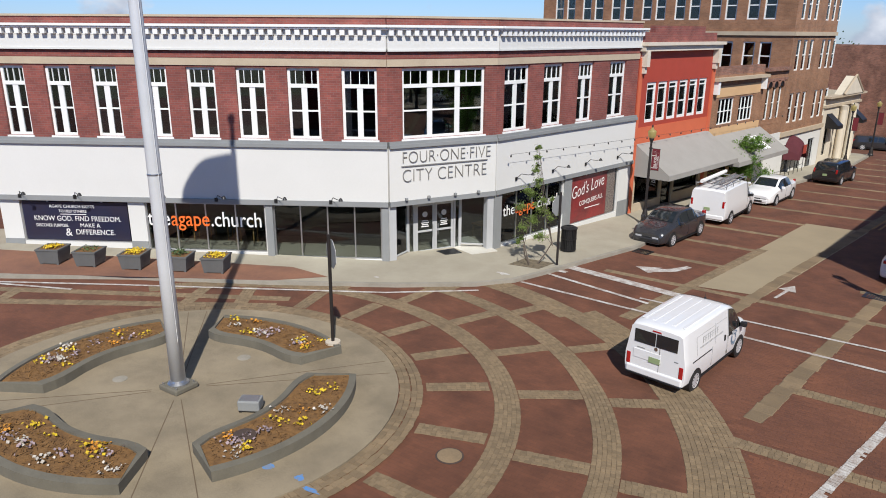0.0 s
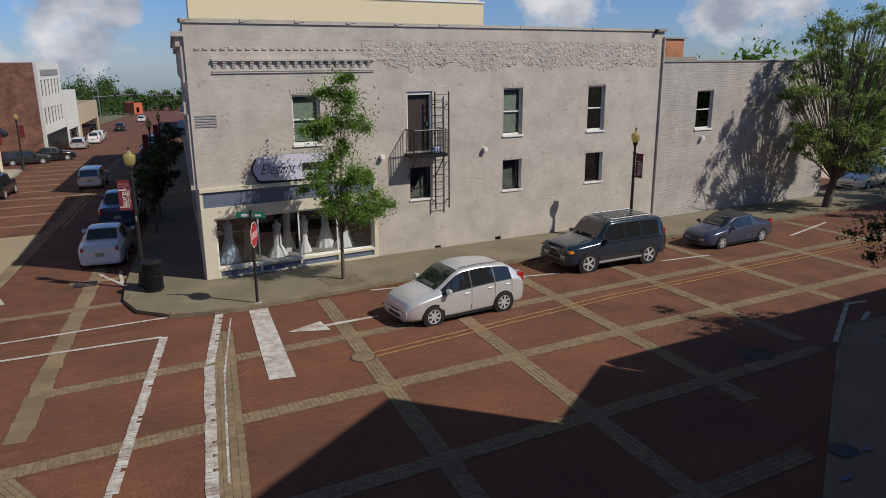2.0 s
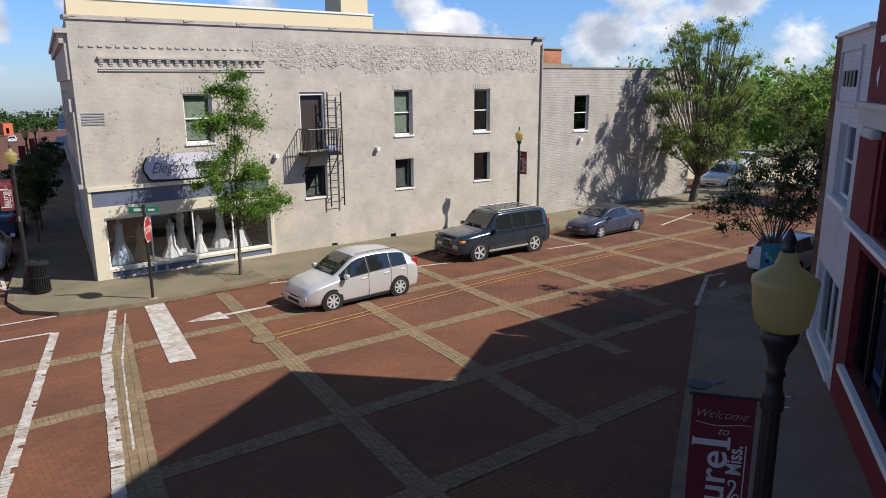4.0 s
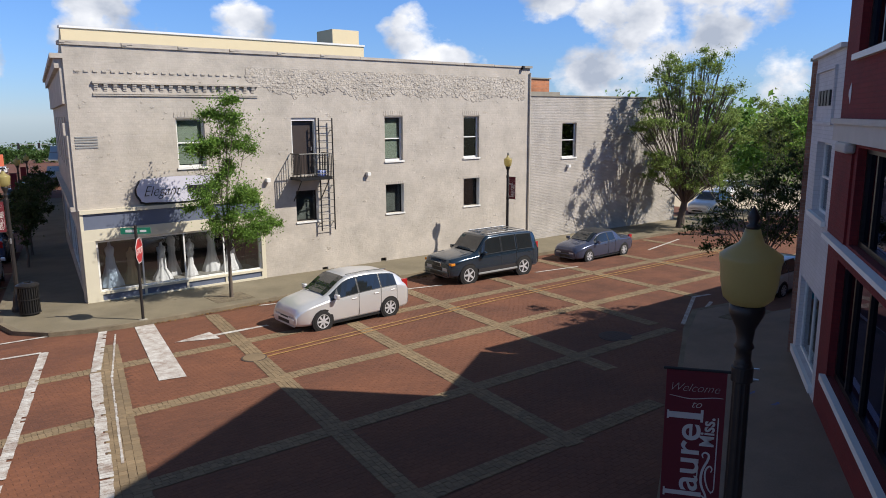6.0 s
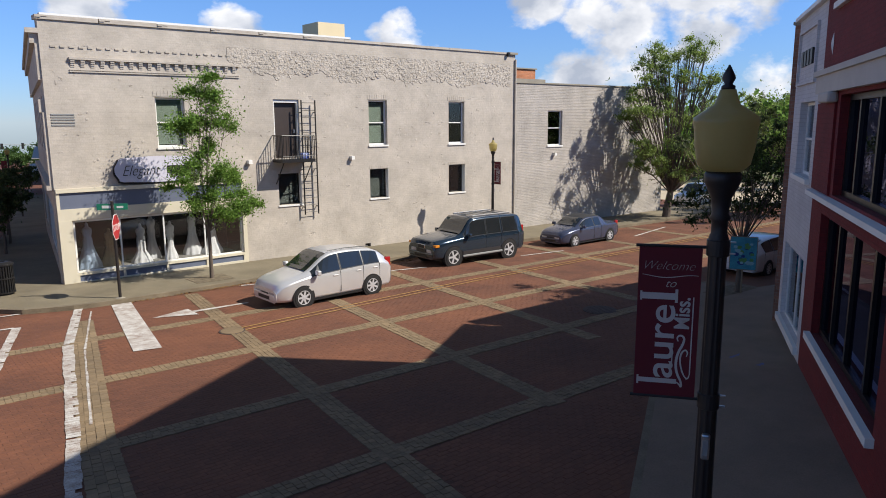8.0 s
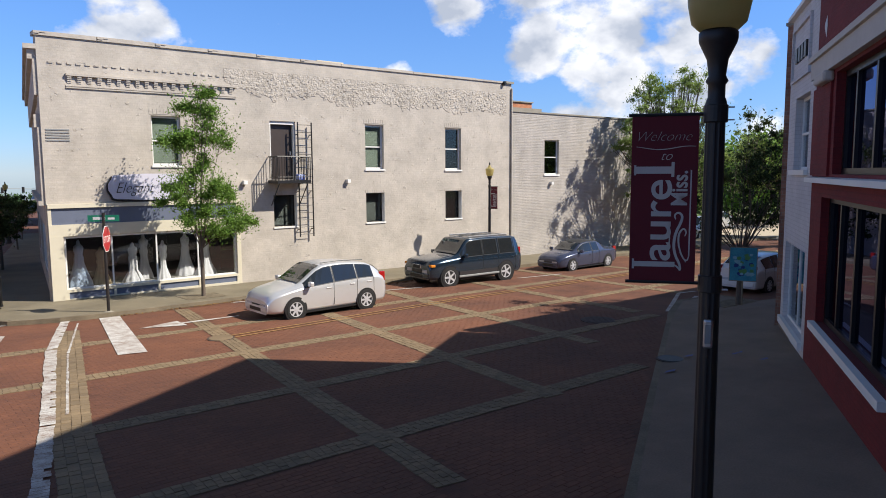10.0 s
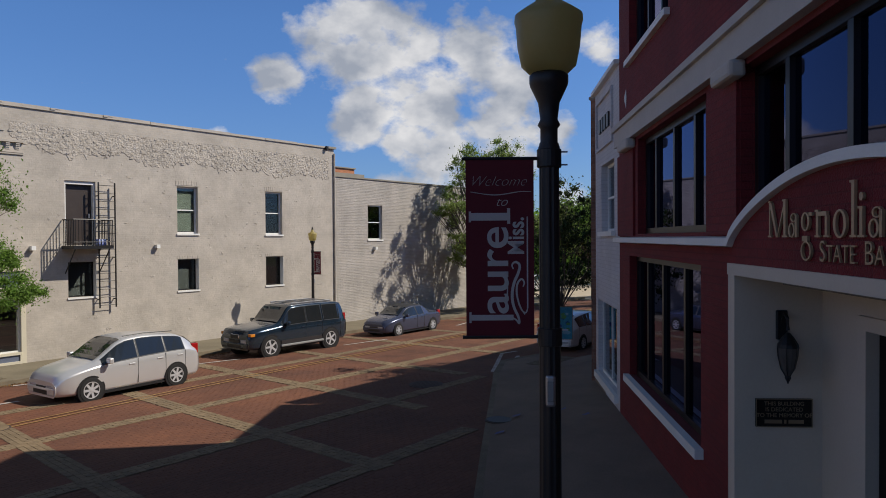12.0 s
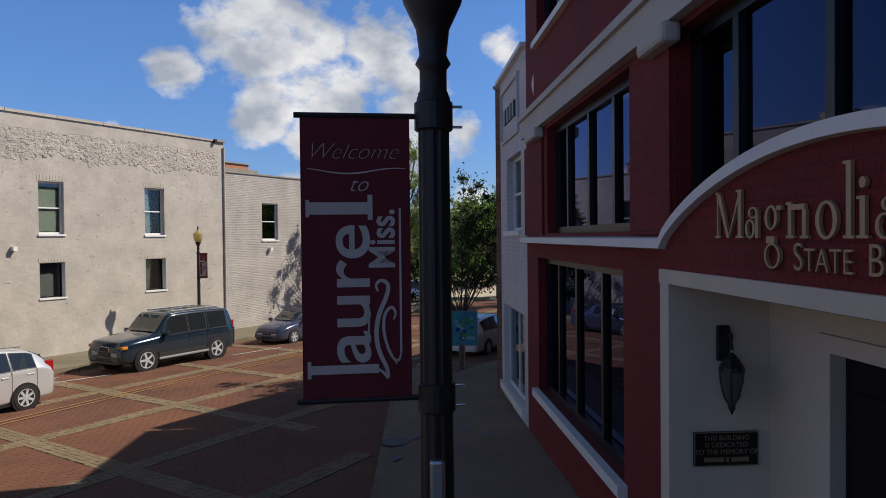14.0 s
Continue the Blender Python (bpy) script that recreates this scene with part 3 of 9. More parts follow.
# rough patch of old plaster under the parapet
rnd = random.Random(4)
holes = [*g_wins, *g_low, g_door]
clear = lambda x, z, m: all(not (a - m < x < b + m and c - m < z < d + m) for a, b, c, d in holes)
bm = bmesh.new()
edge = [(6.0 + 0.1 * k, 7.02 + max(0.0, 0.55 - 0.09 * k) + 0.16 * math.sin(k * 0.21) + rnd.uniform(-0.13, 0.10) + (0.12 if 20 < k < 34 else 0)) for k in range(144)]
for (xa, za), (xb, zb) in zip(edge, edge[1:]):
    vs = [bm.verts.new(v) for v in ((xa, -0.012, za), (xb, -0.012, zb), (xb, -0.012, 7.93), (xa, -0.012, 7.93))]
    bm.faces.new(vs)
    lo = [bm.verts.new(v) for v in ((xa, 0.0, za - 0.01), (xb, 0.0, zb - 0.01))]
    bm.faces.new((lo[0], lo[1], vs[1], vs[0]))
part("rough_plaster", bm, GREY_ROUGH, grey, "crumbling band of old plaster")["kind"] = "stuff"
bm = bmesh.new()
for k in range(860):
    x, z = 6.6 + rnd.random() * 13.7, 7.0 + rnd.random() * 0.9
    if k > 420:
        x, z = 0.3 + rnd.random() * 20, 0.3 + rnd.random() ** 0.6 * 7.4
    if x < 6.5 and z < 3.3 or not clear(x, z, 0.2):
        continue
    a, b = 0.015 + rnd.random() ** 2 * 0.07, 0.012 + rnd.random() * 0.03
    vs = box(bm, x - a, x + a, (-0.016 if k < 420 else -0.003) - rnd.random() * (0.014 if k < 420 else 0.004), 0.0, z - b, z + b)
    for v in vs:
        v.co.x += rnd.uniform(-0.4, 0.4) * a; v.co.z += rnd.uniform(-0.5, 0.5) * b
part("plaster_lump", bm, GREY_ROUGH, grey)["kind"] = "stuff"
for x in (11.05, 6.55):
    part("wall_light", boxes((x, x + 0.14, -0.18, 0.0, 3.72, 3.86)), WHITE_PAINT, grey, "small white wall floodlight")
# shop window: cream frame, blue panels
SHOP_CREAM = surface("cream shop paint", (0.66, 0.60, 0.46), (0.56, 0.51, 0.39), rough=0.6, scale=2, bump=0.05)
SHOP_BLUE = surface("slate blue panel", (0.13, 0.15, 0.21), (0.10, 0.12, 0.17), rough=0.6, scale=2, bump=0.04)
part("shop_frame", boxes((0.02, 6.40, -0.10, 0.0, 3.05, 3.18), (0.02, 6.40, -0.07, 0.0, 2.14, 2.52), (0.02, 0.42, -0.08, 0.0, -0.3, 2.14), (6.25, 6.40, -0.05, 0.0, -0.3, 3.05), (0.02, 0.12, -0.05, 0.0, 2.52, 3.05),
                         (0.42, 6.25, -0.08, 0.0, 0.31, 0.40), (0.42, 6.25, -0.09, 0.0, -0.32, 0.10), *[(0.42 + k * 1.445, 0.50 + k * 1.445, -0.07, 0.0, 0.10, 0.31) for k in range(5)]), SHOP_CREAM, grey)
part("blue_panel", boxes((0.12, 6.25, -0.03, 0.0, 2.52, 3.05)), SHOP_BLUE, grey)
for k in range(4):
    part("blue_panel", boxes((0.50 + k * 1.445, 0.42 + (k + 1) * 1.445, -0.03, 0.0, 0.10, 0.31)), SHOP_BLUE, grey)
window(grey, *g_shop, y=0.04, cols=(0.25, 0.5, 0.75), frame=WHITE_PAINT, pane=CLEAR_PANE, w=0.06, name="shop_window")
part("display_floor", boxes((0.45, 6.25, 0.34, 1.6, 0.24, 0.34)), INSIDE, grey)
part("display_back", boxes((0.45, 6.25, 1.6, 1.64, 0.1, 2.6)), surface("dark curtain", (0.02, 0.018, 0.018), (0.012, 0.011, 0.011), rough=0.9, streak=0.05, scale=8), grey)
shell(grey, GL, 18.0, -0.9, 8.42, GREY_WALL, th=0.34, floors=(3.6,), left=False, skew=18 * 0.154)
# its long front on the main street
lm, LL = facing((5.4 + 0.154 * 18, 18), (5.4, 0.0))
bm = wall_mesh(LL - 0.36, -0.9, 8.42, 0.3, [(1.5 + k * 2.6, 2.6 + k * 2.6, 4.3, 6.2) for k in range(6)] + [(1.2, 6.8, 0.3, 2.3), (8.2, 15.6, 0.3, 2.3)])
side = part("street_wall", bm, GREY_WALL, grey)
side.matrix_basis = gm.inverted() @ lm
for k in range(6):
    w_ = window(grey, 1.5 + k * 2.6, 2.6 + k * 2.6, 4.3, 6.2, rows=(0.5,))
    w_.matrix_basis = gm.inverted() @ lm
for a, b in ((1.2, 6.8), (8.2, 15.6)):
    w_ = window(grey, a, b, 0.3, 2.3, y=0.06, cols=(0.25, 0.5, 0.75), pane=SHOP_PANE)
    w_.matrix_basis = gm.inverted() @ lm
bm = boxes((0, LL - 0.1, -0.25, 0.0, 7.7, 8.0), (0, LL, -0.35, 0.0, 8.0, 8.15), (LL - 0.5, LL - 0.1, -0.18, 0.0, 5.6, 6.0), (0, LL - 0.05, -0.12, 0.0, 6.6, 7.7), (LL - 0.7, LL - 0.05, -0.10, 0.0, 3.3, 5.6), (0, LL - 0.05, -0.2, 0.0, 3.15, 3.3))
c_ = part("cornice", bm, GREY_WALL, grey)
c_.matrix_basis = gm.inverted() @ lm

# shop sign with a wavy outline
sg = thing("shop_sign", gm @ pose(1.80, -0.06, 3.18), "white dress shop sign with a black border", "sign")
def wavy(w, h, d, y0, y1, inset=0.0):
    pts = []
    for k in range(60):
        a = 2 * math.pi * k / 60
        cx, cz = math.cos(a), math.sin(a)
        s = 1 / max(abs(cx), abs(cz))
        r = 1 - 0.05 * (1 + math.cos(4 * a + math.pi)) * (abs(cx * cz) * 2)
        pts.append(((w / 2 - inset) * (1 + max(-1, min(1, cx * s * r))), (h / 2 - inset) * max(-1, min(1, cz * s * r)) + h / 2))
    bm = bmesh.new()
    lo, hi = [bm.verts.new((x, y0, z)) for x, z in pts], [bm.verts.new((x, y1, z)) for x, z in pts]
    for k in range(60):
        bm.faces.new((lo[k], lo[(k + 1) % 60], hi[(k + 1) % 60], hi[k]))
    bm.faces.new(lo[::-1]); bm.faces.new(hi)
    return bm
part("sign_border", wavy(2.95, 0.96, 0, -0.04, 0.04), BLACK_IRON, sg)
bb = part("sign_board", wavy(2.95, 0.96, 0, -0.055, -0.041, 0.035), surface("sign white", (0.62, 0.60, 0.68), (0.55, 0.53, 0.6), rough=0.5, bump=0.02), sg)
bb.location = (0.035, 0, 0.035)
lettering("Elegant", 0.52, pose(0.24, -0.06, 0.32) @ ON_WALL, BLACK_IRON, sg, 0.004, width=0.82, slant=0.42, weight=-0.009)
part("writing_bar", boxes((1.75, 2.7, -0.062, -0.056, 0.36, 0.62)), BLACK_IRON, sg)

# fire escape: landing, stair, rails and ladder
fe = thing("fire_escape", gm @ pose(0, 0, 0), "rusty black iron fire escape with landing and ladder", "fire escape")
for k in range(16):
    part("grate_bar", boxes((7.64, 8.96, -0.77 + k * 0.048, -0.77 + k * 0.048 + 0.02, 3.80, 3.84)), BLACK_IRON, fe)
bm = bmesh.new()
box(bm, 7.6, 9.0, -0.82, -0.78, 3.74, 3.86); box(bm, 7.6, 7.64, -0.78, 0.0, 3.74, 3.86); box(bm, 8.96, 9.0, -0.78, 0.0, 3.74, 3.86)
part("landing", bm, BLACK_IRON, fe)
for x in (7.62, 8.3, 8.98):
    part("rail_post", tube([(x, -0.8, 3.8), (x, -0.8, 4.75)], 0.018, 6), BLACK_IRON, fe)
for z in (4.75,):
    part("rail", tube([(7.62, -0.03, z), (7.62, -0.8, z), (8.98, -0.8, z), (8.98, -0.03, z)], 0.024, 6), BLACK_IRON, fe)
for k in range(12):
    part("baluster", tube([(7.68 + k * 0.112, -0.8, 3.85), (7.68 + k * 0.112, -0.8, 4.75)], 0.012, 5), BLACK_IRON, fe)
for x in (7.7, 8.9):
    part("bracket", tube([(x, -0.75, 3.76), (x, -0.02, 2.9)], 0.022, 6), BLACK_IRON, fe)
for k in range(6):
    for x in (7.62, 8.98):
        part("baluster", tube([(x, -0.69 + k * 0.115, 3.85), (x, -0.69 + k * 0.115, 4.75)], 0.014, 5), BLACK_IRON, fe)
part("kick_rail", tube([(7.62, -0.05, 3.98), (7.62, -0.8, 3.98), (8.98, -0.8, 3.98)], 0.012, 6), BLACK_IRON, fe)
lad = part("ladder", boxes((8.80, 8.83, -0.20, -0.14, 1.62, 6.10), (9.40, 9.43, -0.20, -0.14, 1.62, 6.10)), BLACK_IRON, fe)
for k in range(16):
    part("rung", tube([(8.83, -0.17, 1.72 + k * 0.285), (9.40, -0.17, 1.72 + k * 0.285)], 0.012, 5), BLACK_IRON, lad)
for z in (1.9, 3.4, 5.6):
    part("wall_tie", boxes((8.805, 8.825, -0.14, 0.0, z, z + 0.04), (9.405, 9.425, -0.14, 0.0, z, z + 0.04)), BLACK_IRON, lad)
bk = thing("blue_bundle", gm @ pose(8.7, -0.5, 3.845), "small blue and white bundle on the landing", "bundle")
part("bundle_body", soft_box(-0.16, 0.16, -0.12, 0.12, 0, 0.24, 0.06), surface("blue cloth", (0.05, 0.10, 0.5), (0.5, 0.55, 0.7), scale=6, contrast=1.0), bk)

# -- grey annex, a little lower --
am, AL = facing((26.07, 0.08), (39.0, 0.08))
annex = thing("grey_annex", am, "lower grey painted brick building beside the corner house", "building")
GREY_BRICK = brickwork("grey painted brick", (0.50, 0.455, 0.405), (0.46, 0.42, 0.375), (0.40, 0.36, 0.32), bump=1.0, stain=0.22, lumps=0.015)
ao = [(2.5, 3.62, 3.98, 5.78)]
part("wall", wall_mesh(AL, -1.0, 7.10, 0.3, ao), GREY_BRICK, annex)
for o in ao:
    window(annex, *o, y=0.12, rows=(0.5,))
    part("sill", boxes((o[0] - 0.04, o[1] + 0.04, -0.05, 0.12, o[2] - 0.08, o[2] - 0.002)), WHITE_PAINT, annex)
    part("blind", boxes(*[(o[0] + 0.08, o[1] - 0.08, 0.195, 0.198, o[2] + 0.1 + 0.066 * k, o[2] + 0.152 + 0.066 * k) for k in range(24)]), MATS["blind"], annex)
part("wall_light", boxes((2.9, 3.05, -0.18, 0, 3.45, 3.6)), WHITE_PAINT, annex)
part("coping", boxes((0.1, AL, -0.05, 0.35, 7.10, 7.17), (0.1, 2.2, -0.05, 0.35, 7.17, 7.32)), KERB, annex)
shell(annex, AL, 16, -1.0, 7.10, GREY_BRICK, left=False)
part("rooftop_block", boxes((2.6, 7.3, 5.5, 9.0, 6.6, 8.33)), ORANGE_BRICK, annex, "orange brick rooftop block")
part("block_cap", boxes((2.52, 7.38, 5.42, 9.08, 8.33, 8.40)), KERB, annex)

# -- cream house behind, with its tower --
cm, CL = facing((9.1, 19.0), (28.5, 19.0))
cream = thing("cream_building", cm, "tall cream stucco building behind the grey one", "building")
part("wall", wall_mesh(CL, -1.5, 11.0, 0.3), CREAM, cream)
part("coping", boxes((-0.06, CL + 0.06, -0.06, 0.4, 11.0, 11.12)), WHITE_PAINT, cream)
part("brick_band", boxes((-0.05, CL * 0.5, -0.08, 0.0, 9.14, 9.35)), ORANGE_BRICK, cream)
shell(cream, CL, 26, -1.5, 11.0, CREAM, skew=26 * 0.178)
part("stair_tower", boxes((CL - 0.2, CL + 2.1, 4.0, 6.4, 8.0, 12.6)), CREAM, cream)

# -- dark shops down the east side of the street --
for k, (ya, yb, h, mt) in enumerate(((45.2, 62.0, 7.2, OLD_BRICK), (74, 96, 6.5, RED_BRICK), (97, 125, 5.8, OLD_BRICK))):
    fm, fl = facing((5.6 + 0.178 * yb, yb), (5.6 + 0.178 * ya, ya))
    h_ = thing("street_building", fm, "shaded brick shop building along the main street", "building", "east row")
    ops = [(1 + j * 3.0, 2.2 + j * 3.0, 2.2, 4.0) for j in range(int(fl / 3.2))]
    part("wall", wall_mesh(fl, -4.5, h - 1.5, 0.3, ops), mt, h_)
    for o in ops:
        window(h_, *o, rows=(0.5,))
    part("awning", prism([(0.5, -1.8), (fl - 0.5, -1.8), (fl - 0.5, 0), (0.5, 0)], 0.9, 1.0), GREY_PAINT, h_)
    shell(h_, fl, 14, -4.5, h - 1.5, mt)

# -- the corner house with the cut-off corner --
A4, B4, C4, D4 = (-26.1, -12.65), (-13.4, -5.4), (-11.25, -1.55), (-9.2, 8.25)
SILL, HEAD, TOPZ, FASC = 4.86, 7.30, 8.95, 2.66
four = thing("corner_brick_building", facing(B4, C4)[0], "red brick corner building with white stucco band and dentil cornice", "building")
fm0 = facing(B4, C4)[0]
def front_415(p, q, wins):
    m, L = facing(p, q)
    rel = fm0.inverted() @ m
    made = []
    ops = [(a, b, SILL, HEAD) for a, b in wins]
    made.append(part("upper_wall", wall_mesh(L, 4.70, 7.62, 0.3, ops), RED_BRICK, four))
    made.append(part("stone_band", boxes((-0.02, L + 0.02, -0.05, 0.3, 7.34 + 0.03, 7.62)) if not ops else boxes((0, L, -0.045, 0.0, 7.36, 7.60)), STONE, four))
    made.append(part("stucco_band", boxes((0, L, -0.10, 0.3, FASC, 4.58)), WHITE_STUCCO, four))
    made.append(part("sill_band", boxes((0, L, -0.20, 0.3, 4.58, 4.70), (0, L, -0.14, 0.0, 4.70, 4.80)), GREY_PAINT, four))
    made.append(part("shop_head", boxes((0, L, -0.16, 0.3, FASC - 0.18, FASC)), GREY_PAINT, four))
    made.append(part("brick_frieze", boxes((0, L, -0.015, 0.3, 7.62, 7.86)), RED_BRICK, four))
    made.append(part("entablature", boxes((0, L, -0.10, 0.3, 7.86, 8.36), (0, L, -0.13, 0.0, 7.86, 7.93)), WHITE_STUCCO, four))
    bm = bmesh.new()
    n = int(L / 0.30)
    for k in range(n):
        x = L * k / n
        box(bm, x, x + 0.165, -0.27, -0.10, 8.38, 8.57)
    made.append(part("dentil_course", bm, WHITE_PAINT, four)); made[-1]["kind"] = "stuff"
    for bx_ in ((-0.05, L + 0.05, -0.11, 0.3, 8.36, 8.57), (-0.1, L + 0.1, -0.30, 0.3, 8.575, 8.64), (-0.12, L + 0.12, -0.36, 0.3, 8.64, 8.72)):
        made.append(part("cornice", boxes(bx_), WHITE_PAINT, four))
    made.append(part("parapet", boxes((0, L, -0.06, 0.3, 8.72, TOPZ)), RED_BRICK, four))
    made.append(part("coping", boxes((-0.04, L + 0.04, -0.10, 0.36, TOPZ, TOPZ + 0.07)), STONE, four))
    for o in made:
        o.matrix_basis = rel
    for a, b in wins:
        wide = b - a > 1.8
        n_ = 9 if wide else 4
        w_ = window(four, a, b, SILL, HEAD, y=0.10, cols=(1 / 3, 2 / 3) if wide else (0.5,), rows=(0.40, 0.755), w=0.095, bar=0.055, vbar=0.20, pane=UPPER_PANE, top_cols=[k / n_ for k in range(1, n_) if not wide or k % 3])
        w_.matrix_basis = rel
        zt = SILL + (HEAD - SILL) * 0.755
        part("transom_bar", boxes((a + 0.095, b - 0.095, 0.085, 0.155, zt - 0.075, zt + 0.055)), WHITE_PAINT, w_)
        if wide:
            for c in (1 / 3, 2 / 3):
                part("mullion", boxes((a + (b - a) * c - 0.10, a + (b - a) * c + 0.10, 0.104, 0.156, zt + 0.055, HEAD - 0.095)), WHITE_PAINT, w_)
        s_ = part("sill", boxes((a - 0.05, b + 0.05, -0.04, 0.1, SILL - 0.10, SILL - 0.002)), WHITE_PAINT, four)
        s_.matrix_basis = rel
    return m, rel, L
LWINS = [(0.85, 1.75), (2.50, 3.42), (4.18, 5.12), (5.9, 6.9), (7.6, 8.62), (9.35, 10.40), (11.15, 12.28), (13.05, 14.28)]
ml, rl, Ll = front_415(A4, B4, LWINS)
mc, _, Lc = front_415(B4, C4, [(0.58, 3.92)])
me_, re_, Le = front_415(C4, D4, [(0.45, 1.95), (2.85, 4.15), (5.2, 6.35), (7.6, 8.95)])
# ground floor, west front
lo_ops = [(0.75, 4.92, 0.85, FASC - 0.2), (5.55, 10.05, 0.62, FASC - 0.2), (10.35, 14.35, 0.45, FASC - 0.2)]
w_ = part("shop_wall", wall_mesh(Ll, 0.0, FASC - 0.18, 0.3, lo_ops), WHITE_STUCCO, four); w_.matrix_basis = rl
for bx_ in ((0, 0.75, -0.03, 0, 0.0, 0.95), (4.92, 5.55, -0.03, 0, 0, 0.95)):
    w_ = part("plinth", boxes(bx_), GREY_PAINT, four); w_.matrix_basis = rl
for a, b, c, d in lo_ops:
    w_ = window(four, a, b, c, d, y=0.08, cols=(0.25, 0.5, 0.75), frame=STEEL, pane=SHOP_PANE, w=0.05, bar=0.05, name="shop_window"); w_.matrix_basis = rl
for x in (10.10, 14.36):
    w_ = part("pier", boxes((x, x + 0.26, -0.08, 0.3, 0.0, FASC - 0.18)), GREY_PAINT, four); w_.matrix_basis = rl
# east front
eo = [(0.5, 4.6, 0.35, FASC - 0.2), (5.2, 9.0, 0.25, FASC - 0.2)]
w_ = part("shop_wall", wall_mesh(Le, -0.6, FASC - 0.18, 0.3, eo), WHITE_STUCCO, four); w_.matrix_basis = re_
for bx_ in ((4.62, 5.15, -0.06, 0.0, -0.5, FASC - 0.18), (0.0, 0.42, -0.08, 0.0, -0.5, FASC - 0.18)):
    w_ = part("pier", boxes(bx_), GREY_PAINT, four); w_.matrix_basis = re_
w_ = part("plinth", boxes((9.05, Le, -0.05, 0, -0.6, 0.75)), GREY_PAINT, four); w_.matrix_basis = re_
for (a, b, c, d), n in zip(eo, (4, 3)):
    w_ = window(four, a, b, c, d, y=0.08, cols=[k / n for k in range(1, n)], frame=STEEL, pane=SHOP_PANE, w=0.05, bar=0.05, name="shop_window"); w_.matrix_basis = re_
# recessed entrance in the cut corner
RC = 0.78
ALU = surface("pale grey frame paint", (0.46, 0.46, 0.455), (0.40, 0.40, 0.395), rough=0.45, scale=2, bump=0.02)
for x in (0.0, Lc - 0.28):
    part("entrance_pier", boxes((x, x + 0.28, -0.02, 0.26, 0, FASC - 0.18)), ALU, four)
for x in (1.08, 1.36, 3.08, 3.34):
    part("door_post", boxes((x, x + 0.07, RC, RC + 0.1, 0.2, FASC - 0.18)), ALU, four)
part("door_head", boxes((1.15, 3.34, RC + 0.01, RC + 0.09, 2.24, 2.32)), ALU, four)
for a_, b_ in ((1.15, 1.36), (3.15, 3.34)):
    window(four, a_, b_, 0.30, 2.24, y=RC + 0.01, frame=ALU, pane=SHOP_PANE, w=0.02, name="side_light")
window(four, 1.43, 3.08, 2.32, FASC - 0.18, y=RC + 0.01, frame=ALU, pane=SHOP_PANE, w=0.03, name="transom_light")
part("entrance_ceiling", boxes((0.0, Lc, 0.3, 3.0, FASC - 0.2, FASC - 0.12)), WHITE_STUCCO, four)
for sx in (0, 1):
    p_, q_ = ((0.20, 0.22), (1.12, RC + 0.04)) if sx == 0 else ((3.38, RC + 0.04), (Lc - 0.20, 0.22))
    m_, l_ = facing(p_, q_)
    w_ = window(four, 0.02, l_ - 0.02, 0.42, FASC - 0.2, y=-0.03, frame=ALU, pane=SHOP_PANE, w=0.05, name="side_light")
    w_.matrix_basis = m_
for k in range(2):
    x = 1.44 + k * 0.82
    dr = window(four, x, x + 0.81, 0.28, 2.23, y=RC + 0.01, rows=(0.44,), frame=ALU, pane=SHOP_PANE, w=0.09, bar=0.07, name="door", label="glazed aluminium entrance door")
    part("handle", tube([(x + (0.70 if k == 0 else 0.11), RC - 0.05, 0.95), (x + (0.70 if k == 0 else 0.11), RC - 0.05, 1.4)], 0.015, 6), STEEL, dr)
    dec = lathe([(0.11, 0), (0.11, 0.004), (0.085, 0.005), (0.085, 0.0)], 20)
    part("decal", dec, WHITE_PAINT, dr).matrix_basis = pose(x + 0.40, RC + 0.028, 1.80, 90, 0, 0)
    part("writing_bar", boxes(*[(x + 0.24 + 0.03 * (j % 2), x + 0.56 - 0.03 * (j % 2), RC + 0.024, RC + 0.028, 1.30 + 0.075 * j, 1.34 + 0.075 * j) for j in range(4)]), WHITE_PAINT, dr)
mat_ = thing("door_mat", fm0 @ pose(2.25, 0.22, 0.328), "dark rubber door mat before the entrance", "door mat")
part("mat_body", soft_box(-0.75, 0.75, -0.30, 0.35, 0.0, 0.025, 0.01), BLACK_IRON, mat_)
part("entrance_floor", boxes((0.0, Lc, -0.4, 3.0, 0.0, 0.325)), surface("pale concrete", (0.6, 0.57, 0.5), (0.5, 0.47, 0.4), rough=0.9, bump=0.05), four)
# roof, floors and the closing walls
def world_prism(name, poly, z0, z1, mat_):
    o = part(name, prism(poly, z0, z1), mat_, four)
    o.matrix_basis = fm0.inverted()
    return o
back = [(-24.6, 10.5), (-38.2, -9.0)]
inner = [(-26.0, -12.2), (-13.55, -5.05), (-11.6, -1.5), (-9.55, 8.1), (-20.0, 10.2), (-34.0, -9.2)]
world_prism("roof", inner, 8.2, 8.35, ROOF)
world_prism("floor_slab", inner, 4.35, 4.5, INSIDE)
for p, q in (((-9.2, 8.25), (-20.2, 10.6)), ((-20.2, 10.6), (-34.3, -9.0)), ((-34.3, -9.0), (-26.1, -12.65))):
    m_, l_ = facing(p, q)
    o = part("side_wall", wall_mesh(l_, -0.5, TOPZ, 0.3), RED_BRICK, four)
    o.matrix_basis = fm0.inverted() @ m_
part("inner_wall", boxes((-6, 8, 6.0, 6.2, 0.0, 4.35)), INSIDE, four)
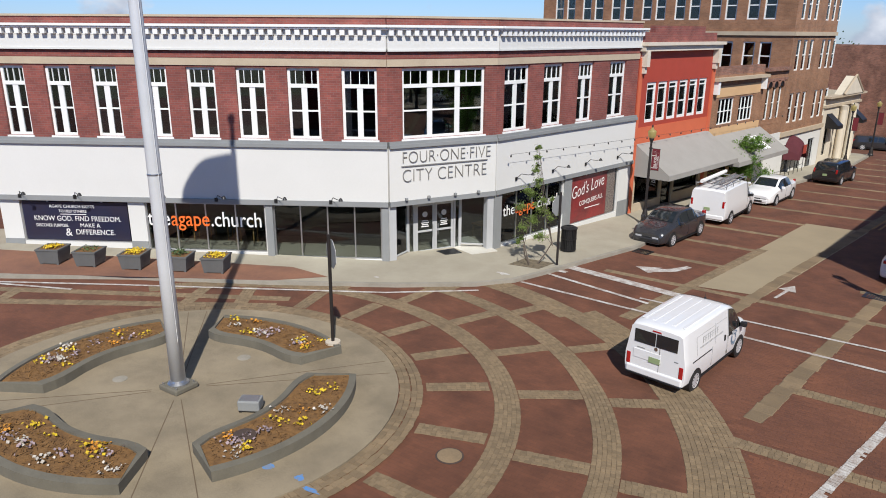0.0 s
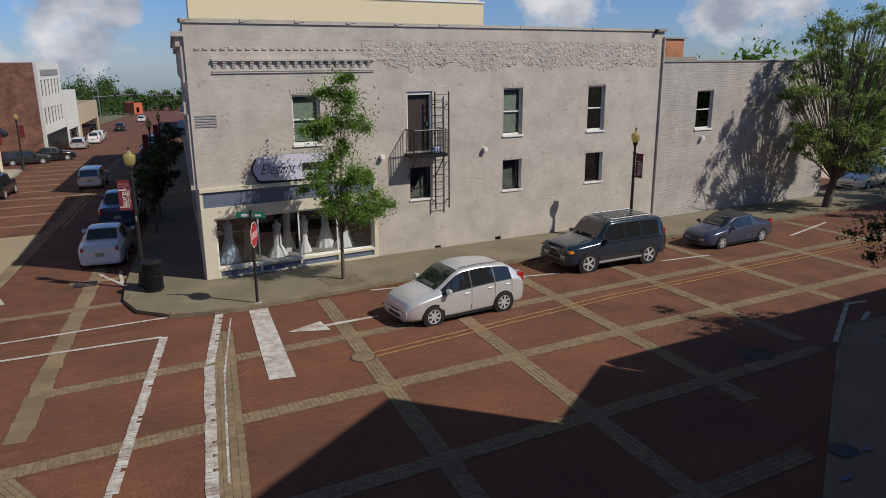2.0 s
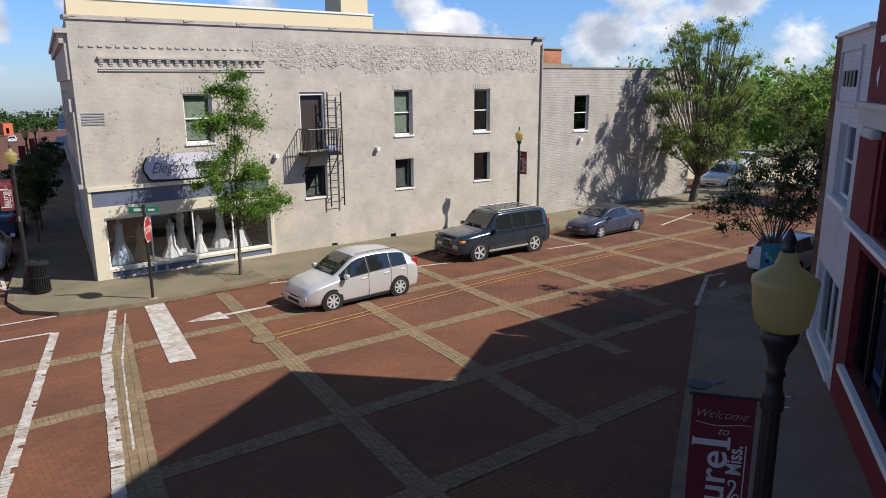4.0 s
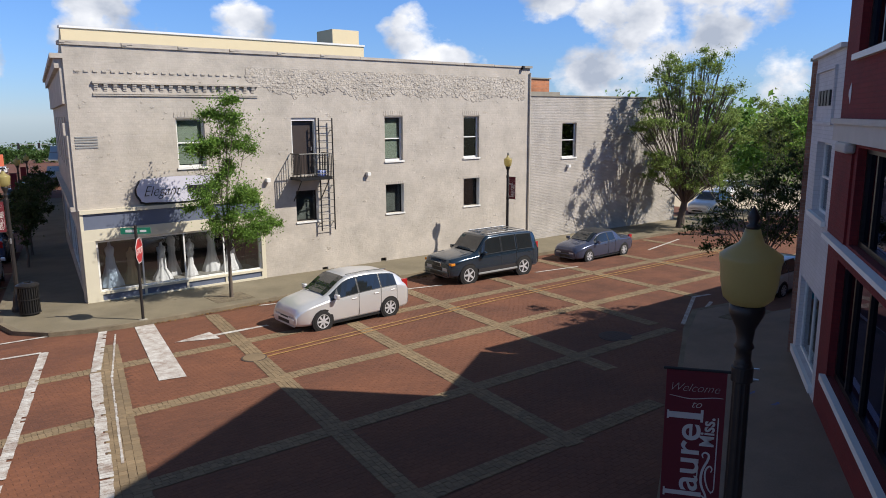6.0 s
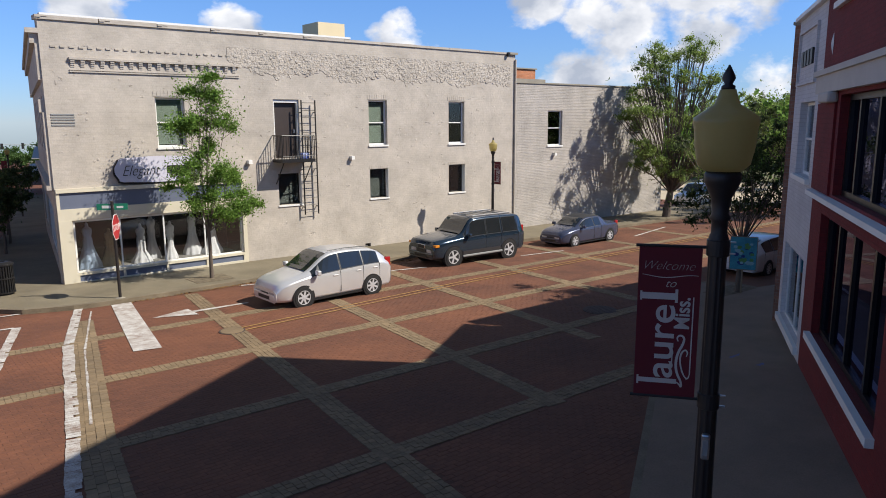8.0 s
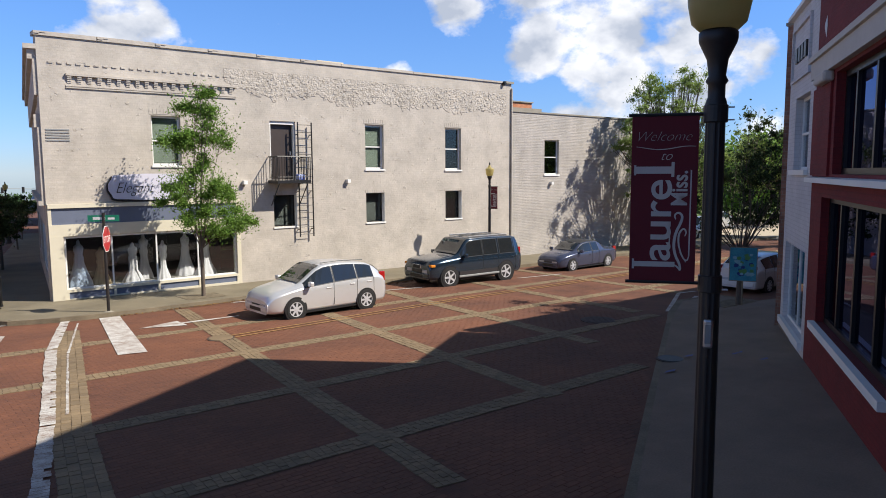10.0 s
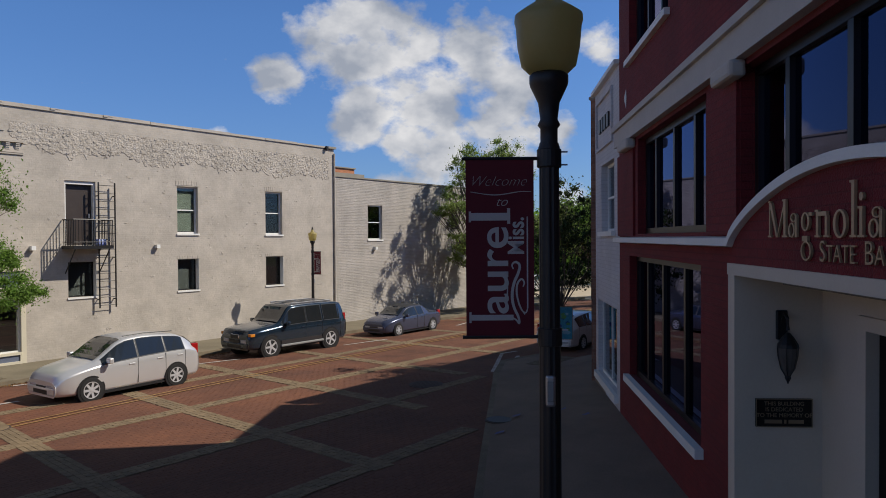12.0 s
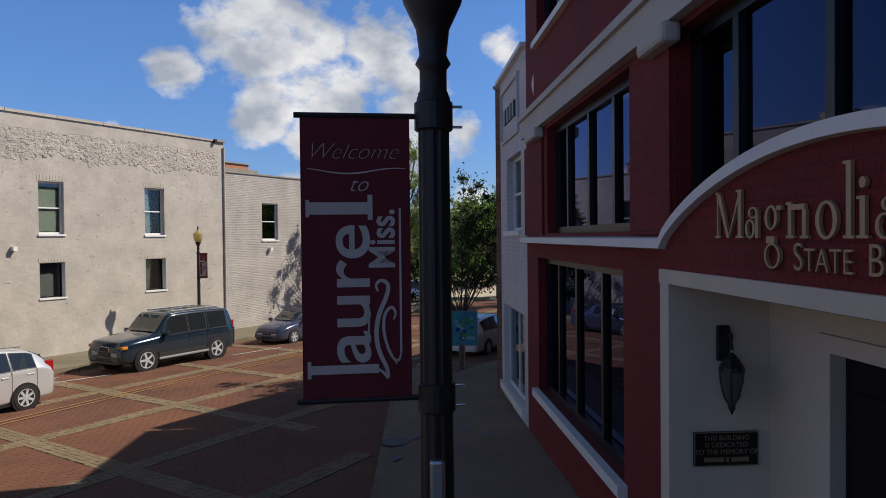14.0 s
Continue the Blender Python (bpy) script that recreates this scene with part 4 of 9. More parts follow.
# big letters over the door
LET = surface("grey metal letters", (0.22, 0.21, 0.19), (0.18, 0.17, 0.16), rough=0.5, bump=0.02)
sgn = thing("building_sign", fm0 @ pose(0.46, -0.11, 0), "raised grey letters over the corner entrance", "sign")
lettering("FOUR\u00b7ONE\u00b7FIVE", 0.62, pose(0.0, -0.02, 4.02) @ ON_WALL, LET, sgn, 0.02, width=0.85, weight=-0.019)
lettering("CITY CENTRE", 0.68, pose(0.0, -0.02, 3.34) @ ON_WALL, LET, sgn, 0.02, width=0.85, weight=-0.021)
part("rule", boxes((0.0, 3.55, -0.045, 0.0, 3.90, 3.93)), LET, sgn)

# -- the west row up the street --
def row_house(name, ya, yb, label):
    p, q = (WB(ya), ya), (WB(yb), yb)
    m, L = facing(p, q)
    return thing(name, m, label, "building"), L
orange, L1 = row_house("orange_building", 8.3, 16.0, "orange and rust painted brick building with a grey awning")
ops = [(0.86 + k * 1.07, 0.86 + k * 1.07 + 0.90, 4.35, 6.25) for k in range(6)]
part("wall", wall_mesh(L1, 3.0, 7.7, 0.3, ops), RUST_PAINT, orange)
part("painted_band", boxes((0.25, L1 - 0.3, -0.03, 0.0, 2.6, 4.15), (0, 0.25, -0.06, 0, -0.6, 7.4), (L1 - 0.3, L1, -0.06, 0, -0.6, 7.4)), ORANGE_PAINT, orange)
for o in ops:
    window(orange, *o, y=0.05, rows=(0.45, 0.84), w=0.13, bar=0.06)
    part("roller_shade", boxes((o[0] + 0.08, o[1] - 0.08, 0.13, 0.136, o[2] + (o[3] - o[2]) * 0.80, o[3] - 0.08)), surface("pale shade cloth", (0.66, 0.64, 0.58), (0.58, 0.56, 0.50), rough=0.9, bump=0.03), orange, "pale roller shade rolled up high")
part("cornice", boxes((-0.1, L1 + 0.1, -0.45, 0.3, 7.95, 8.1), (-0.05, L1 + 0.05, -0.3, 0.3, 7.7, 7.95)), surface("ivory trim", (0.66, 0.58, 0.47), (0.56, 0.49, 0.39), rough=0.7), orange)
for x in (0.1, L1 - 0.4):
    part("bracket", boxes((x, x + 0.28, -0.32, 0, 7.0, 7.7), (x + 0.04, x + 0.24, -0.2, 0, 6.7, 7.0)), MATS["ivory trim"], orange)
part("parapet", prism([(0.1, 0), (L1 - 0.2, 0), (L1 - 0.2, 0.3), (0.1, 0.3)], 8.1, 8.55), RED_BRICK, orange)
part("gable", boxes((1.2, L1 - 1.6, 0, 0.3, 8.55, 8.85)), RED_BRICK, orange)
so = [(0.5, 3.0, 0.35, 2.5), (3.2, 4.3, -0.45, 2.3), (4.5, L1 - 0.6, 0.35, 2.5)]
part("shop_wall", wall_mesh(L1, -0.8, 3.0, 0.3, so), STONE, orange)
for a, b, c, d in so:
    window(orange, a, b, c, d, y=0.1, frame=DARK_FRAME, pane=SHOP_PANE, name="shop_window" if c > 0 else "door")
shell(orange, L1, 14, -0.8, 8.1, RUST_PAINT, floors=(3.4,))
AWN = surface("grey canvas", (0.32, 0.305, 0.28), (0.265, 0.25, 0.225), rough=0.9, scale=1, fine=60, bump=0.06)
def awning(parent, a, b, z1, z0, out, mat_=AWN):
    bm = bmesh.new()
    t = 0.03
    n = 6
    for k in range(n):
        u0, u1 = a + (b - a) * k / n, a + (b - a) * (k + 1) / n
        vs = [(u0, -0.01, z1), (u1, -0.01, z1), (u1, -out, z0), (u0, -out, z0)]
        lo = [bm.verts.new(v) for v in vs]
        hi = [bm.verts.new((v[0], v[1] - 0.01, v[2] + t)) for v in vs]
        bm.faces.new(hi[::-1]); bm.faces.new(lo)
        for i in range(4):
            bm.faces.new((lo[i], lo[(i + 1) % 4], hi[(i + 1) % 4], hi[i]))
    box(bm, a, b, -out - 0.02, -out, z0 - 0.22, z0 + t)
    for x in (a, b - 0.02):
        vs = [bm.verts.new(v) for v in ((x, -0.01, z1), (x, -out, z0), (x, -out, z0 - 0.22), (x, -0.01, z0 - 0.22))]
        bm.faces.new(vs)
    bmesh.ops.remove_doubles(bm, verts=bm.verts[:], dist=0.001)
    return part("awning", bm, mat_, parent, "grey canvas awning" if mat_ is AWN else "dark awning")
awning(orange, 0.25, L1 - 0.1, 3.35, 2.05, 1.9)

tan, L2 = row_house("tan_building", 16.05, 22.7, "tan painted brick building with an awning")
ops = [(0.9, 2.9, 3.55, 5.0), (3.6, 5.6, 3.55, 5.0)]
part("wall", wall_mesh(L2, 2.4, 6.3, 0.3, ops), BROWN_BRICK, tan)
part("painted_band", boxes((0.0, L2, -0.03, 0.0, 2.2, 3.4), (0.4, L2 - 0.4, -0.03, 0.0, 5.1, 5.7)), TAN_PAINT, tan)
for o in ops:
    window(tan, *o, y=0.06, cols=(0.25, 0.5, 0.75), rows=(0.5,), w=0.06)
    part("roller_shade", boxes((o[0] + 0.08, o[1] - 0.08, 0.14, 0.146, o[2] + 0.1, o[3] - 0.08)), MATS["pale shade cloth"], tan, "pale shade behind the panes")
part("cornice", boxes((-0.05, L2 + 0.05, -0.35, 0.3, 6.0, 6.18)), STONE, tan)
part("parapet", boxes((0, L2, 0.0, 0.3, 6.3, 6.75)), OLD_BRICK, tan)
for x in (0.05, L2 - 0.35):
    part("bracket", boxes((x, x + 0.25, -0.28, 0, 5.3, 6.0)), WHITE_PAINT, tan)
so = [(0.5, 3.0, -0.1, 2.0), (3.3, L2 - 0.5, -0.1, 2.0)]
part("shop_wall", wall_mesh(L2, -1.2, 2.4, 0.3, so), TAN_PAINT, tan)
for o in so:
    window(tan, *o, y=0.1, frame=DARK_FRAME, pane=SHOP_PANE, name="shop_window")
shell(tan, L2, 14, -1.2, 6.3, BROWN_BRICK)
awning(tan, 0.1, L2 + 0.3, 2.95, 1.75, 1.9)
bm = bmesh.new()
slope = lambda y: 2.95 + 1.2 * (y + 0.01) / 1.89 + 0.03
ap_ = [[bm.verts.new((x, y, slope(y) + h)) for x, y in ((4.0, -1.55), (5.3, -1.55), (5.3, -0.55), (4.0, -0.55))] for h in (0.002, 0.012)]
bm.faces.new(ap_[1]); bm.faces.new(ap_[0][::-1])
for i in range(4):
    bm.faces.new((ap_[0][i], ap_[0][(i + 1) % 4], ap_[1][(i + 1) % 4], ap_[1][i]))
part("awning_patch", bm, WHITE_PAINT, tan, "white printed patch")
part("writing_bar", prism([(4.55, -1.3), (4.85, -1.3), (4.85, -0.75), (4.55, -0.75)], 0.014, 0.018, fz=lambda x, y: slope(y)), GREY_PAINT, tan)

def half_round(x, z, r1, r0, out=0.07):
    """A half ring standing on a wall."""
    bm = bmesh.new()
    rows = []
    for k in range(13):
        a = math.pi * k / 12
        rows.append([bm.verts.new((x + r * math.cos(a), y, z + r * math.sin(a))) for r, y in ((max(r0, 0.005), 0.0), (max(r0, 0.005), -out), (r1, -out), (r1, 0.0))])
    for p, q in zip(rows, rows[1:]):
        for i in range(3):
            bm.faces.new((p[i], p[i + 1], q[i + 1], q[i]))
    return bm
narrow, L3 = row_house("narrow_brick_building", 22.75, 26.4, "narrow brown brick building with arched windows")
ops = [(0.6 + k * 0.95, 0.6 + k * 0.95 + 0.72, 3.3, 5.3) for k in range(3)]
part("wall", wall_mesh(L3, -1.4, 6.3, 0.3, ops), BROWN_BRICK, narrow)
for o in ops:
    window(narrow, *o, rows=(0.5,))
    part("arch_head", half_round((o[0] + o[1]) / 2, o[3] + 0.02, 0.44, 0.34), OLD_BRICK, narrow)
    part("arch_light", half_round((o[0] + o[1]) / 2, o[3] + 0.02, 0.335, 0.0, 0.03), DARK_FRAME, narrow)
part("cornice", boxes((0, L3, -0.2, 0.3, 6.3, 6.5), (0, L3, -0.06, 0, 5.7, 5.85)), OLD_BRICK, narrow)
part("white_base", boxes((0, L3, -0.05, 0, -1.4, 2.3)), WHITE_STUCCO, narrow)
shell(narrow, L3, 14, -1.4, 6.3, BROWN_BRICK)

# the tall hotel
hotel, L4 = row_house("tall_brick_hotel", 26.45, 34.2, "tall brown brick hotel with white sash windows")
HZ = (3.0, 6.4, 9.6, 12.8)
ops = [(0.8 + k * 1.15 + (1.1 if k > 2 else 0), 0.8 + k * 1.15 + (1.1 if k > 2 else 0) + 0.75, z - 0.2, z + 1.75) for z in HZ for k in range(6)]
part("wall", wall_mesh(L4, 2.2, 17.0, 0.3, ops), BROWN_BRICK, hotel)
for o in ops:
    window(hotel, *o, y=0.07, rows=(0.5,), w=0.09, bar=0.07)
for bx_ in ((-0.08, L4 + 0.05, -0.12, 0.0, 8.4, 8.65), (-0.08, L4, -0.15, 0, 1.95, 2.25)):
    part("stone_belt", boxes(bx_), STONE, hotel)
part("base_wall", wall_mesh(L4, -1.6, 2.2, 0.3, [(1.0, 2.4, -0.8, 1.3), (3.6, 4.6, -0.8, 1.3), (5.6, 6.9, -0.8, 1.3)]), WHITE_STUCCO, hotel)
for o in ((1.0, 2.4, -0.8, 1.3), (3.6, 4.6, -0.8, 1.3), (5.6, 6.9, -0.8, 1.3)):
    window(hotel, *o, frame=DARK_FRAME)
shell(hotel, L4, 20, -1.6, 17.0, BROWN_BRICK, left=False)
# its long south side over the lower roofs
m_, l_ = facing((WB(26.45) - 20 * 0.978, 26.45 + 20 * 0.206), (WB(26.45), 26.45))
rel = hotel.matrix_world.inverted() @ m_
ops = [(1.2 + k * 2.6 + (j * 1.1), 1.2 + k * 2.6 + j * 1.1 + 0.8, z - 0.2, z + 1.6) for z in HZ[1:] for k in range(7) for j in range(2)]
o = part("side_wall", wall_mesh(l_ - 0.01, -1.0, 17.0, 0.3, ops), BROWN_BRICK, hotel); o.matrix_basis = rel
for a, b, c, d in ops:
    w_ = window(hotel, a, b, c, d, y=0.07, rows=(0.5,), w=0.09, bar=0.07); w_.matrix_basis = rel
o = part("stone_belt", boxes((0, l_, -0.1, 0, 8.4, 8.65)), STONE, hotel); o.matrix_basis = rel

# white stone house with a pediment, then the brick house across the side street
CREAM_STONE = surface("cream stone", (0.66, 0.59, 0.47), (0.55, 0.48, 0.37), rough=0.85, scale=1.5, fine=30, bump=0.15)
ped, L5 = row_house("cream_pediment_building", 34.3, 42.4, "cream stone building with pediment, columns and dark awnings")
ops = [(0.8, 1.7, -0.3, 2.6), (3.9, 5.5, -1.0, 2.9), (6.6, 7.5, -0.3, 2.6)]
part("wall", wall_mesh(L5, -1.9, 4.1, 0.3, ops), CREAM_STONE, ped)
for o in ops:
    window(ped, *o, rows=(0.5,), frame=DARK_FRAME)
for x in (3.5, 5.9):
    part("column", lathe([(0.30, -1.4), (0.27, -1.0), (0.23, 3.0), (0.31, 3.3)], 14, at=(x, -0.3, 0)), CREAM_STONE, ped)
bm = bmesh.new()
vs = [[bm.verts.new((x, y, z)) for x, z in ((2.6, 4.15), (6.9, 4.15), (4.75, 5.45))] for y in (-0.45, 0.3)]
bm.faces.new(vs[0]); bm.faces.new(vs[1][::-1])
for k in range(3):
    bm.faces.new((vs[0][k], vs[1][k], vs[1][(k + 1) % 3], vs[0][(k + 1) % 3]))
part("pediment", bm, CREAM_STONE, ped)
for a_, b_ in (((2.45, 4.2), (4.75, 5.55)), ((4.75, 5.55), (7.05, 4.2))):
    part("raking_cornice", tube([(a_[0], -0.45, a_[1]), (b_[0], -0.45, b_[1])], 0.09, 6), STONE, ped)
part("cornice", boxes((-0.1, L5 + 0.1, -0.4, 0.3, 4.0, 4.15)), STONE, ped)
part("frieze", boxes((-0.05, L5, -0.15, 0.3, 3.3, 3.48)), STONE, ped)
for x in (0.7, 6.5):
    awning(ped, x, x + 1.1, 2.8, 2.0, 0.9, BLACK_IRON)
shell(ped, L5, 16, -1.9, 4.1, CREAM_STONE)
# hotel door: arched dark red canopy and an iron rail
bm = bmesh.new()
rows = []
for k in range(9):
    a = math.pi * k / 8
    rows.append([bm.verts.new((2.2 + 1.15 * math.cos(a) * (1 - 0.12 * j), -0.02 - 0.95 * math.sin(j / 4 * math.pi / 2), 0.35 + 1.55 * math.sin(a) * math.cos(j / 4 * math.pi / 2 * 0.8))) for j in range(5)])
for p, q in zip(rows, rows[1:]):
    for j in range(4):
        bm.faces.new((p[j], p[j + 1], q[j + 1], q[j]))
part("canopy", bm, surface("dark red canvas", (0.10, 0.018, 0.025), (0.07, 0.014, 0.02), rough=0.9, fine=50), hotel, "arched dark red canvas canopy")
part("canopy_print", boxes((1.9, 2.5, -1.0, -0.985, 0.75, 1.35)), MATS["red window film"] if "red window film" in MATS else RUST_PAINT, hotel)
rl_ = thing("entrance_railing", facing((-4.85, 25.5), (-4.05, 29.6))[0] @ pose(0, 0, -0.62), "black iron railing before the hotel door", "railing")
for k in range(6):
    part("post", tube([(k * 0.82, 0, 0), (k * 0.82, 0, 1.0)], 0.02, 6), BLACK_IRON, rl_)
for z in (0.5, 1.0):
    part("rail", tube([(0, 0, z), (4.1, 0, z)], 0.018, 6), BLACK_IRON, rl_)
far, L6 = row_house("brick_warehouse", 58.5, 69.0, "old brick building with a white front")
ops = [(0.9 + k * 1.6, 0.9 + k * 1.6 + 0.9, z, z + 1.7) for z in (1.2, 4.0) for k in range(6)]
part("wall", wall_mesh(L6, -2.3, 7.4, 0.3, ops), WHITE_STUCCO, far)
for o in ops:
    window(far, *o, rows=(0.5,), frame=DARK_FRAME)
part("shop_band", boxes((0.3, L6 - 0.3, -0.05, 0, -2.2, 0.3)), DARK_FRAME, far)
part("sign_band", boxes((1.2, L6 - 1.2, -0.06, 0, 6.1, 6.7)), GREY_PAINT, far)
shell(far, L6, 16, -2.3, 7.4, OLD_BRICK)
for ya, yb, h, mt in ((69.2, 77, 4.2, WHITE_STUCCO), (77.2, 92, 2.2, STONE)):
    h_, l_ = row_house("far_shop", ya, yb, "low pale shop far along the main street")
    part("wall", wall_mesh(l_, -3.2, h, 0.3, [(1, l_ - 1, -2.2, -0.2)]), mt, h_)
    window(h_, 1, l_ - 1, -2.2, -0.2, cols=(0.33, 0.66), frame=DARK_FRAME)
    shell(h_, l_, 14, -3.2, h, mt)

shed, LS = facing((23.4, 187), (25.6, 187.5))
shd = thing("red_far_building", shed, "small orange-red building at the far end of the street", "building")
part("wall", wall_mesh(LS, -6.0, -3.0, 0.3, [(0.6, 1.3, -5.6, -4.2)]), ORANGE_PAINT, shd)
shell(shd, LS, 8, -6.0, -3.0, ORANGE_PAINT)
for x, y, a_ in ((9.4, 112, 12), (26.2, 117, 192)):
    tl = thing("traffic_signal", seat(x, y, a_, 0.0), "grey traffic signal mast over the far crossing", "traffic signal", "far signals")
    part("mast", tube([(0, 0, 0), (0, 0, 5.6)], 0.12, 8, end=0.09), STEEL, tl)
    part("arm", tube([(0, 0, 5.3), (8.0, 0, 5.6)], 0.05, 8, end=0.035), GREY_PAINT, tl)
    for x_ in (3.5, 6.8):
        part("signal_head", soft_box(x_ - 0.18, x_ + 0.18, -0.2, 0.1, 4.75, 5.75, 0.03, 1), BLACK_IRON, tl)
for x, y in ((6.5, 128), (12.6, 150)):
    fl_ = thing("tall_light_pole", seat(x, y, 0, 0.0), "tall grey street light pole far along the street", "light pole", "far poles")
    part("pole", tube([(0, 0, 0), (0, 0, 9.0)], 0.11, 8, end=0.07), STEEL, fl_)
    part("arm", tube([(0, 0, 8.8), (0.9, 0, 9.3), (1.9, 0, 9.35)], 0.05, 6), STEEL, fl_)
    part("head", soft_box(1.6, 2.3, -0.14, 0.14, 9.25, 9.4, 0.04, 1), GREY_PAINT, fl_)

# -- the red bank and the white shop beside it --
BK = lambda x: -19.66 + 0.63 * (x - 14.05)
RED_X, END_X = 14.05, 16.75
bmx, BL = facing((RED_X, BK(RED_X)), (RED_X - 22.5, BK(RED_X - 22.5)))
bank = thing("red_bank_building", bmx, "dark red painted brick bank with white trim", "building")
LEDGE = 3.97
# openings along the front: x from the corner by the white shop
up1, lo1 = (1.72, 5.54, 4.08, 5.64), (0.98, 5.32, 1.60, 3.70)
up2 = (6.66, 11.04, 4.08, 5.64)
up3 = [(1.0 + k * 3.6, 3.8 + k * 3.6, 7.12, 8.9) for k in range(6)]
ent = (6.645, 11.055, -0.2, 3.715)
far_ops = [(13.2, 17.0, 4.08, 5.64), (13.0, 17.3, 1.60, 3.70), (19.0, 23.0, 4.08, 5.64), (19.0, 23.3, 1.60, 3.70)]
part("wall", wall_mesh(BL, -0.2, 11.0, 0.35, [up1, lo1, up2, *up3, ent, *far_ops]), BANK_RED, bank)
def bank_window(o, cols, lab=""):
    return window(bank, *o, y=0.13, cols=cols, frame=DARK_FRAME, pane=TINTED, w=0.09, bar=0.085, d=0.12, label=lab)
bank_window(up1, (0.19, 0.48, 0.75)); bank_window(lo1, (0.20, 0.44, 0.72)); bank_window(up2, (0.17, 0.415, 0.66, 0.86))
for o in far_ops: bank_window(o, (0.25, 0.5, 0.75))
for o in up3: bank_window(o, (0.33, 0.66))
for o in (lo1, *far_ops[1::2]):
    part("sill", boxes((o[0] - 0.1, o[1] + 0.1, -0.10, 0.16, o[2] - 0.12, o[2] - 0.003)), WHITE_PAINT, bank)
for o in up3:
    part("sill", boxes((o[0] - 0.1, o[1] + 0.1, -0.08, 0.16, o[2] - 0.1, o[2] - 0.003)), WHITE_PAINT, bank)
IVORY = surface("ivory stone", (0.56, 0.51, 0.45), (0.47, 0.43, 0.38), rough=0.85, bump=0.1)
part("lintel_band", boxes((0.0, 12.6, -0.10, 0.0, 5.70, 5.99), (0.0, 12.6, -0.15, 0.0, 5.99, 6.08)), IVORY, bank)
for x, w_ in ((0.70, 0.85), (6.22, 0.60), (11.2, 0.85)):
    part("capital", soft_box(x, x + w_, -0.17, 0.0, 5.53, 5.70, 0.04), IVORY, bank)
part("pier", boxes((0.0, 1.5, -0.04, 0.0, 4.05, 5.53)), BANK_RED, bank)
part("pier", boxes((5.66, 6.64, -0.04, 0.0, 4.05, 5.53)), BANK_RED, bank)
def ledge_z(x):
    f = (x - 6.62) / 4.46
    return LEDGE if f <= 0 or f >= 1 else LEDGE + 0.58 * math.sin(math.pi * f) ** 0.72
xs = [0.0, 6.6] + [6.62 + 4.46 * k / 60 for k in range(61)] + [11.1, 12.6]
bm = bmesh.new()
prev = None
for x in xs:
    z = ledge_z(x)
    ring = [bm.verts.new(v) for v in ((x, -0.13, z - 0.035), (x, -0.13, z + 0.045), (x, 0.0, z + 0.06), (x, 0.0, z - 0.05))]
    if prev:
        for k in range(4):
            bm.faces.new((prev[k], prev[(k + 1) % 4], ring[(k + 1) % 4], ring[k]))
    else:
        bm.faces.new(ring)
    prev = ring
bm.faces.new(prev[::-1])
part("arched_ledge", bm, WHITE_PAINT, bank)
bm = bmesh.new()
col = [x for x in xs if 6.6 <= x <= 11.1]
prev = None
for x in col:
    ring = [bm.verts.new((x, y, z)) for y, z in ((-0.07, 3.77), (-0.07, ledge_z(x) - 0.03), (0.0, ledge_z(x) - 0.03), (0.0, 3.77))]
    if prev:
        for k in range(4):
            bm.faces.new((prev[k], prev[(k + 1) % 4], ring[(k + 1) % 4], ring[k]))
    prev = ring
part("arched_panel", bm, BANK_RED, bank)
# white entrance surround and porch
PORCH = surface("old porch paint", (0.64, 0.56, 0.455), (0.56, 0.48, 0.39), rough=0.7, scale=1.2, bump=0.06)
part("porch_surround", boxes((6.56, 6.74, -0.09, 0.0, 0.3, 3.66)), PORCH, bank)
part("porch_surround", boxes((10.96, 11.14, -0.09, 0.0, 0.3, 3.66)), PORCH, bank)
part("porch_lintel", boxes((6.56, 11.14, -0.10, 0.0, 3.66, 3.77)), PORCH, bank)
part("surround_base", boxes((6.53, 6.76, -0.11, -0.002, 0.3, 1.12)), PORCH, bank)
for bx_ in ((6.65, 6.74, 0.0, 0.72, 0.3, 3.66), (10.96, 11.05, 0.0, 0.72, 0.3, 3.66), (6.65, 11.05, 0.0, 0.72, 3.66, 3.71)):
    part("porch_wall", boxes(bx_), PORCH, bank)
part("porch_back", wall_mesh(10.96, 0.4, 3.66, 0.1, [(7.60, 9.94, 0.4, 3.24)], x0=6.74), PORCH, bank).location = (0, 0.72, 0)
part("door_trim", boxes((7.46, 7.60, 0.68, 0.72, 0.95, 3.36), (9.94, 10.08, 0.68, 0.72, 0.95, 3.36), (7.60, 9.94, 0.68, 0.72, 3.24, 3.36), (6.76, 7.46, 0.69, 0.72, 0.95, 1.25)), PORCH, bank)
part("porch_floor", boxes((6.74, 10.96, 0.0, 0.85, 0.5, 1.02)), KERB, bank)
TIMBER = surface("black timber", (0.014, 0.009, 0.008), (0.008, 0.006, 0.005), rough=0.75, spec=0.2, bump=0.1, streak=8, scale=2)
for k in range(2):
    x = 7.62 + k * 1.16
    d_ = part("door", boxes((x, x + 1.14, 0.78, 0.84, 1.02, 3.23)), TIMBER, bank, "dark panelled entrance door")
    for z0_, z1_ in ((1.25, 1.85), (2.0, 3.0)):
        for j in range(2):
            part("panel", boxes((x + 0.1 + j * 0.48, x + 0.5 + j * 0.48, 0.765, 0.78, z0_, z1_)), TIMBER, d_)
shell(bank, BL, 16, -0.2, 11.0, BANK_RED, th=0.35, floors=(3.72, 7.0))
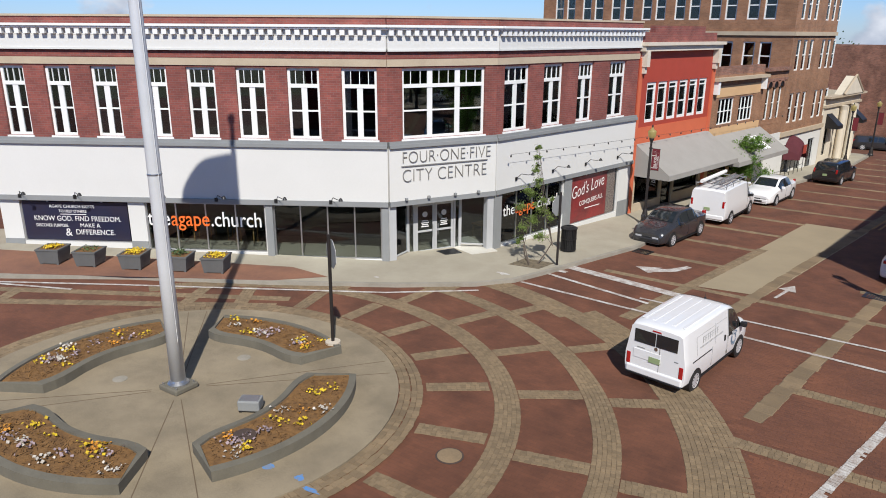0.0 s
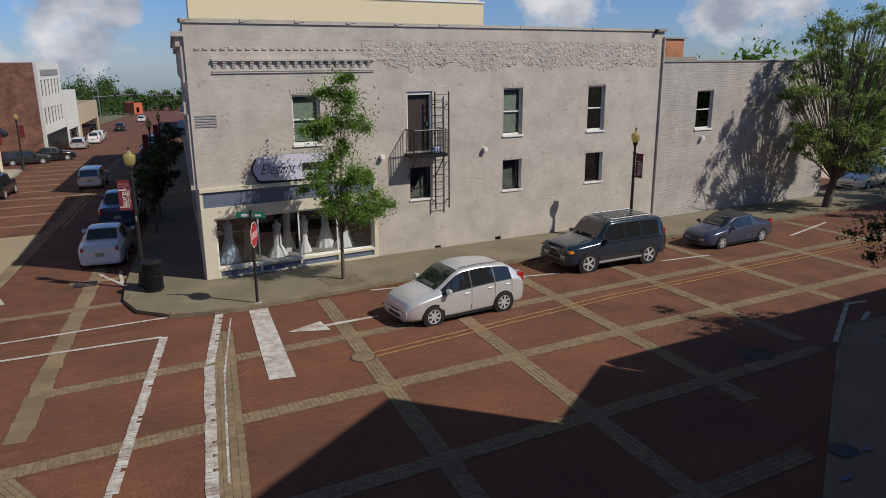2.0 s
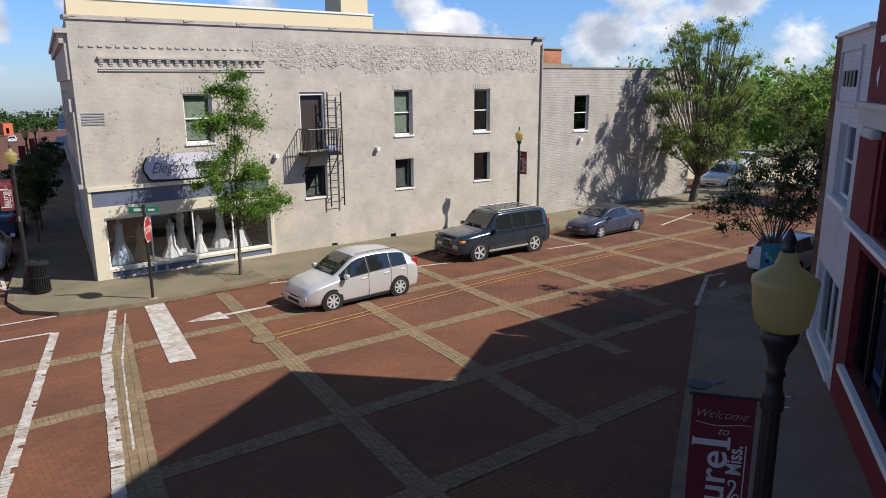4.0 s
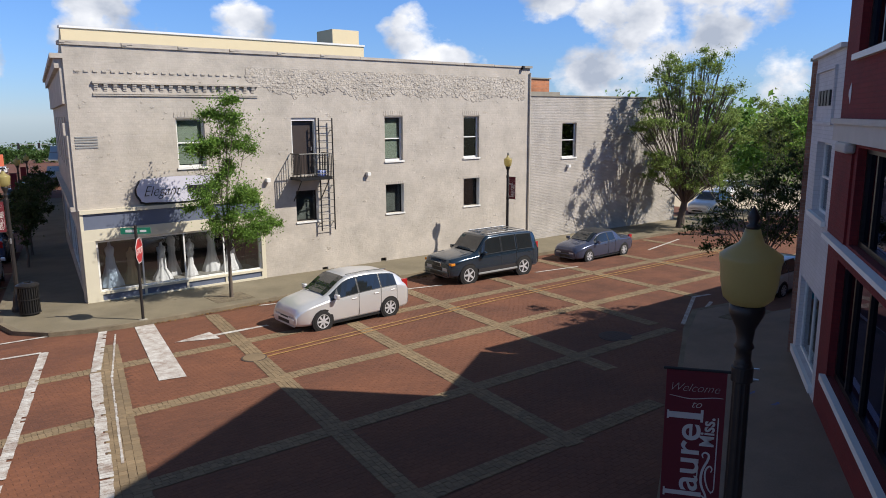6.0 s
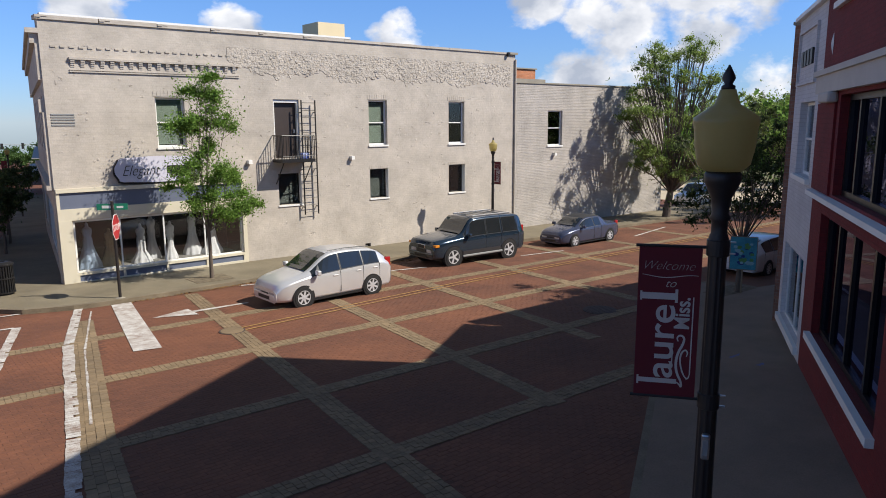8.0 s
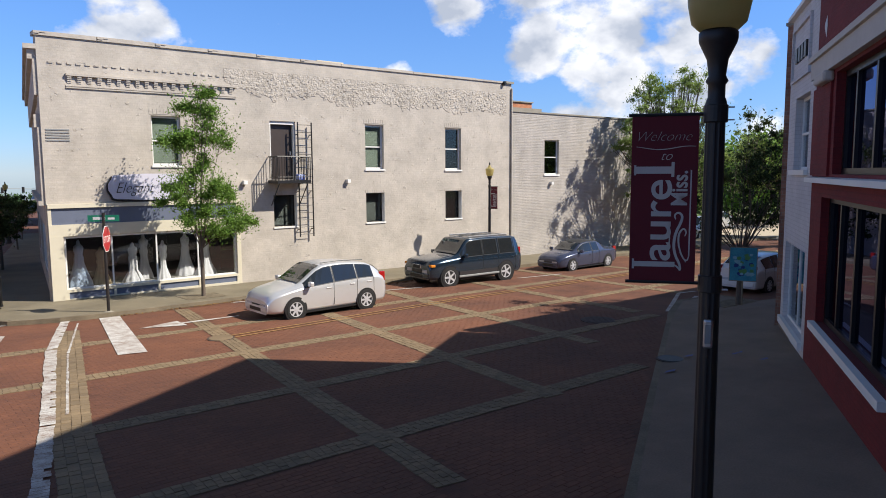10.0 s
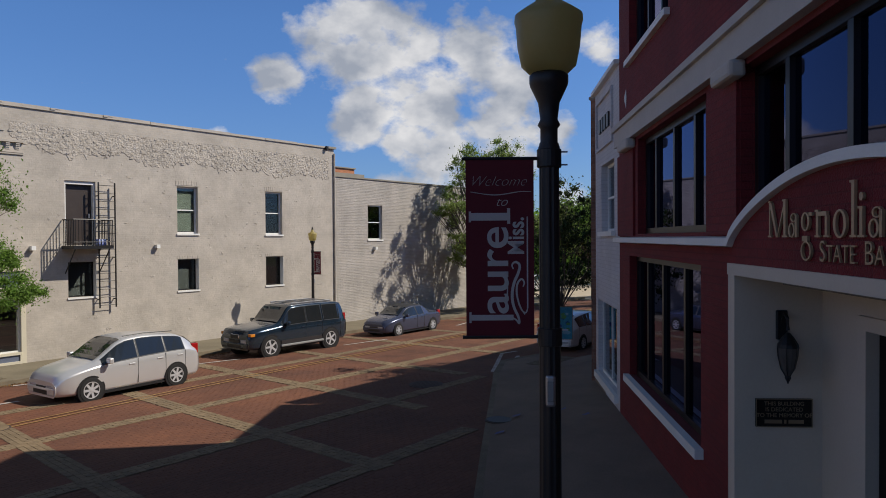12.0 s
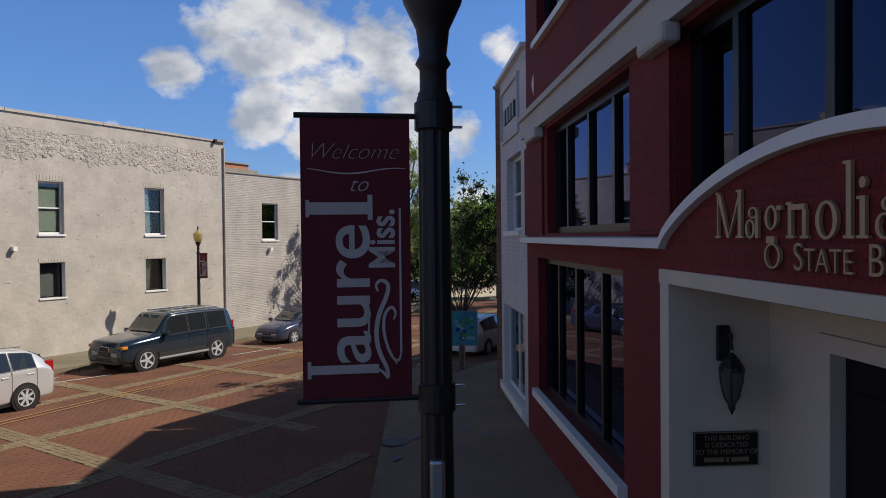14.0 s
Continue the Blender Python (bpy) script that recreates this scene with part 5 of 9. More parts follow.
GOLD = surface("gilt letters", (0.46, 0.31, 0.18), (0.36, 0.24, 0.13), rough=0.5, metal=0.2, bump=0.02)
bs = thing("bank_sign", bmx @ pose(0.10, -0.075, 0), "raised gilt letters on the arched red panel", "sign")
def ring_shape(bm, x, z, rx, rz, w, sx=1.45):
    """A flat upright ring, its sides thicker than its top and foot."""
    n = 24
    rows = []
    for k in range(n):
        c_, s_ = math.cos(2 * math.pi * k / n), math.sin(2 * math.pi * k / n)
        rows.append([bm.verts.new((x + c_ * (rx - i * w * sx), y, z + s_ * (rz - i * w * 0.6))) for i, y in ((0, 0.0), (0, -0.02), (1, -0.02), (1, 0.0))])
    for p, q in zip(rows, rows[1:] + rows[:1]):
        for i in range(4):
            bm.faces.new((p[i], p[(i + 1) % 4], q[(i + 1) % 4], q[i]))
def stem_shape(bm, x, z0, z1, w=0.036, foot=0.03, top=0.0):
    box(bm, x - w / 2, x + w / 2, -0.02, 0.0, z0 + (0.014 if foot else 0), z1)
    if foot:
        box(bm, x - w / 2 - foot, x + w / 2 + foot, -0.02, 0.0, z0, z0 + 0.014)
    if top:
        box(bm, x - w / 2 - top, x + w / 2, -0.02, 0.0, z1, z1 + 0.014)
# eight plain gilt shapes: stems and rings
BASE_Z = 4.02
for kind_, x in (("stems", 7.50), ("ring_stem", 7.985), ("rings", 8.20), ("arch", 8.385), ("ring", 8.71), ("tall", 8.885), ("short", 8.985), ("ring_stem", 9.165)):
    bm = bmesh.new()
    if kind_ == "stems":
        for dx, w_ in ((0.02, 0.018), (0.32, 0.042)):
            stem_shape(bm, x + dx, BASE_Z, BASE_Z + 0.285, w_, 0.028, 0.025)
        for xa, xb, w_ in ((0.005, 0.150, 0.050), (0.310, 0.165, 0.022)):
            v_ = [[bm.verts.new((x + q, y_, z_)) for q, z_ in ((xa, BASE_Z + 0.285), (xa + w_, BASE_Z + 0.285), (xb + w_ * 0.6, BASE_Z), (xb, BASE_Z))] for y_ in (-0.019, 0.001)]
            bm.faces.new(v_[0]); bm.faces.new(v_[1][::-1])
            for k in range(4):
                bm.faces.new((v_[0][k], v_[1][k], v_[1][(k + 1) % 4], v_[0][(k + 1) % 4]))
    elif kind_ == "ring_stem":
        ring_shape(bm, x - 0.035, BASE_Z + 0.055, 0.06, 0.058, 0.018)
        stem_shape(bm, x + 0.045, BASE_Z, BASE_Z + 0.165, 0.032, 0.0)
        ring_shape(bm, x + 0.0, BASE_Z + 0.15, 0.055, 0.034, 0.014)
    elif kind_ == "rings":
        ring_shape(bm, x - 0.01, BASE_Z + 0.115, 0.068, 0.07, 0.02)
        ring_shape(bm, x, BASE_Z - 0.10, 0.085, 0.072, 0.018, 1.1)
        box(bm, x - 0.06, x + 0.03, -0.02, 0.0, BASE_Z - 0.03, BASE_Z + 0.01)
        box(bm, x + 0.05, x + 0.1, -0.02, 0.0, BASE_Z + 0.155, BASE_Z + 0.18)
    elif kind_ == "arch":
        stem_shape(bm, x, BASE_Z, BASE_Z + 0.18, 0.034, 0.022, 0.02)
        stem_shape(bm, x + 0.135, BASE_Z, BASE_Z + 0.15, 0.034, 0.022)
        box(bm, x + 0.017, x + 0.14, -0.02, 0.0, BASE_Z + 0.15, BASE_Z + 0.18)
    elif kind_ == "ring":
        ring_shape(bm, x, BASE_Z + 0.09, 0.09, 0.096, 0.024)
    elif kind_ == "tall":
        stem_shape(bm, x, BASE_Z, BASE_Z + 0.35, 0.036, 0.022, 0.025)
    else:
        stem_shape(bm, x, BASE_Z, BASE_Z + 0.18, 0.036, 0.022, 0.025)
        ring_shape(bm, x, BASE_Z + 0.255, 0.024, 0.026, 0.016)
    part("letter_shape", bm, GOLD, bs)
x = 8.41
for word_, size_ in (("S", 0.215), ("TATE", 0.175), (" B", 0.215), ("ANK", 0.175)):
    o = lettering(word_.strip(), size_, pose(x + (0.09 if word_[0] == " " else 0.0), -0.01, 3.85) @ ON_WALL, GOLD, bs, 0.008, width=0.98, weight=-0.002)
    x += (0.09 if word_[0] == " " else 0.0) + max(v.co.x for v in o.data.vertices) * 0.98 + 0.012
BRASS = surface("dull brass", (0.34, 0.27, 0.18), (0.26, 0.2, 0.14), rough=0.4, metal=0.5, bump=0.02)
pl = thing("plaque", bmx @ pose(6.74, 0.10, 2.22, 0, 0, 90), "bronze dedication plaque with pale letters in the porch", "plaque")
part("plate", soft_box(0, 0.52, -0.025, 0.0, 0, 0.27, 0.004, 1), surface("dark bronze", (0.02, 0.017, 0.015), (0.014, 0.012, 0.011), rough=0.4, metal=0.5, bump=0.03), pl)
part("rim", boxes((0.0, 0.52, -0.03, -0.025, 0, 0.008), (0.0, 0.52, -0.03, -0.025, 0.262, 0.27), (0, 0.008, -0.03, -0.025, 0.008, 0.262), (0.512, 0.52, -0.03, -0.025, 0.008, 0.262)), BRASS, pl)
for k, tx in enumerate(("THIS BUILDING", "IS DEDICATED", "TO THE MEMORY OF")):
    lettering(tx, 0.054, pose(0.26, -0.027, 0.205 - 0.055 * k) @ ON_WALL, BRASS, pl, 0.002, align="CENTER")
part("writing_bar", boxes((0.08, 0.24, -0.029, -0.025, 0.035, 0.07), (0.26, 0.28, -0.029, -0.025, 0.035, 0.07), (0.30, 0.44, -0.029, -0.025, 0.035, 0.07)), BRASS, pl)
wl_ = thing("wall_lantern", bmx @ pose(6.74, 0.34, 2.66, 0, 0, 90) @ Matrix.Scale(1.08, 4), "dark bronze wall lantern with ribbed glass", "lamp")
part("back_plate", soft_box(-0.05, 0.05, -0.03, 0.0, 0.36, 0.62, 0.012), BLACK_IRON, wl_)
part("scroll", tube([(0, -0.03, 0.52), (0, -0.08, 0.60), (0, -0.14, 0.56), (0, -0.15, 0.46)], 0.016, 8), BLACK_IRON, wl_)
part("cap", lathe([(0.015, 0.44), (0.05, 0.40), (0.085, 0.34), (0.09, 0.31)], 12, at=(0, -0.15, 0)), BLACK_IRON, wl_)
part("glass_cup", lathe([(0.085, 0.31), (0.08, 0.24), (0.055, 0.13), (0.02, 0.07)], 12, at=(0, -0.15, 0)), surface("smoked glass", (0.12, 0.11, 0.1), (0.08, 0.075, 0.07), rough=0.15, bump=0.0), wl_)
for k in range(6):
    a_ = k * math.pi / 3
    part("rib", tube([(0.088 * math.cos(a_), -0.15 + 0.088 * math.sin(a_), 0.31), (0.083 * math.cos(a_), -0.15 + 0.083 * math.sin(a_), 0.24), (0.058 * math.cos(a_), -0.15 + 0.058 * math.sin(a_), 0.13), (0.02 * math.cos(a_), -0.15 + 0.02 * math.sin(a_), 0.065)], 0.005, 4), BLACK_IRON, wl_)
part("finial", lathe([(0.02, 0.07), (0.028, 0.05), (0.012, 0.02), (0.004, 0.0)], 8, at=(0, -0.15, 0)), BLACK_IRON, wl_)
st = thing("wall_star", bmx @ pose(0.75, -0.01, 6.5), "white iron star on the red wall", "ornament")
part("star", lathe([(0.04, 0), (0.01, 0.03)], 4), WHITE_PAINT, st).matrix_basis = pose(0, 0, 0, 90, 0, 0) @ Matrix.Diagonal((1, 4.5, 1, 1))

wmx, WL = facing((END_X, BK(END_X)), (RED_X + 0.01, BK(RED_X + 0.01)))
wshop = thing("white_shop_building", wmx, "white painted brick shop beside the bank", "building")
WHITE_BRICK = brickwork("white painted brick", (0.62, 0.60, 0.60), (0.58, 0.56, 0.56), (0.5, 0.48, 0.48), bump=0.7, stain=0.12)
wo = [(0.9, 2.6, 4.15, 5.60), (0.35, 2.85, 0.95, 2.62)]
part("wall", wall_mesh(WL, -0.3, 7.32, 0.3, wo), WHITE_BRICK, wshop)
window(wshop, *wo[0], y=0.14, rows=(0.5,)); window(wshop, *wo[1], y=0.1, cols=(0.5,), pane=SHOP_PANE)
part("sill", boxes((0.8, 2.7, -0.08, 0.14, 4.05, 4.148)), WHITE_PAINT, wshop)
part("sill", boxes((0.2, 2.98, -0.08, 0.1, 0.80, 0.948)), WHITE_PAINT, wshop)
part("coping", boxes((-0.08, WL, -0.1, 0.4, 7.32, 7.40)), WHITE_PAINT, wshop)
part("sign_panel", boxes((0.3, 2.5, -0.05, 0.0, 5.95, 6.02), (0.3, 2.5, -0.05, 0.0, 7.0, 7.06), (0.3, 0.37, -0.05, 0, 6.02, 7.0), (2.43, 2.5, -0.05, 0, 6.02, 7.0)), WHITE_BRICK, wshop)
for k in range(4):
    part("letter_shape", boxes((0.75 + k * 0.36, 0.98 + k * 0.36, -0.04, 0, 6.32, 6.62)), BLACK_IRON, wshop)
shell(wshop, WL, 10, -0.3, 7.32, WHITE_BRICK, right=False)
rm_, RL = facing((34.0, -17.75), (16.95, -17.75))
rear = thing("side_street_building", rm_, "plain brick shop row beyond the white shop", "building")
part("wall", wall_mesh(RL, -0.6, 7.30, 0.3), OLD_BRICK, rear)
part("coping", boxes((0.0, RL, -0.05, 0.35, 7.30, 7.37)), KERB, rear)
shell(rear, RL, 8.5, -0.6, 7.30, OLD_BRICK, skew=-5.3)

# ---- paving: bands of cobbles, bricks, lines ----
CX, CY = -11.25, -16.16                      # the middle of the round island
def cobble_band(bm, base, pts, width, piece=0.24):
    """Cobbles in rows along a line of points, on a bed of sand."""
    pts = [Vector(p) for p in pts]
    rows = max(1, round(width / piece))
    for a, b in zip(pts, pts[1:]):
        d = (b - a)
        n = max(1, round(d.length / piece))
        t = d.normalized()
        s = Vector((-t.y, t.x))
        base.append((a - s * width / 2, b - s * width / 2, b + s * width / 2, a + s * width / 2))
        step, w = d.length / n, piece * 0.07
        for r in range(rows):
            shift = rnd.uniform(-0.35, 0.35) * step
            cuts = [0.0] + [step * i + shift + rnd.uniform(-0.12, 0.12) * step for i in range(1, n)] + [d.length]
            for u0, u1 in zip(cuts, cuts[1:]):
                v0, v1 = -width / 2 + width * r / rows, -width / 2 + width * (r + 1) / rows
                j = rnd.uniform(-0.004, 0.004)
                e = 0.005
                q = [a + t * (u + rnd.uniform(-w, w) * 0.5) + s * (v + rnd.uniform(-w, w) * (1.2 if abs(abs(v) - width / 2) < 0.02 else 0.4)) for u, v in ((u0 + e, v0 + e), (u1 - e, v0 + e), (u1 - e, v1 - e), (u0 + e, v1 - e))]
                hi = [bm.verts.new((p.x, p.y, gz(p.x, p.y) + 0.016 + j)) for p in q]
                c = sum(q, Vector((0, 0))) / 4
                lo = [bm.verts.new((p.x + (p.x - c.x) * 0.06, p.y + (p.y - c.y) * 0.06, gz(p.x, p.y) + 0.004)) for p in q]
                bm.faces.new(hi)
                for k in range(4):
                    bm.faces.new((lo[k], lo[(k + 1) % 4], hi[(k + 1) % 4], hi[k]))

def arc(r, a0, a1, step=2.5):
    n = max(2, int((a1 - a0) / step))
    return [(CX + r * math.cos(radians(a0 + (a1 - a0) * k / n)), CY + r * math.sin(radians(a0 + (a1 - a0) * k / n))) for k in range(n + 1)]

rnd = random.Random(11)
bands = []                                   # (points, width, piece)
bands += [(arc(7.55, -40, 150), 0.58, 0.19), (arc(9.65, -40, 118), 0.58, 0.19), (arc(11.75, -38, 62), 1.2, 0.20), (arc(11.4, 62, 84), 0.9, 0.20)]
for a_ in (-22, -4, 16, 35, 52, 69, 86, 103, 122):
    r1 = 11.2 if a_ < 75 else 10.6
    if a_ > 95: r1 = 9.6
    bands.append(([(CX + r * math.cos(radians(a_ + 3)), CY + r * math.sin(radians(a_ + 3))) for r in (5.7, 7.2)], 0.42, 0.21))
    bands.append(([(CX + r * math.cos(radians(a_)), CY + r * math.sin(radians(a_))) for r in (7.85, 9.35)], 0.42, 0.21))
    bands.append(([(CX + r * math.cos(radians(a_ - 2)), CY + r * math.sin(radians(a_ - 2))) for r in (9.95, r1)], 0.42, 0.21))
for y, x0, x1 in ((-7.45, 0.4, 46), (-10.85, -0.3, 46), (-14.25, 3.0, 17.4), (-17.3, 2.4, 12.4)):
    bands.append(([(x0, y + 0.03), (x1, y - 0.02 * (x1 - x0) / 10)], 0.42, 0.21))
for x, ya, yb in ((8.63, -3.9, -19.2), (12.0, -3.5, -17.6), (15.45, -3.4, -15.4), (19.3, -3.4, -13.7), (23.2, -3.4, -12.5), (27.2, -3.4, -12.3), (31.5, -3.4, -12)):
    bands.append(([(x + 0.14 * (ya + 3.5) - 0.42, ya), (x + 0.14 * (yb + 3.5) - 0.42, yb)], 0.42, 0.21))
bands.append(([(4.75, -5.3), (3.05, -14.0), (2.3, -19.0), (1.9, -22.4)], 0.56, 0.27))
for x, ya, yb in ((1.66, -9.6, 50), (-1.50, -6.3, 50), (-3.55, -5.3, 6.0)):
    bands.append(([(x + 0.176 * ya, ya), (x + 0.176 * yb, yb)], 0.42, 0.24))
for k in range(16):
    y = -1.0 + 3.3 * k
    if k not in (1, 2, 3, 4):
        bands.append(([(-6.6 + 0.155 * y, y), (2.9 + 0.176 * y, y)], 0.32, 0.24))
for k in range(4):
    y = 2.3 + 3.3 * k
    bands.append(([(0.9 + 0.176 * y, y), (2.9 + 0.176 * y, y)], 0.32, 0.24)); bands.append(([(-6.6 + 0.06 * y, y), (-3.6 + 0.16 * y, y)], 0.32, 0.24))
bands.append(([(-30, -22.6), (-13.5, -12.0 + 1.0)], 0.4, 0.24))
bands += [([(-24.5, -17.2), (-18.8, -13.6), (-13.6, -10.3)], 0.36, 0.24), ([(-20.8, -15.0), (-19.0, -18.0)], 0.4, 0.24), ([(-16.6, -11.0), (-15.0, -14.0)], 0.4, 0.24)]
bm, base = bmesh.new(), []
for pts, w_, pc in bands:
    if pts[0][1] > 12 or pts[-1][1] > 40:
        cobble_band(bm, base, pts, w_, 0.42 if w_ < 0.5 else pc)
    else:
        cobble_band(bm, base, pts, w_, pc * 0.55 if pts[0][1] < 2 else pc)
tagged(part("cobble_bands", bm, PAVER), "tan cobble bands laid across the brick street", "paving", "", "stuff")
bm = bmesh.new()
for q in base:
    bm.faces.new([bm.verts.new((p.x, p.y, gz(p.x, p.y) + 0.008)) for p in q])
tagged(part("joint_bed", bm, JOINT), "sandy bed under the cobble bands", "paving", "", "stuff")
# concrete panel in the main street
drape("concrete_panel", [(-3.7, -0.8), (-1.35, -0.4), (1.0, 12.6), (-1.65, 12.6)], 0.012, surface("tan road concrete", (0.34, 0.275, 0.175), (0.26, 0.21, 0.135), rough=0.9, scale=0.5, bump=0.1), "smooth tan concrete strip in the street", category="paving")

# single bricks where the camera comes close
def in_band(x, y):
    for pts, w_, pc in bands:
        for a, b in zip(pts, pts[1:]):
            if max(min(a[0], b[0]) - w_, x) != x or min(max(a[0], b[0]) + w_, x) != x or not (min(a[1], b[1]) - w_ < y < max(a[1], b[1]) + w_):
                continue
            dx, dy = b[0] - a[0], b[1] - a[1]
            l2 = dx * dx + dy * dy
            f = ((x - a[0]) * dx + (y - a[1]) * dy) / l2
            if -0.02 < f < 1.02 and abs((x - a[0]) * dy - (y - a[1]) * dx) / math.sqrt(l2) < w_ / 2 + 0.06:
                return True
    return False
KERB_S = lambda x: -20.9 + 0.600 * (x - 7.04)
verts, faces, near = [], [], []
bw_, bh_ = 0.215, 0.105
row = 0
y = -24.0
while y < -3.9:
    x = -4.0 + (0.107 if row % 2 else 0.0)
    while x < 17.0:
        r = math.hypot(x - CX, y - CY)
        if r > 12.45 and y > KERB_S(x) + 0.15 and not in_band(x, y):
            j = rnd.uniform(-0.003, 0.003)
            e = 0.004 + rnd.random() * 0.003
            z = gz(x, y)
            if 7.0 < x < 11.0 and -15.2 < y < -13.4 and len(near) < 300:
                near.append((x, y, j))
            else:
                n0 = len(verts)
                for h, o in ((0.004, 0.0), (0.0068 + j * 0.4, 0.003)):
                    for sx, sy in ((-1, -1), (1, -1), (1, 1), (-1, 1)):
                        px, py = x + sx * (bw_ / 2 - e - o), y + sy * (bh_ / 2 - e - o)
                        verts.append((px, py, gz(px, py) + h))
                faces.append((n0 + 4, n0 + 5, n0 + 6, n0 + 7))
                for k in range(4):
                    faces.append((n0 + k, n0 + (k + 1) % 4, n0 + 4 + (k + 1) % 4, n0 + 4 + k))
        x += bw_
    y += bh_
    row += 1
me = bpy.data.meshes.new("street_bricks")
me.from_pydata(verts, [], faces)
me.materials.append(BRICK_UNIT)
tagged(new("street_bricks", me), "worn red paving bricks in running bond", "paving", "", "stuff")

# painted lines
def stripe(name, poly, mat_=LINE, label="worn white painted road line", up=0.021):
    return drape(name, poly, up, mat_, label, category="road marking")
def bar_line(a, b, w, **kw):
    d = Vector((b[0] - a[0], b[1] - a[1])).normalized()
    s_ = Vector((-d.y, d.x)) * w / 2
    return stripe("road_line", [(a[0] + s_.x, a[1] + s_.y), (a[0] - s_.x, a[1] - s_.y), (b[0] - s_.x, b[1] - s_.y), (b[0] + s_.x, b[1] + s_.y)], **kw)
stripe("stop_line", [(5.86, -3.85), (6.41, -3.85), (5.54, -9.33), (4.95, -9.21)], label="broad worn white stop line")
def ragged_line(a, b, w, seed, bite=0.35):
    """A painted line whose edges follow the bricks beneath, with brick-wide bites and bare joints."""
    r_ = random.Random(seed)
    a, b, w = Vector(a), Vector(b), w * 0.8
    d = (b - a).normalized()
    s_ = Vector((-d.y, d.x))
    n = int((b - a).length / 0.105)
    bm = bmesh.new()
    wob = [0.0, 0.0]
    for k in range(n):
        wob = [max(-bite * w, min(bite * w * 0.4, v * 0.7 + r_.uniform(-0.2, 0.2) * bite * w)) for v in wob]
        p, q = a + d * (0.105 * k), a + d * (0.105 * (k + 1) - (0.010 if r_.random() < 0.6 else 0.0))
        c = [p - s_ * (w / 2 + wob[0]), q - s_ * (w / 2 + wob[0]), q + s_ * (w / 2 + wob[1]), p + s_ * (w / 2 + wob[1])]
        if r_.random() < 0.06:
            c[2], c[3] = q + s_ * w * 0.1, p + s_ * w * 0.1
        bm.faces.new([bm.verts.new((v.x, v.y, gz(v.x, v.y) + 0.022)) for v in c])
    return tagged(part("road_line", bm, LINE), "ragged worn white road line", "road marking", "", "structure")
ragged_line((5.02, -3.72), (3.95, -7.65), 0.28, 1, 0.12); ragged_line((3.95, -7.65), (2.8, -13.6), 0.28, 2, 0.22); ragged_line((2.8, -13.6), (1.75, -18.6), 0.26, 3, 0.22)
ragged_line((5.22, -4.3), (4.16, -8.3), 0.06, 4, 0.5); ragged_line((4.16, -8.3), (3.15, -13.2), 0.05, 5, 0.6)
ragged_line((3.31, -4.95), (1.26, -13.1), 0.26, 6, 0.15); ragged_line((1.26, -13.1), (0.0, -18.0), 0.24, 7, 0.2)
bar_line((-4.6, -4.42), (3.25, -4.92), 0.13); bar_line((-4.7, -3.24), (3.72, -3.25), 0.12)
bar_line((-9.0, -2.6), (-4.3, -3.6), 0.16); bar_line((-7.9, -1.5), (-3.6, -2.2), 0.45); bar_line((-8.6, -4.2), (-4.6, -4.45), 0.14)
for a_, b_ in (((9.8, -3.75), (16.3, -5.3)), ((11.6, -3.6), (15.4, -4.2)), ((20.6, -5.9), (22.8, -6.2)), ((28.5, -5.6), (32.5, -4.6)), ((18.03, -14.25), (21.35, -12.51)), ((21.35, -12.51), (22.1, -12.65)), ((21.14, -13.27), (19.3, -14.0)),
               ((-22.5, -15.2), (-19.1, -12.9)), ((-19.1, -12.9), (-11.6, -8.0)), ((-11.6, -8.0), (-9.3, -5.9)), ((-24, -16.0), (-19.6, -13.9)), ((2.3, 3.2), (3.1, 0.6)), ((2.9, 1.5), (3.0, 3.3))):
    bar_line(a_, b_, 0.12)
for off in (0.0, 0.26):
    bar_line((7.5, -9.15 + off), (16, -8.45 + off), 0.075, mat_=YLINE, label="worn yellow centre line"); bar_line((16, -8.45 + off), (40, -8.1 + off), 0.075, mat_=YLINE, label="worn yellow centre line")
    bar_line((1.1 + off, 13.4), (5.2 + off, 36), 0.12, mat_=YLINE, label="worn yellow centre line")
def road_arrow(x, y, turn, bend=0, s=1.0):
    m = Matrix.Rotation(radians(turn), 2)
    pts = [(-1.5, -0.07), (0.1, -0.09), (0.1, -0.42), (1.2, 0), (0.1, 0.42), (0.1, 0.09), (-1.5, 0.07)]
    stripe("road_arrow", [tuple(Vector((x, y)) + m @ Vector((a * s, b * s))) for a, b in pts], label="worn white turn arrow on the bricks")
road_arrow(7.45, -6.3, 180); road_arrow(-0.82, 0.67, 79, s=0.7)
stripe("road_arrow", [(-6.0, 0.2), (-5.35, -0.35), (-5.2, -0.1), (-4.55, 0.45), (-4.2, 1.35), (-4.42, 1.45), (-4.8, 0.72), (-5.2, 0.35), (-5.1, 0.62)], label="worn white turn arrow on the bricks")
# old blue and white paint marks
MARK_BRIGHT = surface("bright blue survey paint", (0.07, 0.25, 0.60), (0.20, 0.22, 0.26), rough=0.9, scale=9, fine=30, bump=0.02, contrast=1.0)
MARK = surface("blue survey paint", (0.08, 0.13, 0.36), (0.19, 0.16, 0.16), rough=0.9, scale=9, fine=30, bump=0.02, contrast=1.0)
r_ = random.Random(61)
def daub(x, y, w, h, up, mat_, label):
    pts = [(x + w * math.cos(2 * math.pi * k / 14) * r_.uniform(0.5, 1.1), y + h * math.sin(2 * math.pi * k / 14) * r_.uniform(0.5, 1.1)) for k in range(14)]
    return drape("paint_mark", pts, up, mat_, label, category="paint mark")
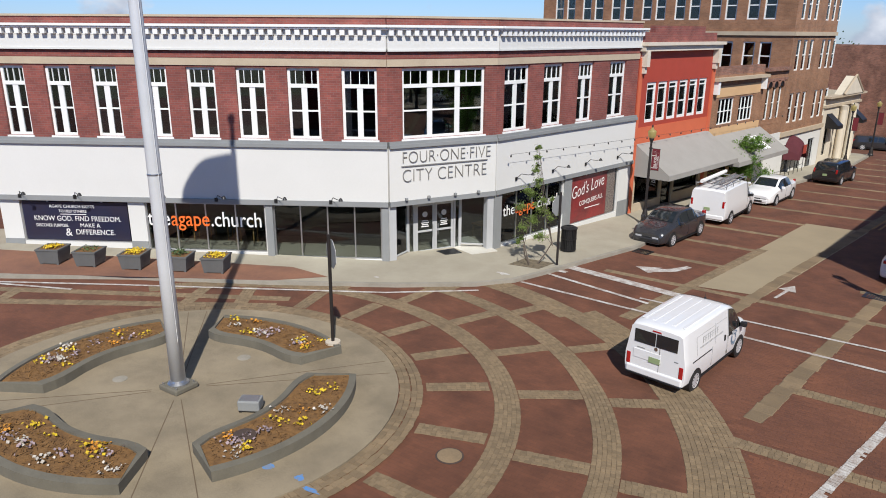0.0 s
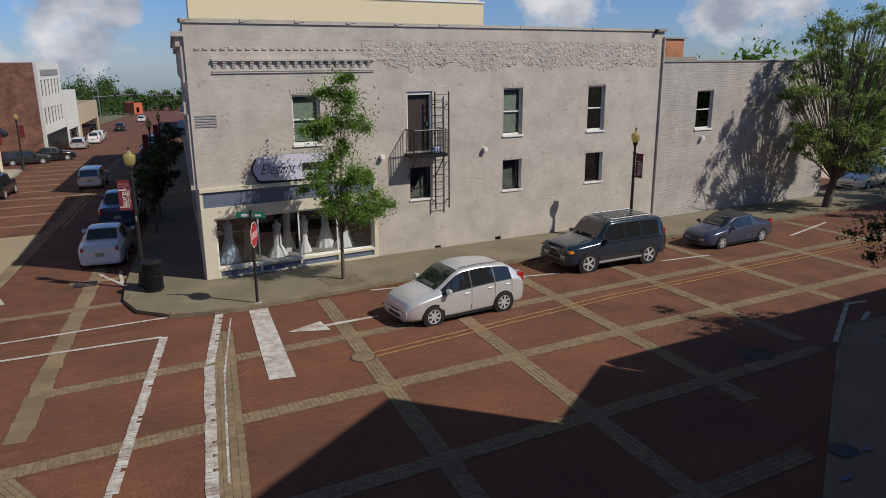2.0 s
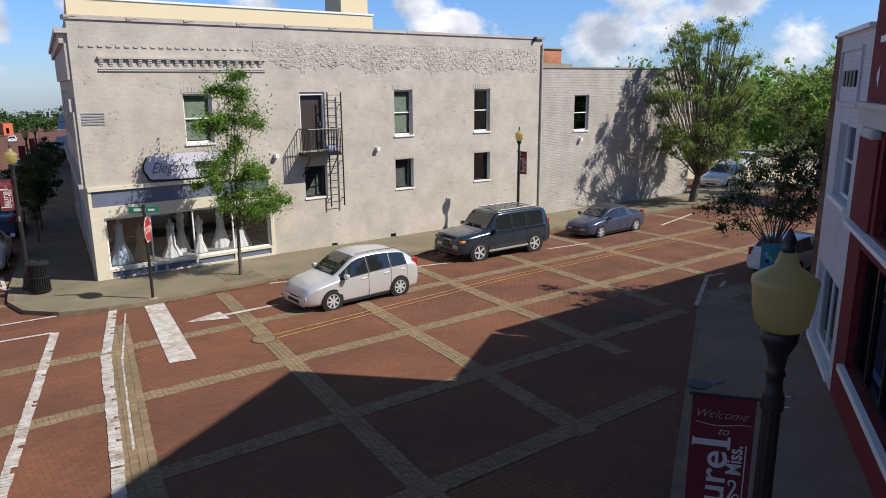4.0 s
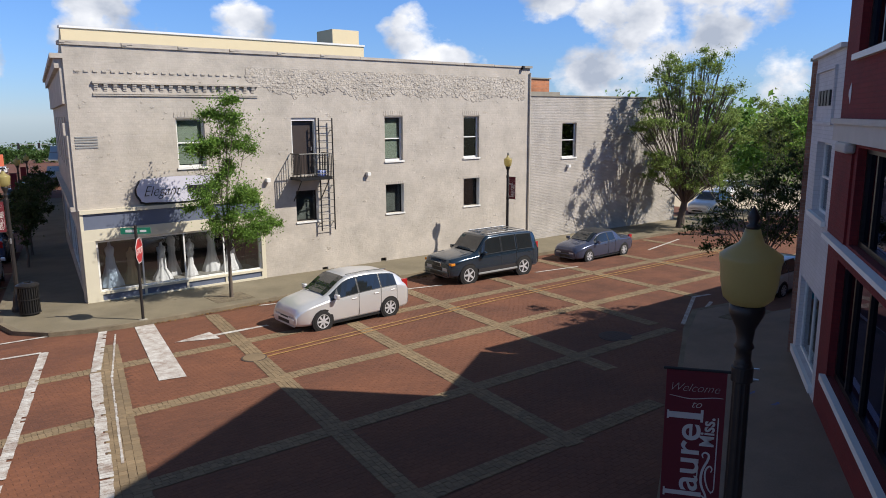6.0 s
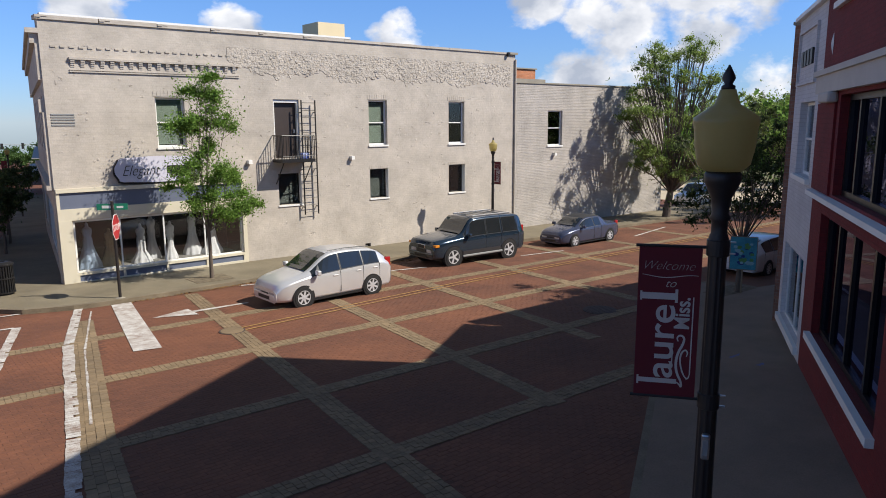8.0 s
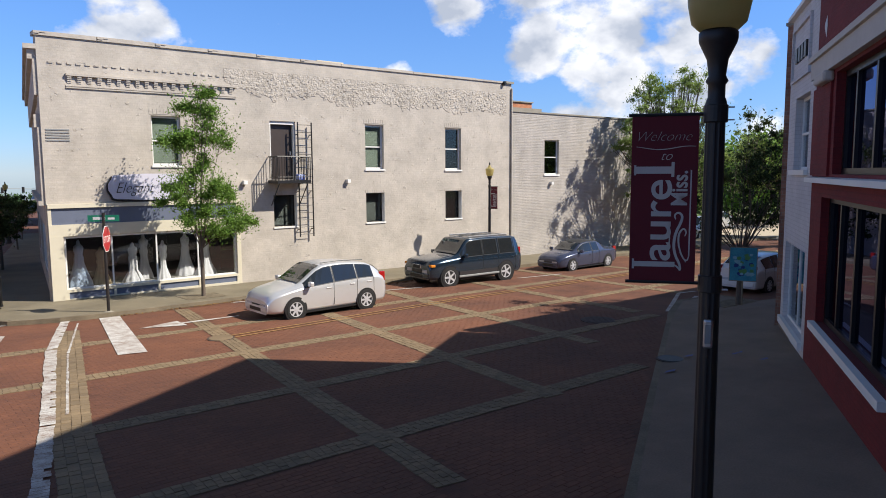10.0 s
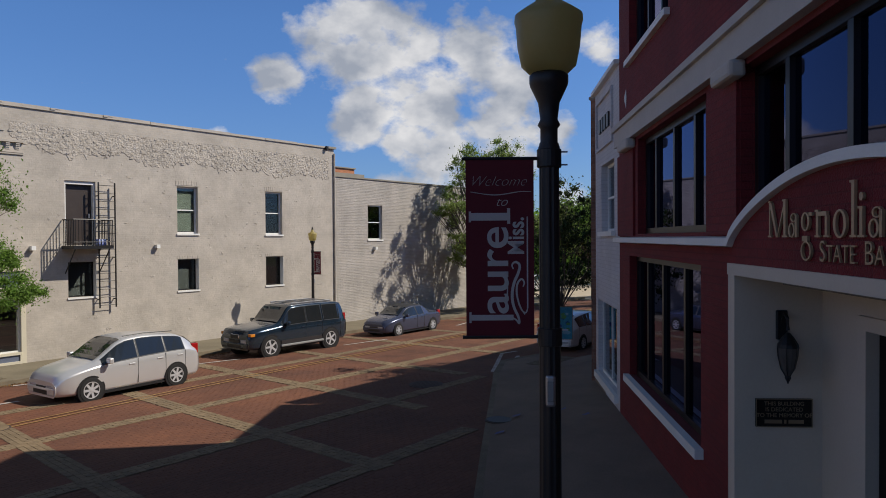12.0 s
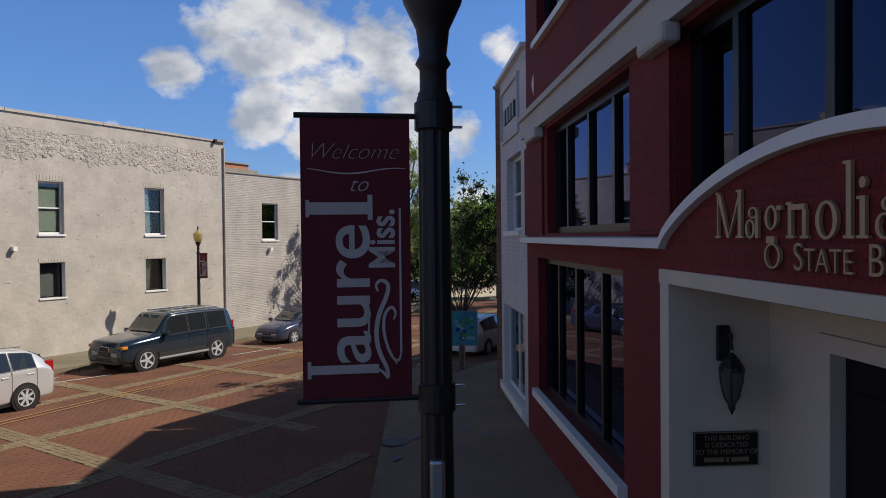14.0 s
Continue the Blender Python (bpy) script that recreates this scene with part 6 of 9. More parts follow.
for x, y, w, h, up in ((-7.29, -17.16, 0.16, 0.12, 0.053), (-6.54, -17.1, 0.13, 0.12, 0.053), (-6.11, -17.25, 0.22, 0.07, 0.046)):
    daub(x, y, w, h, up, MARK_BRIGHT, "patchy blue survey paint mark")
for x, y, w, h in ((-9.38, -4.09, 0.3, 0.16), (-8.0, -2.2, 0.4, 0.15), (-12.6, -7.2, 0.16, 0.1)):
    daub(x, y, w, h, 0.022 if x > -8.1 else 0.138, LINE, "splashed white paint mark")
# manholes and drains
RUSTY = surface("rusty iron", (0.085, 0.055, 0.042), (0.05, 0.036, 0.03), rough=0.8, scale=6, fine=50, bump=0.2)
def manhole(x, y, r, mat_=None, up=0.02):
    t = thing("manhole_cover", seat(x, y, 0, up), "round iron manhole cover set in the bricks" if up < 0.1 else "small dark iron cover in the concrete walk", "manhole cover")
    cv_ = part("cover", lathe([(r, 0), (r, 0.010), (r * 0.97, 0.014)], 28), mat_ or RUSTY, t)
    part("rim", lathe([(r * 1.14, -0.01), (r * 1.14, 0.003), (r * 1.02, 0.005)], 28), RUSTY, t)
    if not mat_:
        for k in range(-3, 4):
            w_ = math.sqrt(max(0.0, 0.80 - (k / 3.6) ** 2)) * r
            part("cover_rib", boxes((-w_, w_, k * r * 0.25 - 0.02, k * r * 0.25 + 0.02, 0.014, 0.019)), RUSTY, cv_)
manhole(-3.1, -6.48, 0.38); manhole(-4.71, -14.8, 0.25, PAVER); manhole(15.62, -13.76, 0.40); manhole(7.33, -9.02, 0.28, PAVER)
# the shaded walk rises from its kerb to the wall
def south_up(x, y):
    return 0.13 + 0.33 * max(0.0, min(1.0, (KERB_S(x) - y) / 3.7))
for x, y, w, h in ((13.05, -17.95, 0.22, 0.05), (13.6, -18.65, 0.24, 0.05), (13.3, -19.3, 0.16, 0.06), (11.9, -18.3, 0.20, 0.06)):
    daub(x, y, w, h, south_up(x, y) + 0.012, MARK, "faint blue survey paint mark on the walk")
manhole(12.75, -17.75, 0.24, BLACK_IRON, south_up(12.75, -17.75) - 0.004)
for x, y in ((-6.42, 2.35), (1.79, 1.95)):
    t = thing("street_drain", seat(x, y, -10, 0.015), "rusty iron street drain grate", "drain grate")
    part("frame", boxes((-0.35, 0.35, -0.3, -0.25, 0, 0.02), (-0.35, 0.35, 0.25, 0.3, 0, 0.02), (-0.35, -0.3, -0.25, 0.25, 0, 0.02), (0.3, 0.35, -0.25, 0.25, 0, 0.02)), BLACK_IRON, t)
    for k in range(7):
        part("grate_bar", boxes((-0.28 + k * 0.085, -0.24 + k * 0.085, -0.25, 0.25, 0, 0.015)), BLACK_IRON, t)

# ---- the round island ----
isl = tagged(part("island", prism(arc(5.05, 0, 360, 5)[:-1], -0.2, 0.05, fz=gz), surface("island concrete", (0.30, 0.243, 0.160), (0.190, 0.154, 0.102), rough=0.9, scale=0.8, fine=55, bump=0.2, contrast=0.95)), "round weathered concrete traffic island", "traffic island", "", "structure")
bm, base = bmesh.new(), []
for r in (5.2, 5.48):
    cobble_band(bm, base, arc(r, 0, 360, 3.2), 0.27, 0.16)
for v in bm.verts:
    v.co.z += 0.02
tagged(part("island_cobbles", bm, PAVER), "ring of worn tan cobbles round the island", "paving", "", "stuff")
for a_ in (46, 54, 134, 140, 234, 226, -33, -48):
    d = (math.cos(radians(a_)), math.sin(radians(a_)))
    part("expansion_joint", prism([(CX + d[0] * 0.6 - d[1] * 0.01, CY + d[1] * 0.6 + d[0] * 0.01), (CX + d[0] * 4.9 - d[1] * 0.01, CY + d[1] * 4.9 + d[0] * 0.01), (CX + d[0] * 4.9 + d[1] * 0.01, CY + d[1] * 4.9 - d[0] * 0.01), (CX + d[0] * 0.6 + d[1] * 0.01, CY + d[1] * 0.6 - d[0] * 0.01)], 0.051, 0.054, fz=gz), JOINT, isl)
SOIL = surface("leaf strewn soil", (0.20, 0.16, 0.10), (0.085, 0.065, 0.042), rough=1.0, scale=7, fine=70, bump=0.8, contrast=1.0)
MULCH = surface("pine straw", (0.24, 0.125, 0.04), (0.125, 0.065, 0.024), rough=1.0, scale=6, fine=90, bump=0.9, contrast=0.9)
BEDK = surface("bed kerb", (0.165, 0.15, 0.115), (0.105, 0.095, 0.072), rough=0.9, scale=2, bump=0.2)
def flower_bed(a0, a1, seed):
    R0, R1 = 2.55, 4.05
    n = 16
    outer = [(R1, a0 + 3 + (a1 - a0 - 6) * k / n) for k in range(n + 1)]
    inn = [(R0 + 0.35 * abs(2 * k / n - 1) ** 6, a1 - (a1 - a0) * k / n * 1.0) for k in range(n + 1)]
    xy = lambda r, a: (CX + r * math.cos(radians(a)), CY + r * math.sin(radians(a)))
    plan = [xy(*p) for p in outer + inn]
    t = thing("flower_bed", pose(0, 0, 0), "kerbed flower bed with straw mulch and pansies", "flower bed", "beds round the flagpole")
    cx_ = sum(p[0] for p in plan) / len(plan); cy_ = sum(p[1] for p in plan) / len(plan)
    mid = xy((R0 + R1) / 2, (a0 + a1) / 2)
    ins = [xy(R1 - 0.16, a) for r, a in outer] + [xy(r + 0.16, a0 + 2.5 + (a - a0) * (a1 - a0 - 5) / (a1 - a0)) for r, a in inn]
    bm = bmesh.new()
    N_ = len(plan)
    ring = [[bm.verts.new((x, y, gz(x, y) + h)) for x, y in q] for q, h in ((plan, 0.0), (plan, 0.27), (ins, 0.29), (ins, 0.1))]
    for a, b in zip(ring, ring[1:]):
        for k in range(N_):
            bm.faces.new((a[k], a[(k + 1) % N_], b[(k + 1) % N_], b[k]))
    part("bed_kerb", bm, BEDK, t)
    bm = bmesh.new()
    bm.faces.new([bm.verts.new((x, y, gz(x, y) + 0.24)) for x, y in ins])
    part("mulch", bm, MULCH, t)
    r_ = random.Random(seed)
    cols = {"yellow": (0.72, 0.50, 0.02), "white": (0.60, 0.55, 0.48), "mauve": (0.40, 0.31, 0.33), "orange": (0.70, 0.30, 0.03)}
    for cname, c in cols.items():
        bm = bmesh.new()
        for k in range({"yellow": 5, "white": 3, "mauve": 4, "orange": 2}[cname]):
            a, r = a0 + 6 + r_.random() * (a1 - a0 - 12), R0 + 0.35 + r_.random() * (R1 - R0 - 0.65)
            fx, fy = xy(r, a)
            for j in range(r_.randint(14, 26)):
                px, py = fx + r_.gauss(0, 0.10), fy + r_.gauss(0, 0.10)
                z = gz(px, py) + 0.27 + r_.random() * 0.09
                s = 0.016 + r_.random() * 0.014
                m = pose(px, py, z, r_.uniform(-50, 50), r_.uniform(-50, 50), r_.uniform(0, 360))
                bm.faces.new([bm.verts.new(m @ Vector(v)) for v in ((-s, -s, 0), (s, -s, 0.008), (s, s, 0), (-s, s, 0.008))])
        part("blossom", bm, surface("petal " + cname, c, tuple(v * 0.7 for v in c), rough=0.8, bump=0, island=0.3), t)["kind"] = "stuff"
    bm = bmesh.new()
    for k in range(900):
        a, r = a0 + 5 + r_.random() * (a1 - a0 - 10), R0 + 0.3 + r_.random() * (R1 - R0 - 0.5)
        px, py = xy(r, a)
        px, py = px + r_.gauss(0, 0.05), py + r_.gauss(0, 0.05)
        s = 0.012 + r_.random() * 0.015
        m = pose(px, py, gz(px, py) + 0.245 + r_.random() * 0.03, r_.uniform(-40, 40), r_.uniform(-40, 40), r_.uniform(0, 360))
        bm.faces.new([bm.verts.new(m @ Vector(v)) for v in ((-s * 0.3, -s * 2, 0), (s * 0.3, -s * 2, 0.004), (s * 0.3, s * 2, 0), (-s * 0.3, s * 2, 0.004))])
    part("straw", bm, MULCH, t)["kind"] = "stuff"
for (a0, a1), sd_ in zip(((-32, 44), (62, 128), (147, 222), (240, 312)), (1, 2, 3, 4)):
    flower_bed(a0, a1, sd_)

for x, y in ((-11.34, -14.16), (-10.77, -18.59), (-12.72, -16.69)):
    t = thing("cover_plate", seat(x, y, 0, 0.05), "small pale round cover plate in the island", "cover plate", "island plates")
    part("plate", lathe([(0.17, 0.0), (0.17, 0.004), (0.15, 0.007)], 20), KERB, t)
t = thing("valve_cover", seat(-8.18, -16.93, 0, 0.262), "rusty round valve cover in the flower bed", "manhole cover")
part("rim", lathe([(0.24, 0.0), (0.24, 0.03), (0.2, 0.036)], 24), RUSTY, t)
part("cover", lathe([(0.18, 0.03), (0.18, 0.042), (0.16, 0.045)], 24), RUSTY, t)
# flagpole, its flag and the small floodlight
fp = thing("flagpole", seat(CX, CY, 0, 0.05), "tall tapered aluminium flagpole on a square base", "flagpole")
part("base", soft_box(-0.31, 0.31, -0.31, 0.31, 0, 0.13, 0.03), BEDK, fp)
for a_ in range(4):
    part("bolt", lathe([(0.025, 0.13), (0.025, 0.17), (0.01, 0.175)], 8, at=(0.24 * (1 if a_ % 2 else -1), 0.24 * (1 if a_ > 1 else -1), 0)), STEEL, fp)
part("collar", lathe([(0.24, 0.13), (0.24, 0.16), (0.19, 0.20), (0.175, 0.24)], 24), STEEL, fp)
part("pole", lathe([(0.17, 0.13), (0.155, 3.0), (0.14, 6.0), (0.115, 10), (0.085, 15.2)], 24), surface("pole aluminium", (0.66, 0.66, 0.66), (0.56, 0.56, 0.56), rough=0.42, metal=0.15, scale=2, bump=0.02), fp, smooth=True)
part("truck", lathe([(0.09, 15.2), (0.13, 15.25), (0.13, 15.4), (0.02, 15.52)], 16), STEEL, fp)
part("halyard", tube([(0.19, -0.03, 1.2), (0.13, -0.03, 15.1)], 0.006, 4), WHITE_PAINT, fp)
part("pole_joint", lathe([(0.152, 4.98), (0.156, 5.0), (0.152, 5.02)], 24), STEEL, fp)
fl = thing("flag", seat(CX, CY, 210, 0.05), "limp cloth flag hanging from the pole", "flag")
bm = bmesh.new()
gv = []
for i in range(17):
    u = i / 16
    gv.append([bm.verts.new((0.10 + u * 2.0, 0.10 * math.sin(u * 9 + v * 0.15) * u, 12.05 + (1 - v / 14) * (0.02 + 1.95 * math.sqrt(max(0.0, 1 - u * u))))) for v in range(15)])
for i in range(16):
    for j in range(14):
        bm.faces.new((gv[i][j], gv[i + 1][j], gv[i + 1][j + 1], gv[i][j + 1]))
part("flag_cloth", bm, surface("flag cloth", (0.55, 0.10, 0.10), (0.6, 0.55, 0.55), rough=0.9, scale=1.5), fl)
bx = thing("ground_floodlight", seat(-9.15, -15.9, 30, 0.05), "small grey ground floodlight box", "floodlight")
part("housing", soft_box(-0.24, 0.24, -0.17, 0.17, 0.06, 0.3, 0.03), GREY_PAINT, bx)
part("lens", boxes((-0.2, 0.2, -0.13, 0.13, 0.301, 0.308)), STEEL, bx)
for x in (-0.2, 0.2):
    part("foot", boxes((x - 0.03, x + 0.03, -0.12, 0.12, 0, 0.06)), BLACK_IRON, bx)

# ---- street furniture ----
BANNER = surface("burgundy banner cloth", (0.155, 0.014, 0.022), (0.125, 0.011, 0.018), rough=0.8, scale=3, fine=90, bump=0.05)
BTEXT = surface("banner print", (0.62, 0.56, 0.52), (0.55, 0.5, 0.46), rough=0.8, bump=0.02)
GLOBE = surface("amber lamp globe", (0.50, 0.43, 0.20), (0.40, 0.34, 0.14), rough=0.3, scale=2, bump=0.0, coat=0.3)
N_, L_ = GLOBE.node_tree.nodes, GLOBE.node_tree.links
tl_, mx_ = N_.new("ShaderNodeBsdfTranslucent"), N_.new("ShaderNodeMixShader")
tl_.inputs["Color"].default_value, mx_.inputs[0].default_value = (0.80, 0.70, 0.38, 1), 0.55
L_.new(N_["Principled BSDF"].outputs[0], mx_.inputs[1]); L_.new(tl_.outputs[0], mx_.inputs[2]); L_.new(mx_.outputs[0], N_["Material Output"].inputs["Surface"])
IRON = surface("lamp post iron", (0.026, 0.021, 0.019), (0.014, 0.011, 0.010), rough=0.5, scale=5, fine=50, bump=0.08)
def flat_bars(*rows):
    """Thin upright bars (x0, x1, z0, z1), as thick as print."""
    return boxes(*[(a, b, -0.0008, 0.0008, c, d) for a, b, c, d in rows])
def flat_ribbon(pts, w):
    """A printed curl along (x, z) points, smoothed, thinner towards its ends."""
    for _ in range(2):
        q = [pts[0]]
        for a, b in zip(pts, pts[1:]):
            q += [(a[0] * 0.75 + b[0] * 0.25, a[1] * 0.75 + b[1] * 0.25), (a[0] * 0.25 + b[0] * 0.75, a[1] * 0.25 + b[1] * 0.75)]
        pts = q + [pts[-1]]
    bm = bmesh.new()
    prev, n = None, len(pts)
    for i, p in enumerate(pts):
        a, b = pts[max(0, i - 1)], pts[min(n - 1, i + 1)]
        d = Vector((b[0] - a[0], b[1] - a[1])).normalized()
        h = w / 2 * (0.35 + 0.65 * math.sin(math.pi * (i + 0.5) / n))
        row = [bm.verts.new((p[0] + s_ * d.y * h, y, p[1] - s_ * d.x * h)) for s_, y in ((-1, -0.0008), (1, -0.0008), (1, 0.0008), (-1, 0.0008))]
        if prev:
            for k in range(4):
                bm.faces.new((prev[k], prev[(k + 1) % 4], row[(k + 1) % 4], row[k]))
        prev = row
    return bm
def wider(rows, k):
    return [(r * k, z) for r, z in rows]
def street_lamp(x, y, turn, up=0.13, banner=True, detail=True, size=1.0):
    t = thing("street_lamp", seat(x, y, turn, up) @ Matrix.Scale(size, 4), "black fluted street lamp with an amber globe and burgundy banner", "street lamp", "street lamps")
    part("base", lathe([(0.21, 0), (0.21, 0.10), (0.17, 0.18), (0.14, 0.45), (0.11, 0.6), (0.075, 0.75)], 20), IRON, t)
    bm = bmesh.new()
    n, rings = 40, []
    for z in (0.7, 2.0, 3.62):
        rings.append([bm.verts.new(((0.064 - 0.004 * z + (0.004 if k % 4 < 2 else 0)) * math.cos(2 * math.pi * k / n), (0.064 - 0.004 * z + (0.004 if k % 4 < 2 else 0)) * math.sin(2 * math.pi * k / n), z)) for k in range(n)])
    for a, b in zip(rings, rings[1:]):
        for k in range(n):
            bm.faces.new((a[k], a[(k + 1) % n], b[(k + 1) % n], b[k]))
    part("shaft", bm, IRON, t)
    part("capital", lathe(wider([(0.040, 3.55), (0.052, 3.57), (0.052, 3.60), (0.042, 3.63), (0.042, 3.70), (0.055, 3.72), (0.042, 3.75), (0.052, 3.84), (0.090, 3.93), (0.094, 3.95), (0.094, 3.985), (0.08, 4.0)], 1.12), 28), IRON, t, smooth=True)
    part("globe", lathe(wider([(0.095, 4.0), (0.132, 4.04), (0.150, 4.14), (0.158, 4.25), (0.165, 4.28), (0.163, 4.31), (0.12, 4.345), (0.065, 4.385), (0.05, 4.43), (0.04, 4.47)], 1.12), 32), GLOBE, t, "amber ribbed lamp globe", smooth=True)
    part("finial", lathe(wider([(0.035, 4.47), (0.035, 4.49), (0.02, 4.50), (0.035, 4.535), (0.022, 4.57), (0.003, 4.61)], 1.12), 14), IRON, t, smooth=True)
    for z in (3.54, 2.57):
        a_ = part("banner_arm", tube([(0.03, 0, z), (0.475, 0, z)], 0.010, 8), IRON, t)
        part("arm_clamp", lathe([(0.062, z - 0.05), (0.067, z - 0.045), (0.067, z + 0.045), (0.062, z + 0.05)], 20), IRON, t)
        for dz in (0.035, -0.035):
            part("strap_tail", boxes((-0.10, -0.04, -0.006, 0.006, z + dz - 0.004, z + dz + 0.004)), STEEL, t)
    b_ = part("banner", boxes((0.085, 0.455, -0.004, 0.004, 2.57, 3.54)), BANNER, t, "burgundy cloth banner with pale lettering")
    if detail:
        for side in (-1, 1):
            m = (pose(0.27, -0.006, 2.57) if side < 0 else pose(0.27, 0.006, 2.57, 0, 0, 180)) @ Matrix.Diagonal((1.19, 1, 1.2125, 1)) @ pose(0, 0, -2.66)
            lettering("Welcome", 0.066, m @ pose(-0.012, 0, 3.338) @ ON_WALL, BTEXT, b_, 0.0008, align="CENTER", slant=0.45, weight=-0.002)
            part("swash", flat_ribbon([(-0.135 + 0.031 * k, 3.305 + 0.008 * math.sin(k * 0.7 + 2.2)) for k in range(10)], 0.004), BTEXT, b_).matrix_basis = m
            lettering("to", 0.062, m @ pose(0.005, 0, 3.248) @ ON_WALL, BTEXT, b_, 0.0008, align="CENTER", slant=0.45, weight=-0.001)
            # the long bars of the first and last letters, the four between them, and their curls
            lettering("aure", 0.20, m @ pose(0.035, 0, 2.762) @ ON_WALL @ pose(0, 0, 0, 0, 0, 90), BTEXT, b_, 0.0008, width=1.10, weight=0.002)
            part("letter_bar", flat_bars((-0.135, 0.035, 3.183, 3.217), (-0.142, -0.132, 3.176, 3.224), (0.033, 0.047, 3.168, 3.238)), BTEXT, b_).matrix_basis = m
            part("letter_bar", flat_bars((-0.135, 0.06, 2.735, 2.760), (-0.142, -0.132, 2.724, 2.772)), BTEXT, b_).matrix_basis = m
            lettering("Miss.", 0.105, m @ pose(0.108, 0, 3.028) @ ON_WALL @ pose(0, 0, 0, 0, 0, 90), BTEXT, b_, 0.0008, width=0.82, weight=0.002)
            part("rule", flat_bars((0.122, 0.128, 2.79, 3.20)), BTEXT, b_).matrix_basis = m
            for pts_, w_ in ((((0.055, 2.748), (0.075, 2.735), (0.088, 2.716), (0.084, 2.75), (0.062, 2.79), (0.052, 2.84), (0.06, 2.90), (0.085, 2.95), (0.092, 2.985), (0.07, 3.0), (0.052, 2.985), (0.06, 2.965)), 0.013),
                             (((0.112, 2.76), (0.088, 2.80), (0.074, 2.85), (0.076, 2.90), (0.098, 2.925), (0.112, 2.905), (0.104, 2.885)), 0.009),
                             (((0.125, 2.79), (0.118, 2.765), (0.10, 2.775), (0.082, 2.81)), 0.007), (((0.03, 2.80), (0.034, 2.88), (0.03, 2.95)), 0.006)):
                part("swash", flat_ribbon(pts_, w_), BTEXT, b_).matrix_basis = m
    part("outlet_box", soft_box(-0.026, 0.026, -0.082, -0.045, 2.20, 2.37, 0.012), STEEL, t).matrix_basis = pose(0, 0, 0, 0, 0, -187)
    part("outlet_lid", soft_box(-0.018, 0.018, -0.088, -0.081, 2.23, 2.34, 0.003, 1), GREY_PAINT, t).matrix_basis = pose(0, 0, 0, 0, 0, -187)
    return t
street_lamp(4.82, -23.05, 127, up=0.18, size=1.04)
street_lamp(22.3, -2.45, -85, up=0.11)
street_lamp(-7.78, 6.6, -8); street_lamp(3.48, 0.30, 172)
street_lamp(7.0, 24.0, 172, detail=False); street_lamp(9.2, 36.0, 172, detail=False); street_lamp(-1.9, 35.5, -8, detail=False); street_lamp(-0.6, 43.2, -8, detail=False)

def stop_sign(x, y, turn, h=2.15, street=True, back=False):
    t = thing("stop_sign", seat(x, y, turn, 0.1), "red octagonal stop sign on a dark post", "road sign", "stop signs")
    part("post", lathe([(0.045, 0), (0.045, h + (0.75 if street else 0.5))], 12), IRON, t)
    part("post_base", lathe([(0.14, -0.02), (0.14, 0.03), (0.06, 0.06)], 12), KERB, t)
    if h > 2.5:
        part("footing", lathe([(0.20, 0.0), (0.20, 0.205), (0.05, 0.215)], 14), surface("pale footing", (0.58, 0.50, 0.40), (0.46, 0.40, 0.31), rough=0.9, scale=5), t)
    def octagon(r, y0, y1):
        bm = bmesh.new()
        vs = [[bm.verts.new((r * math.cos(radians(22.5 + 45 * k)), yy, h + r * math.sin(radians(22.5 + 45 * k)))) for k in range(8)] for yy in (y0, y1)]
        bm.faces.new(vs[0]); bm.faces.new(vs[1][::-1])
        for k in range(8):
            bm.faces.new((vs[0][k], vs[1][k], vs[1][(k + 1) % 8], vs[0][(k + 1) % 8]))
        return bm
    part("sign_plate", octagon(0.40, -0.058, -0.052), WHITE_PAINT if not back else GREY_PAINT, t)
    f_ = part("sign_face", octagon(0.375, -0.062, -0.058), surface("sign red", (0.45, 0.02, 0.025), (0.38, 0.018, 0.02), rough=0.4, bump=0), t)
    part("plate_back", octagon(0.40, -0.0515, -0.047), GREY_PAINT, t)
    lettering("STOP", 0.27, pose(0, -0.063, h - 0.1) @ ON_WALL, WHITE_PAINT, f_, 0.001, align="CENTER")
    if street:
        b_ = part("street_blade", boxes((-0.01, 0.01, -0.42, 0.42, h + 0.5, h + 0.68)), surface("sign green", (0.01, 0.22, 0.12), (0.01, 0.18, 0.1), rough=0.4, bump=0), t, "green street name blade")
        part("writing_bar", boxes((-0.013, -0.0105, -0.05, 0.28, h + 0.55, h + 0.63), (-0.013, -0.0105, -0.3, -0.12, h + 0.55, h + 0.61)), WHITE_PAINT, b_)
stop_sign(6.2, -3.55, 61)
stop_sign(-9.87, -12.44, 150, h=2.6, street=False)
stop_sign(-8.25, -2.0, 255, h=2.3, street=False)

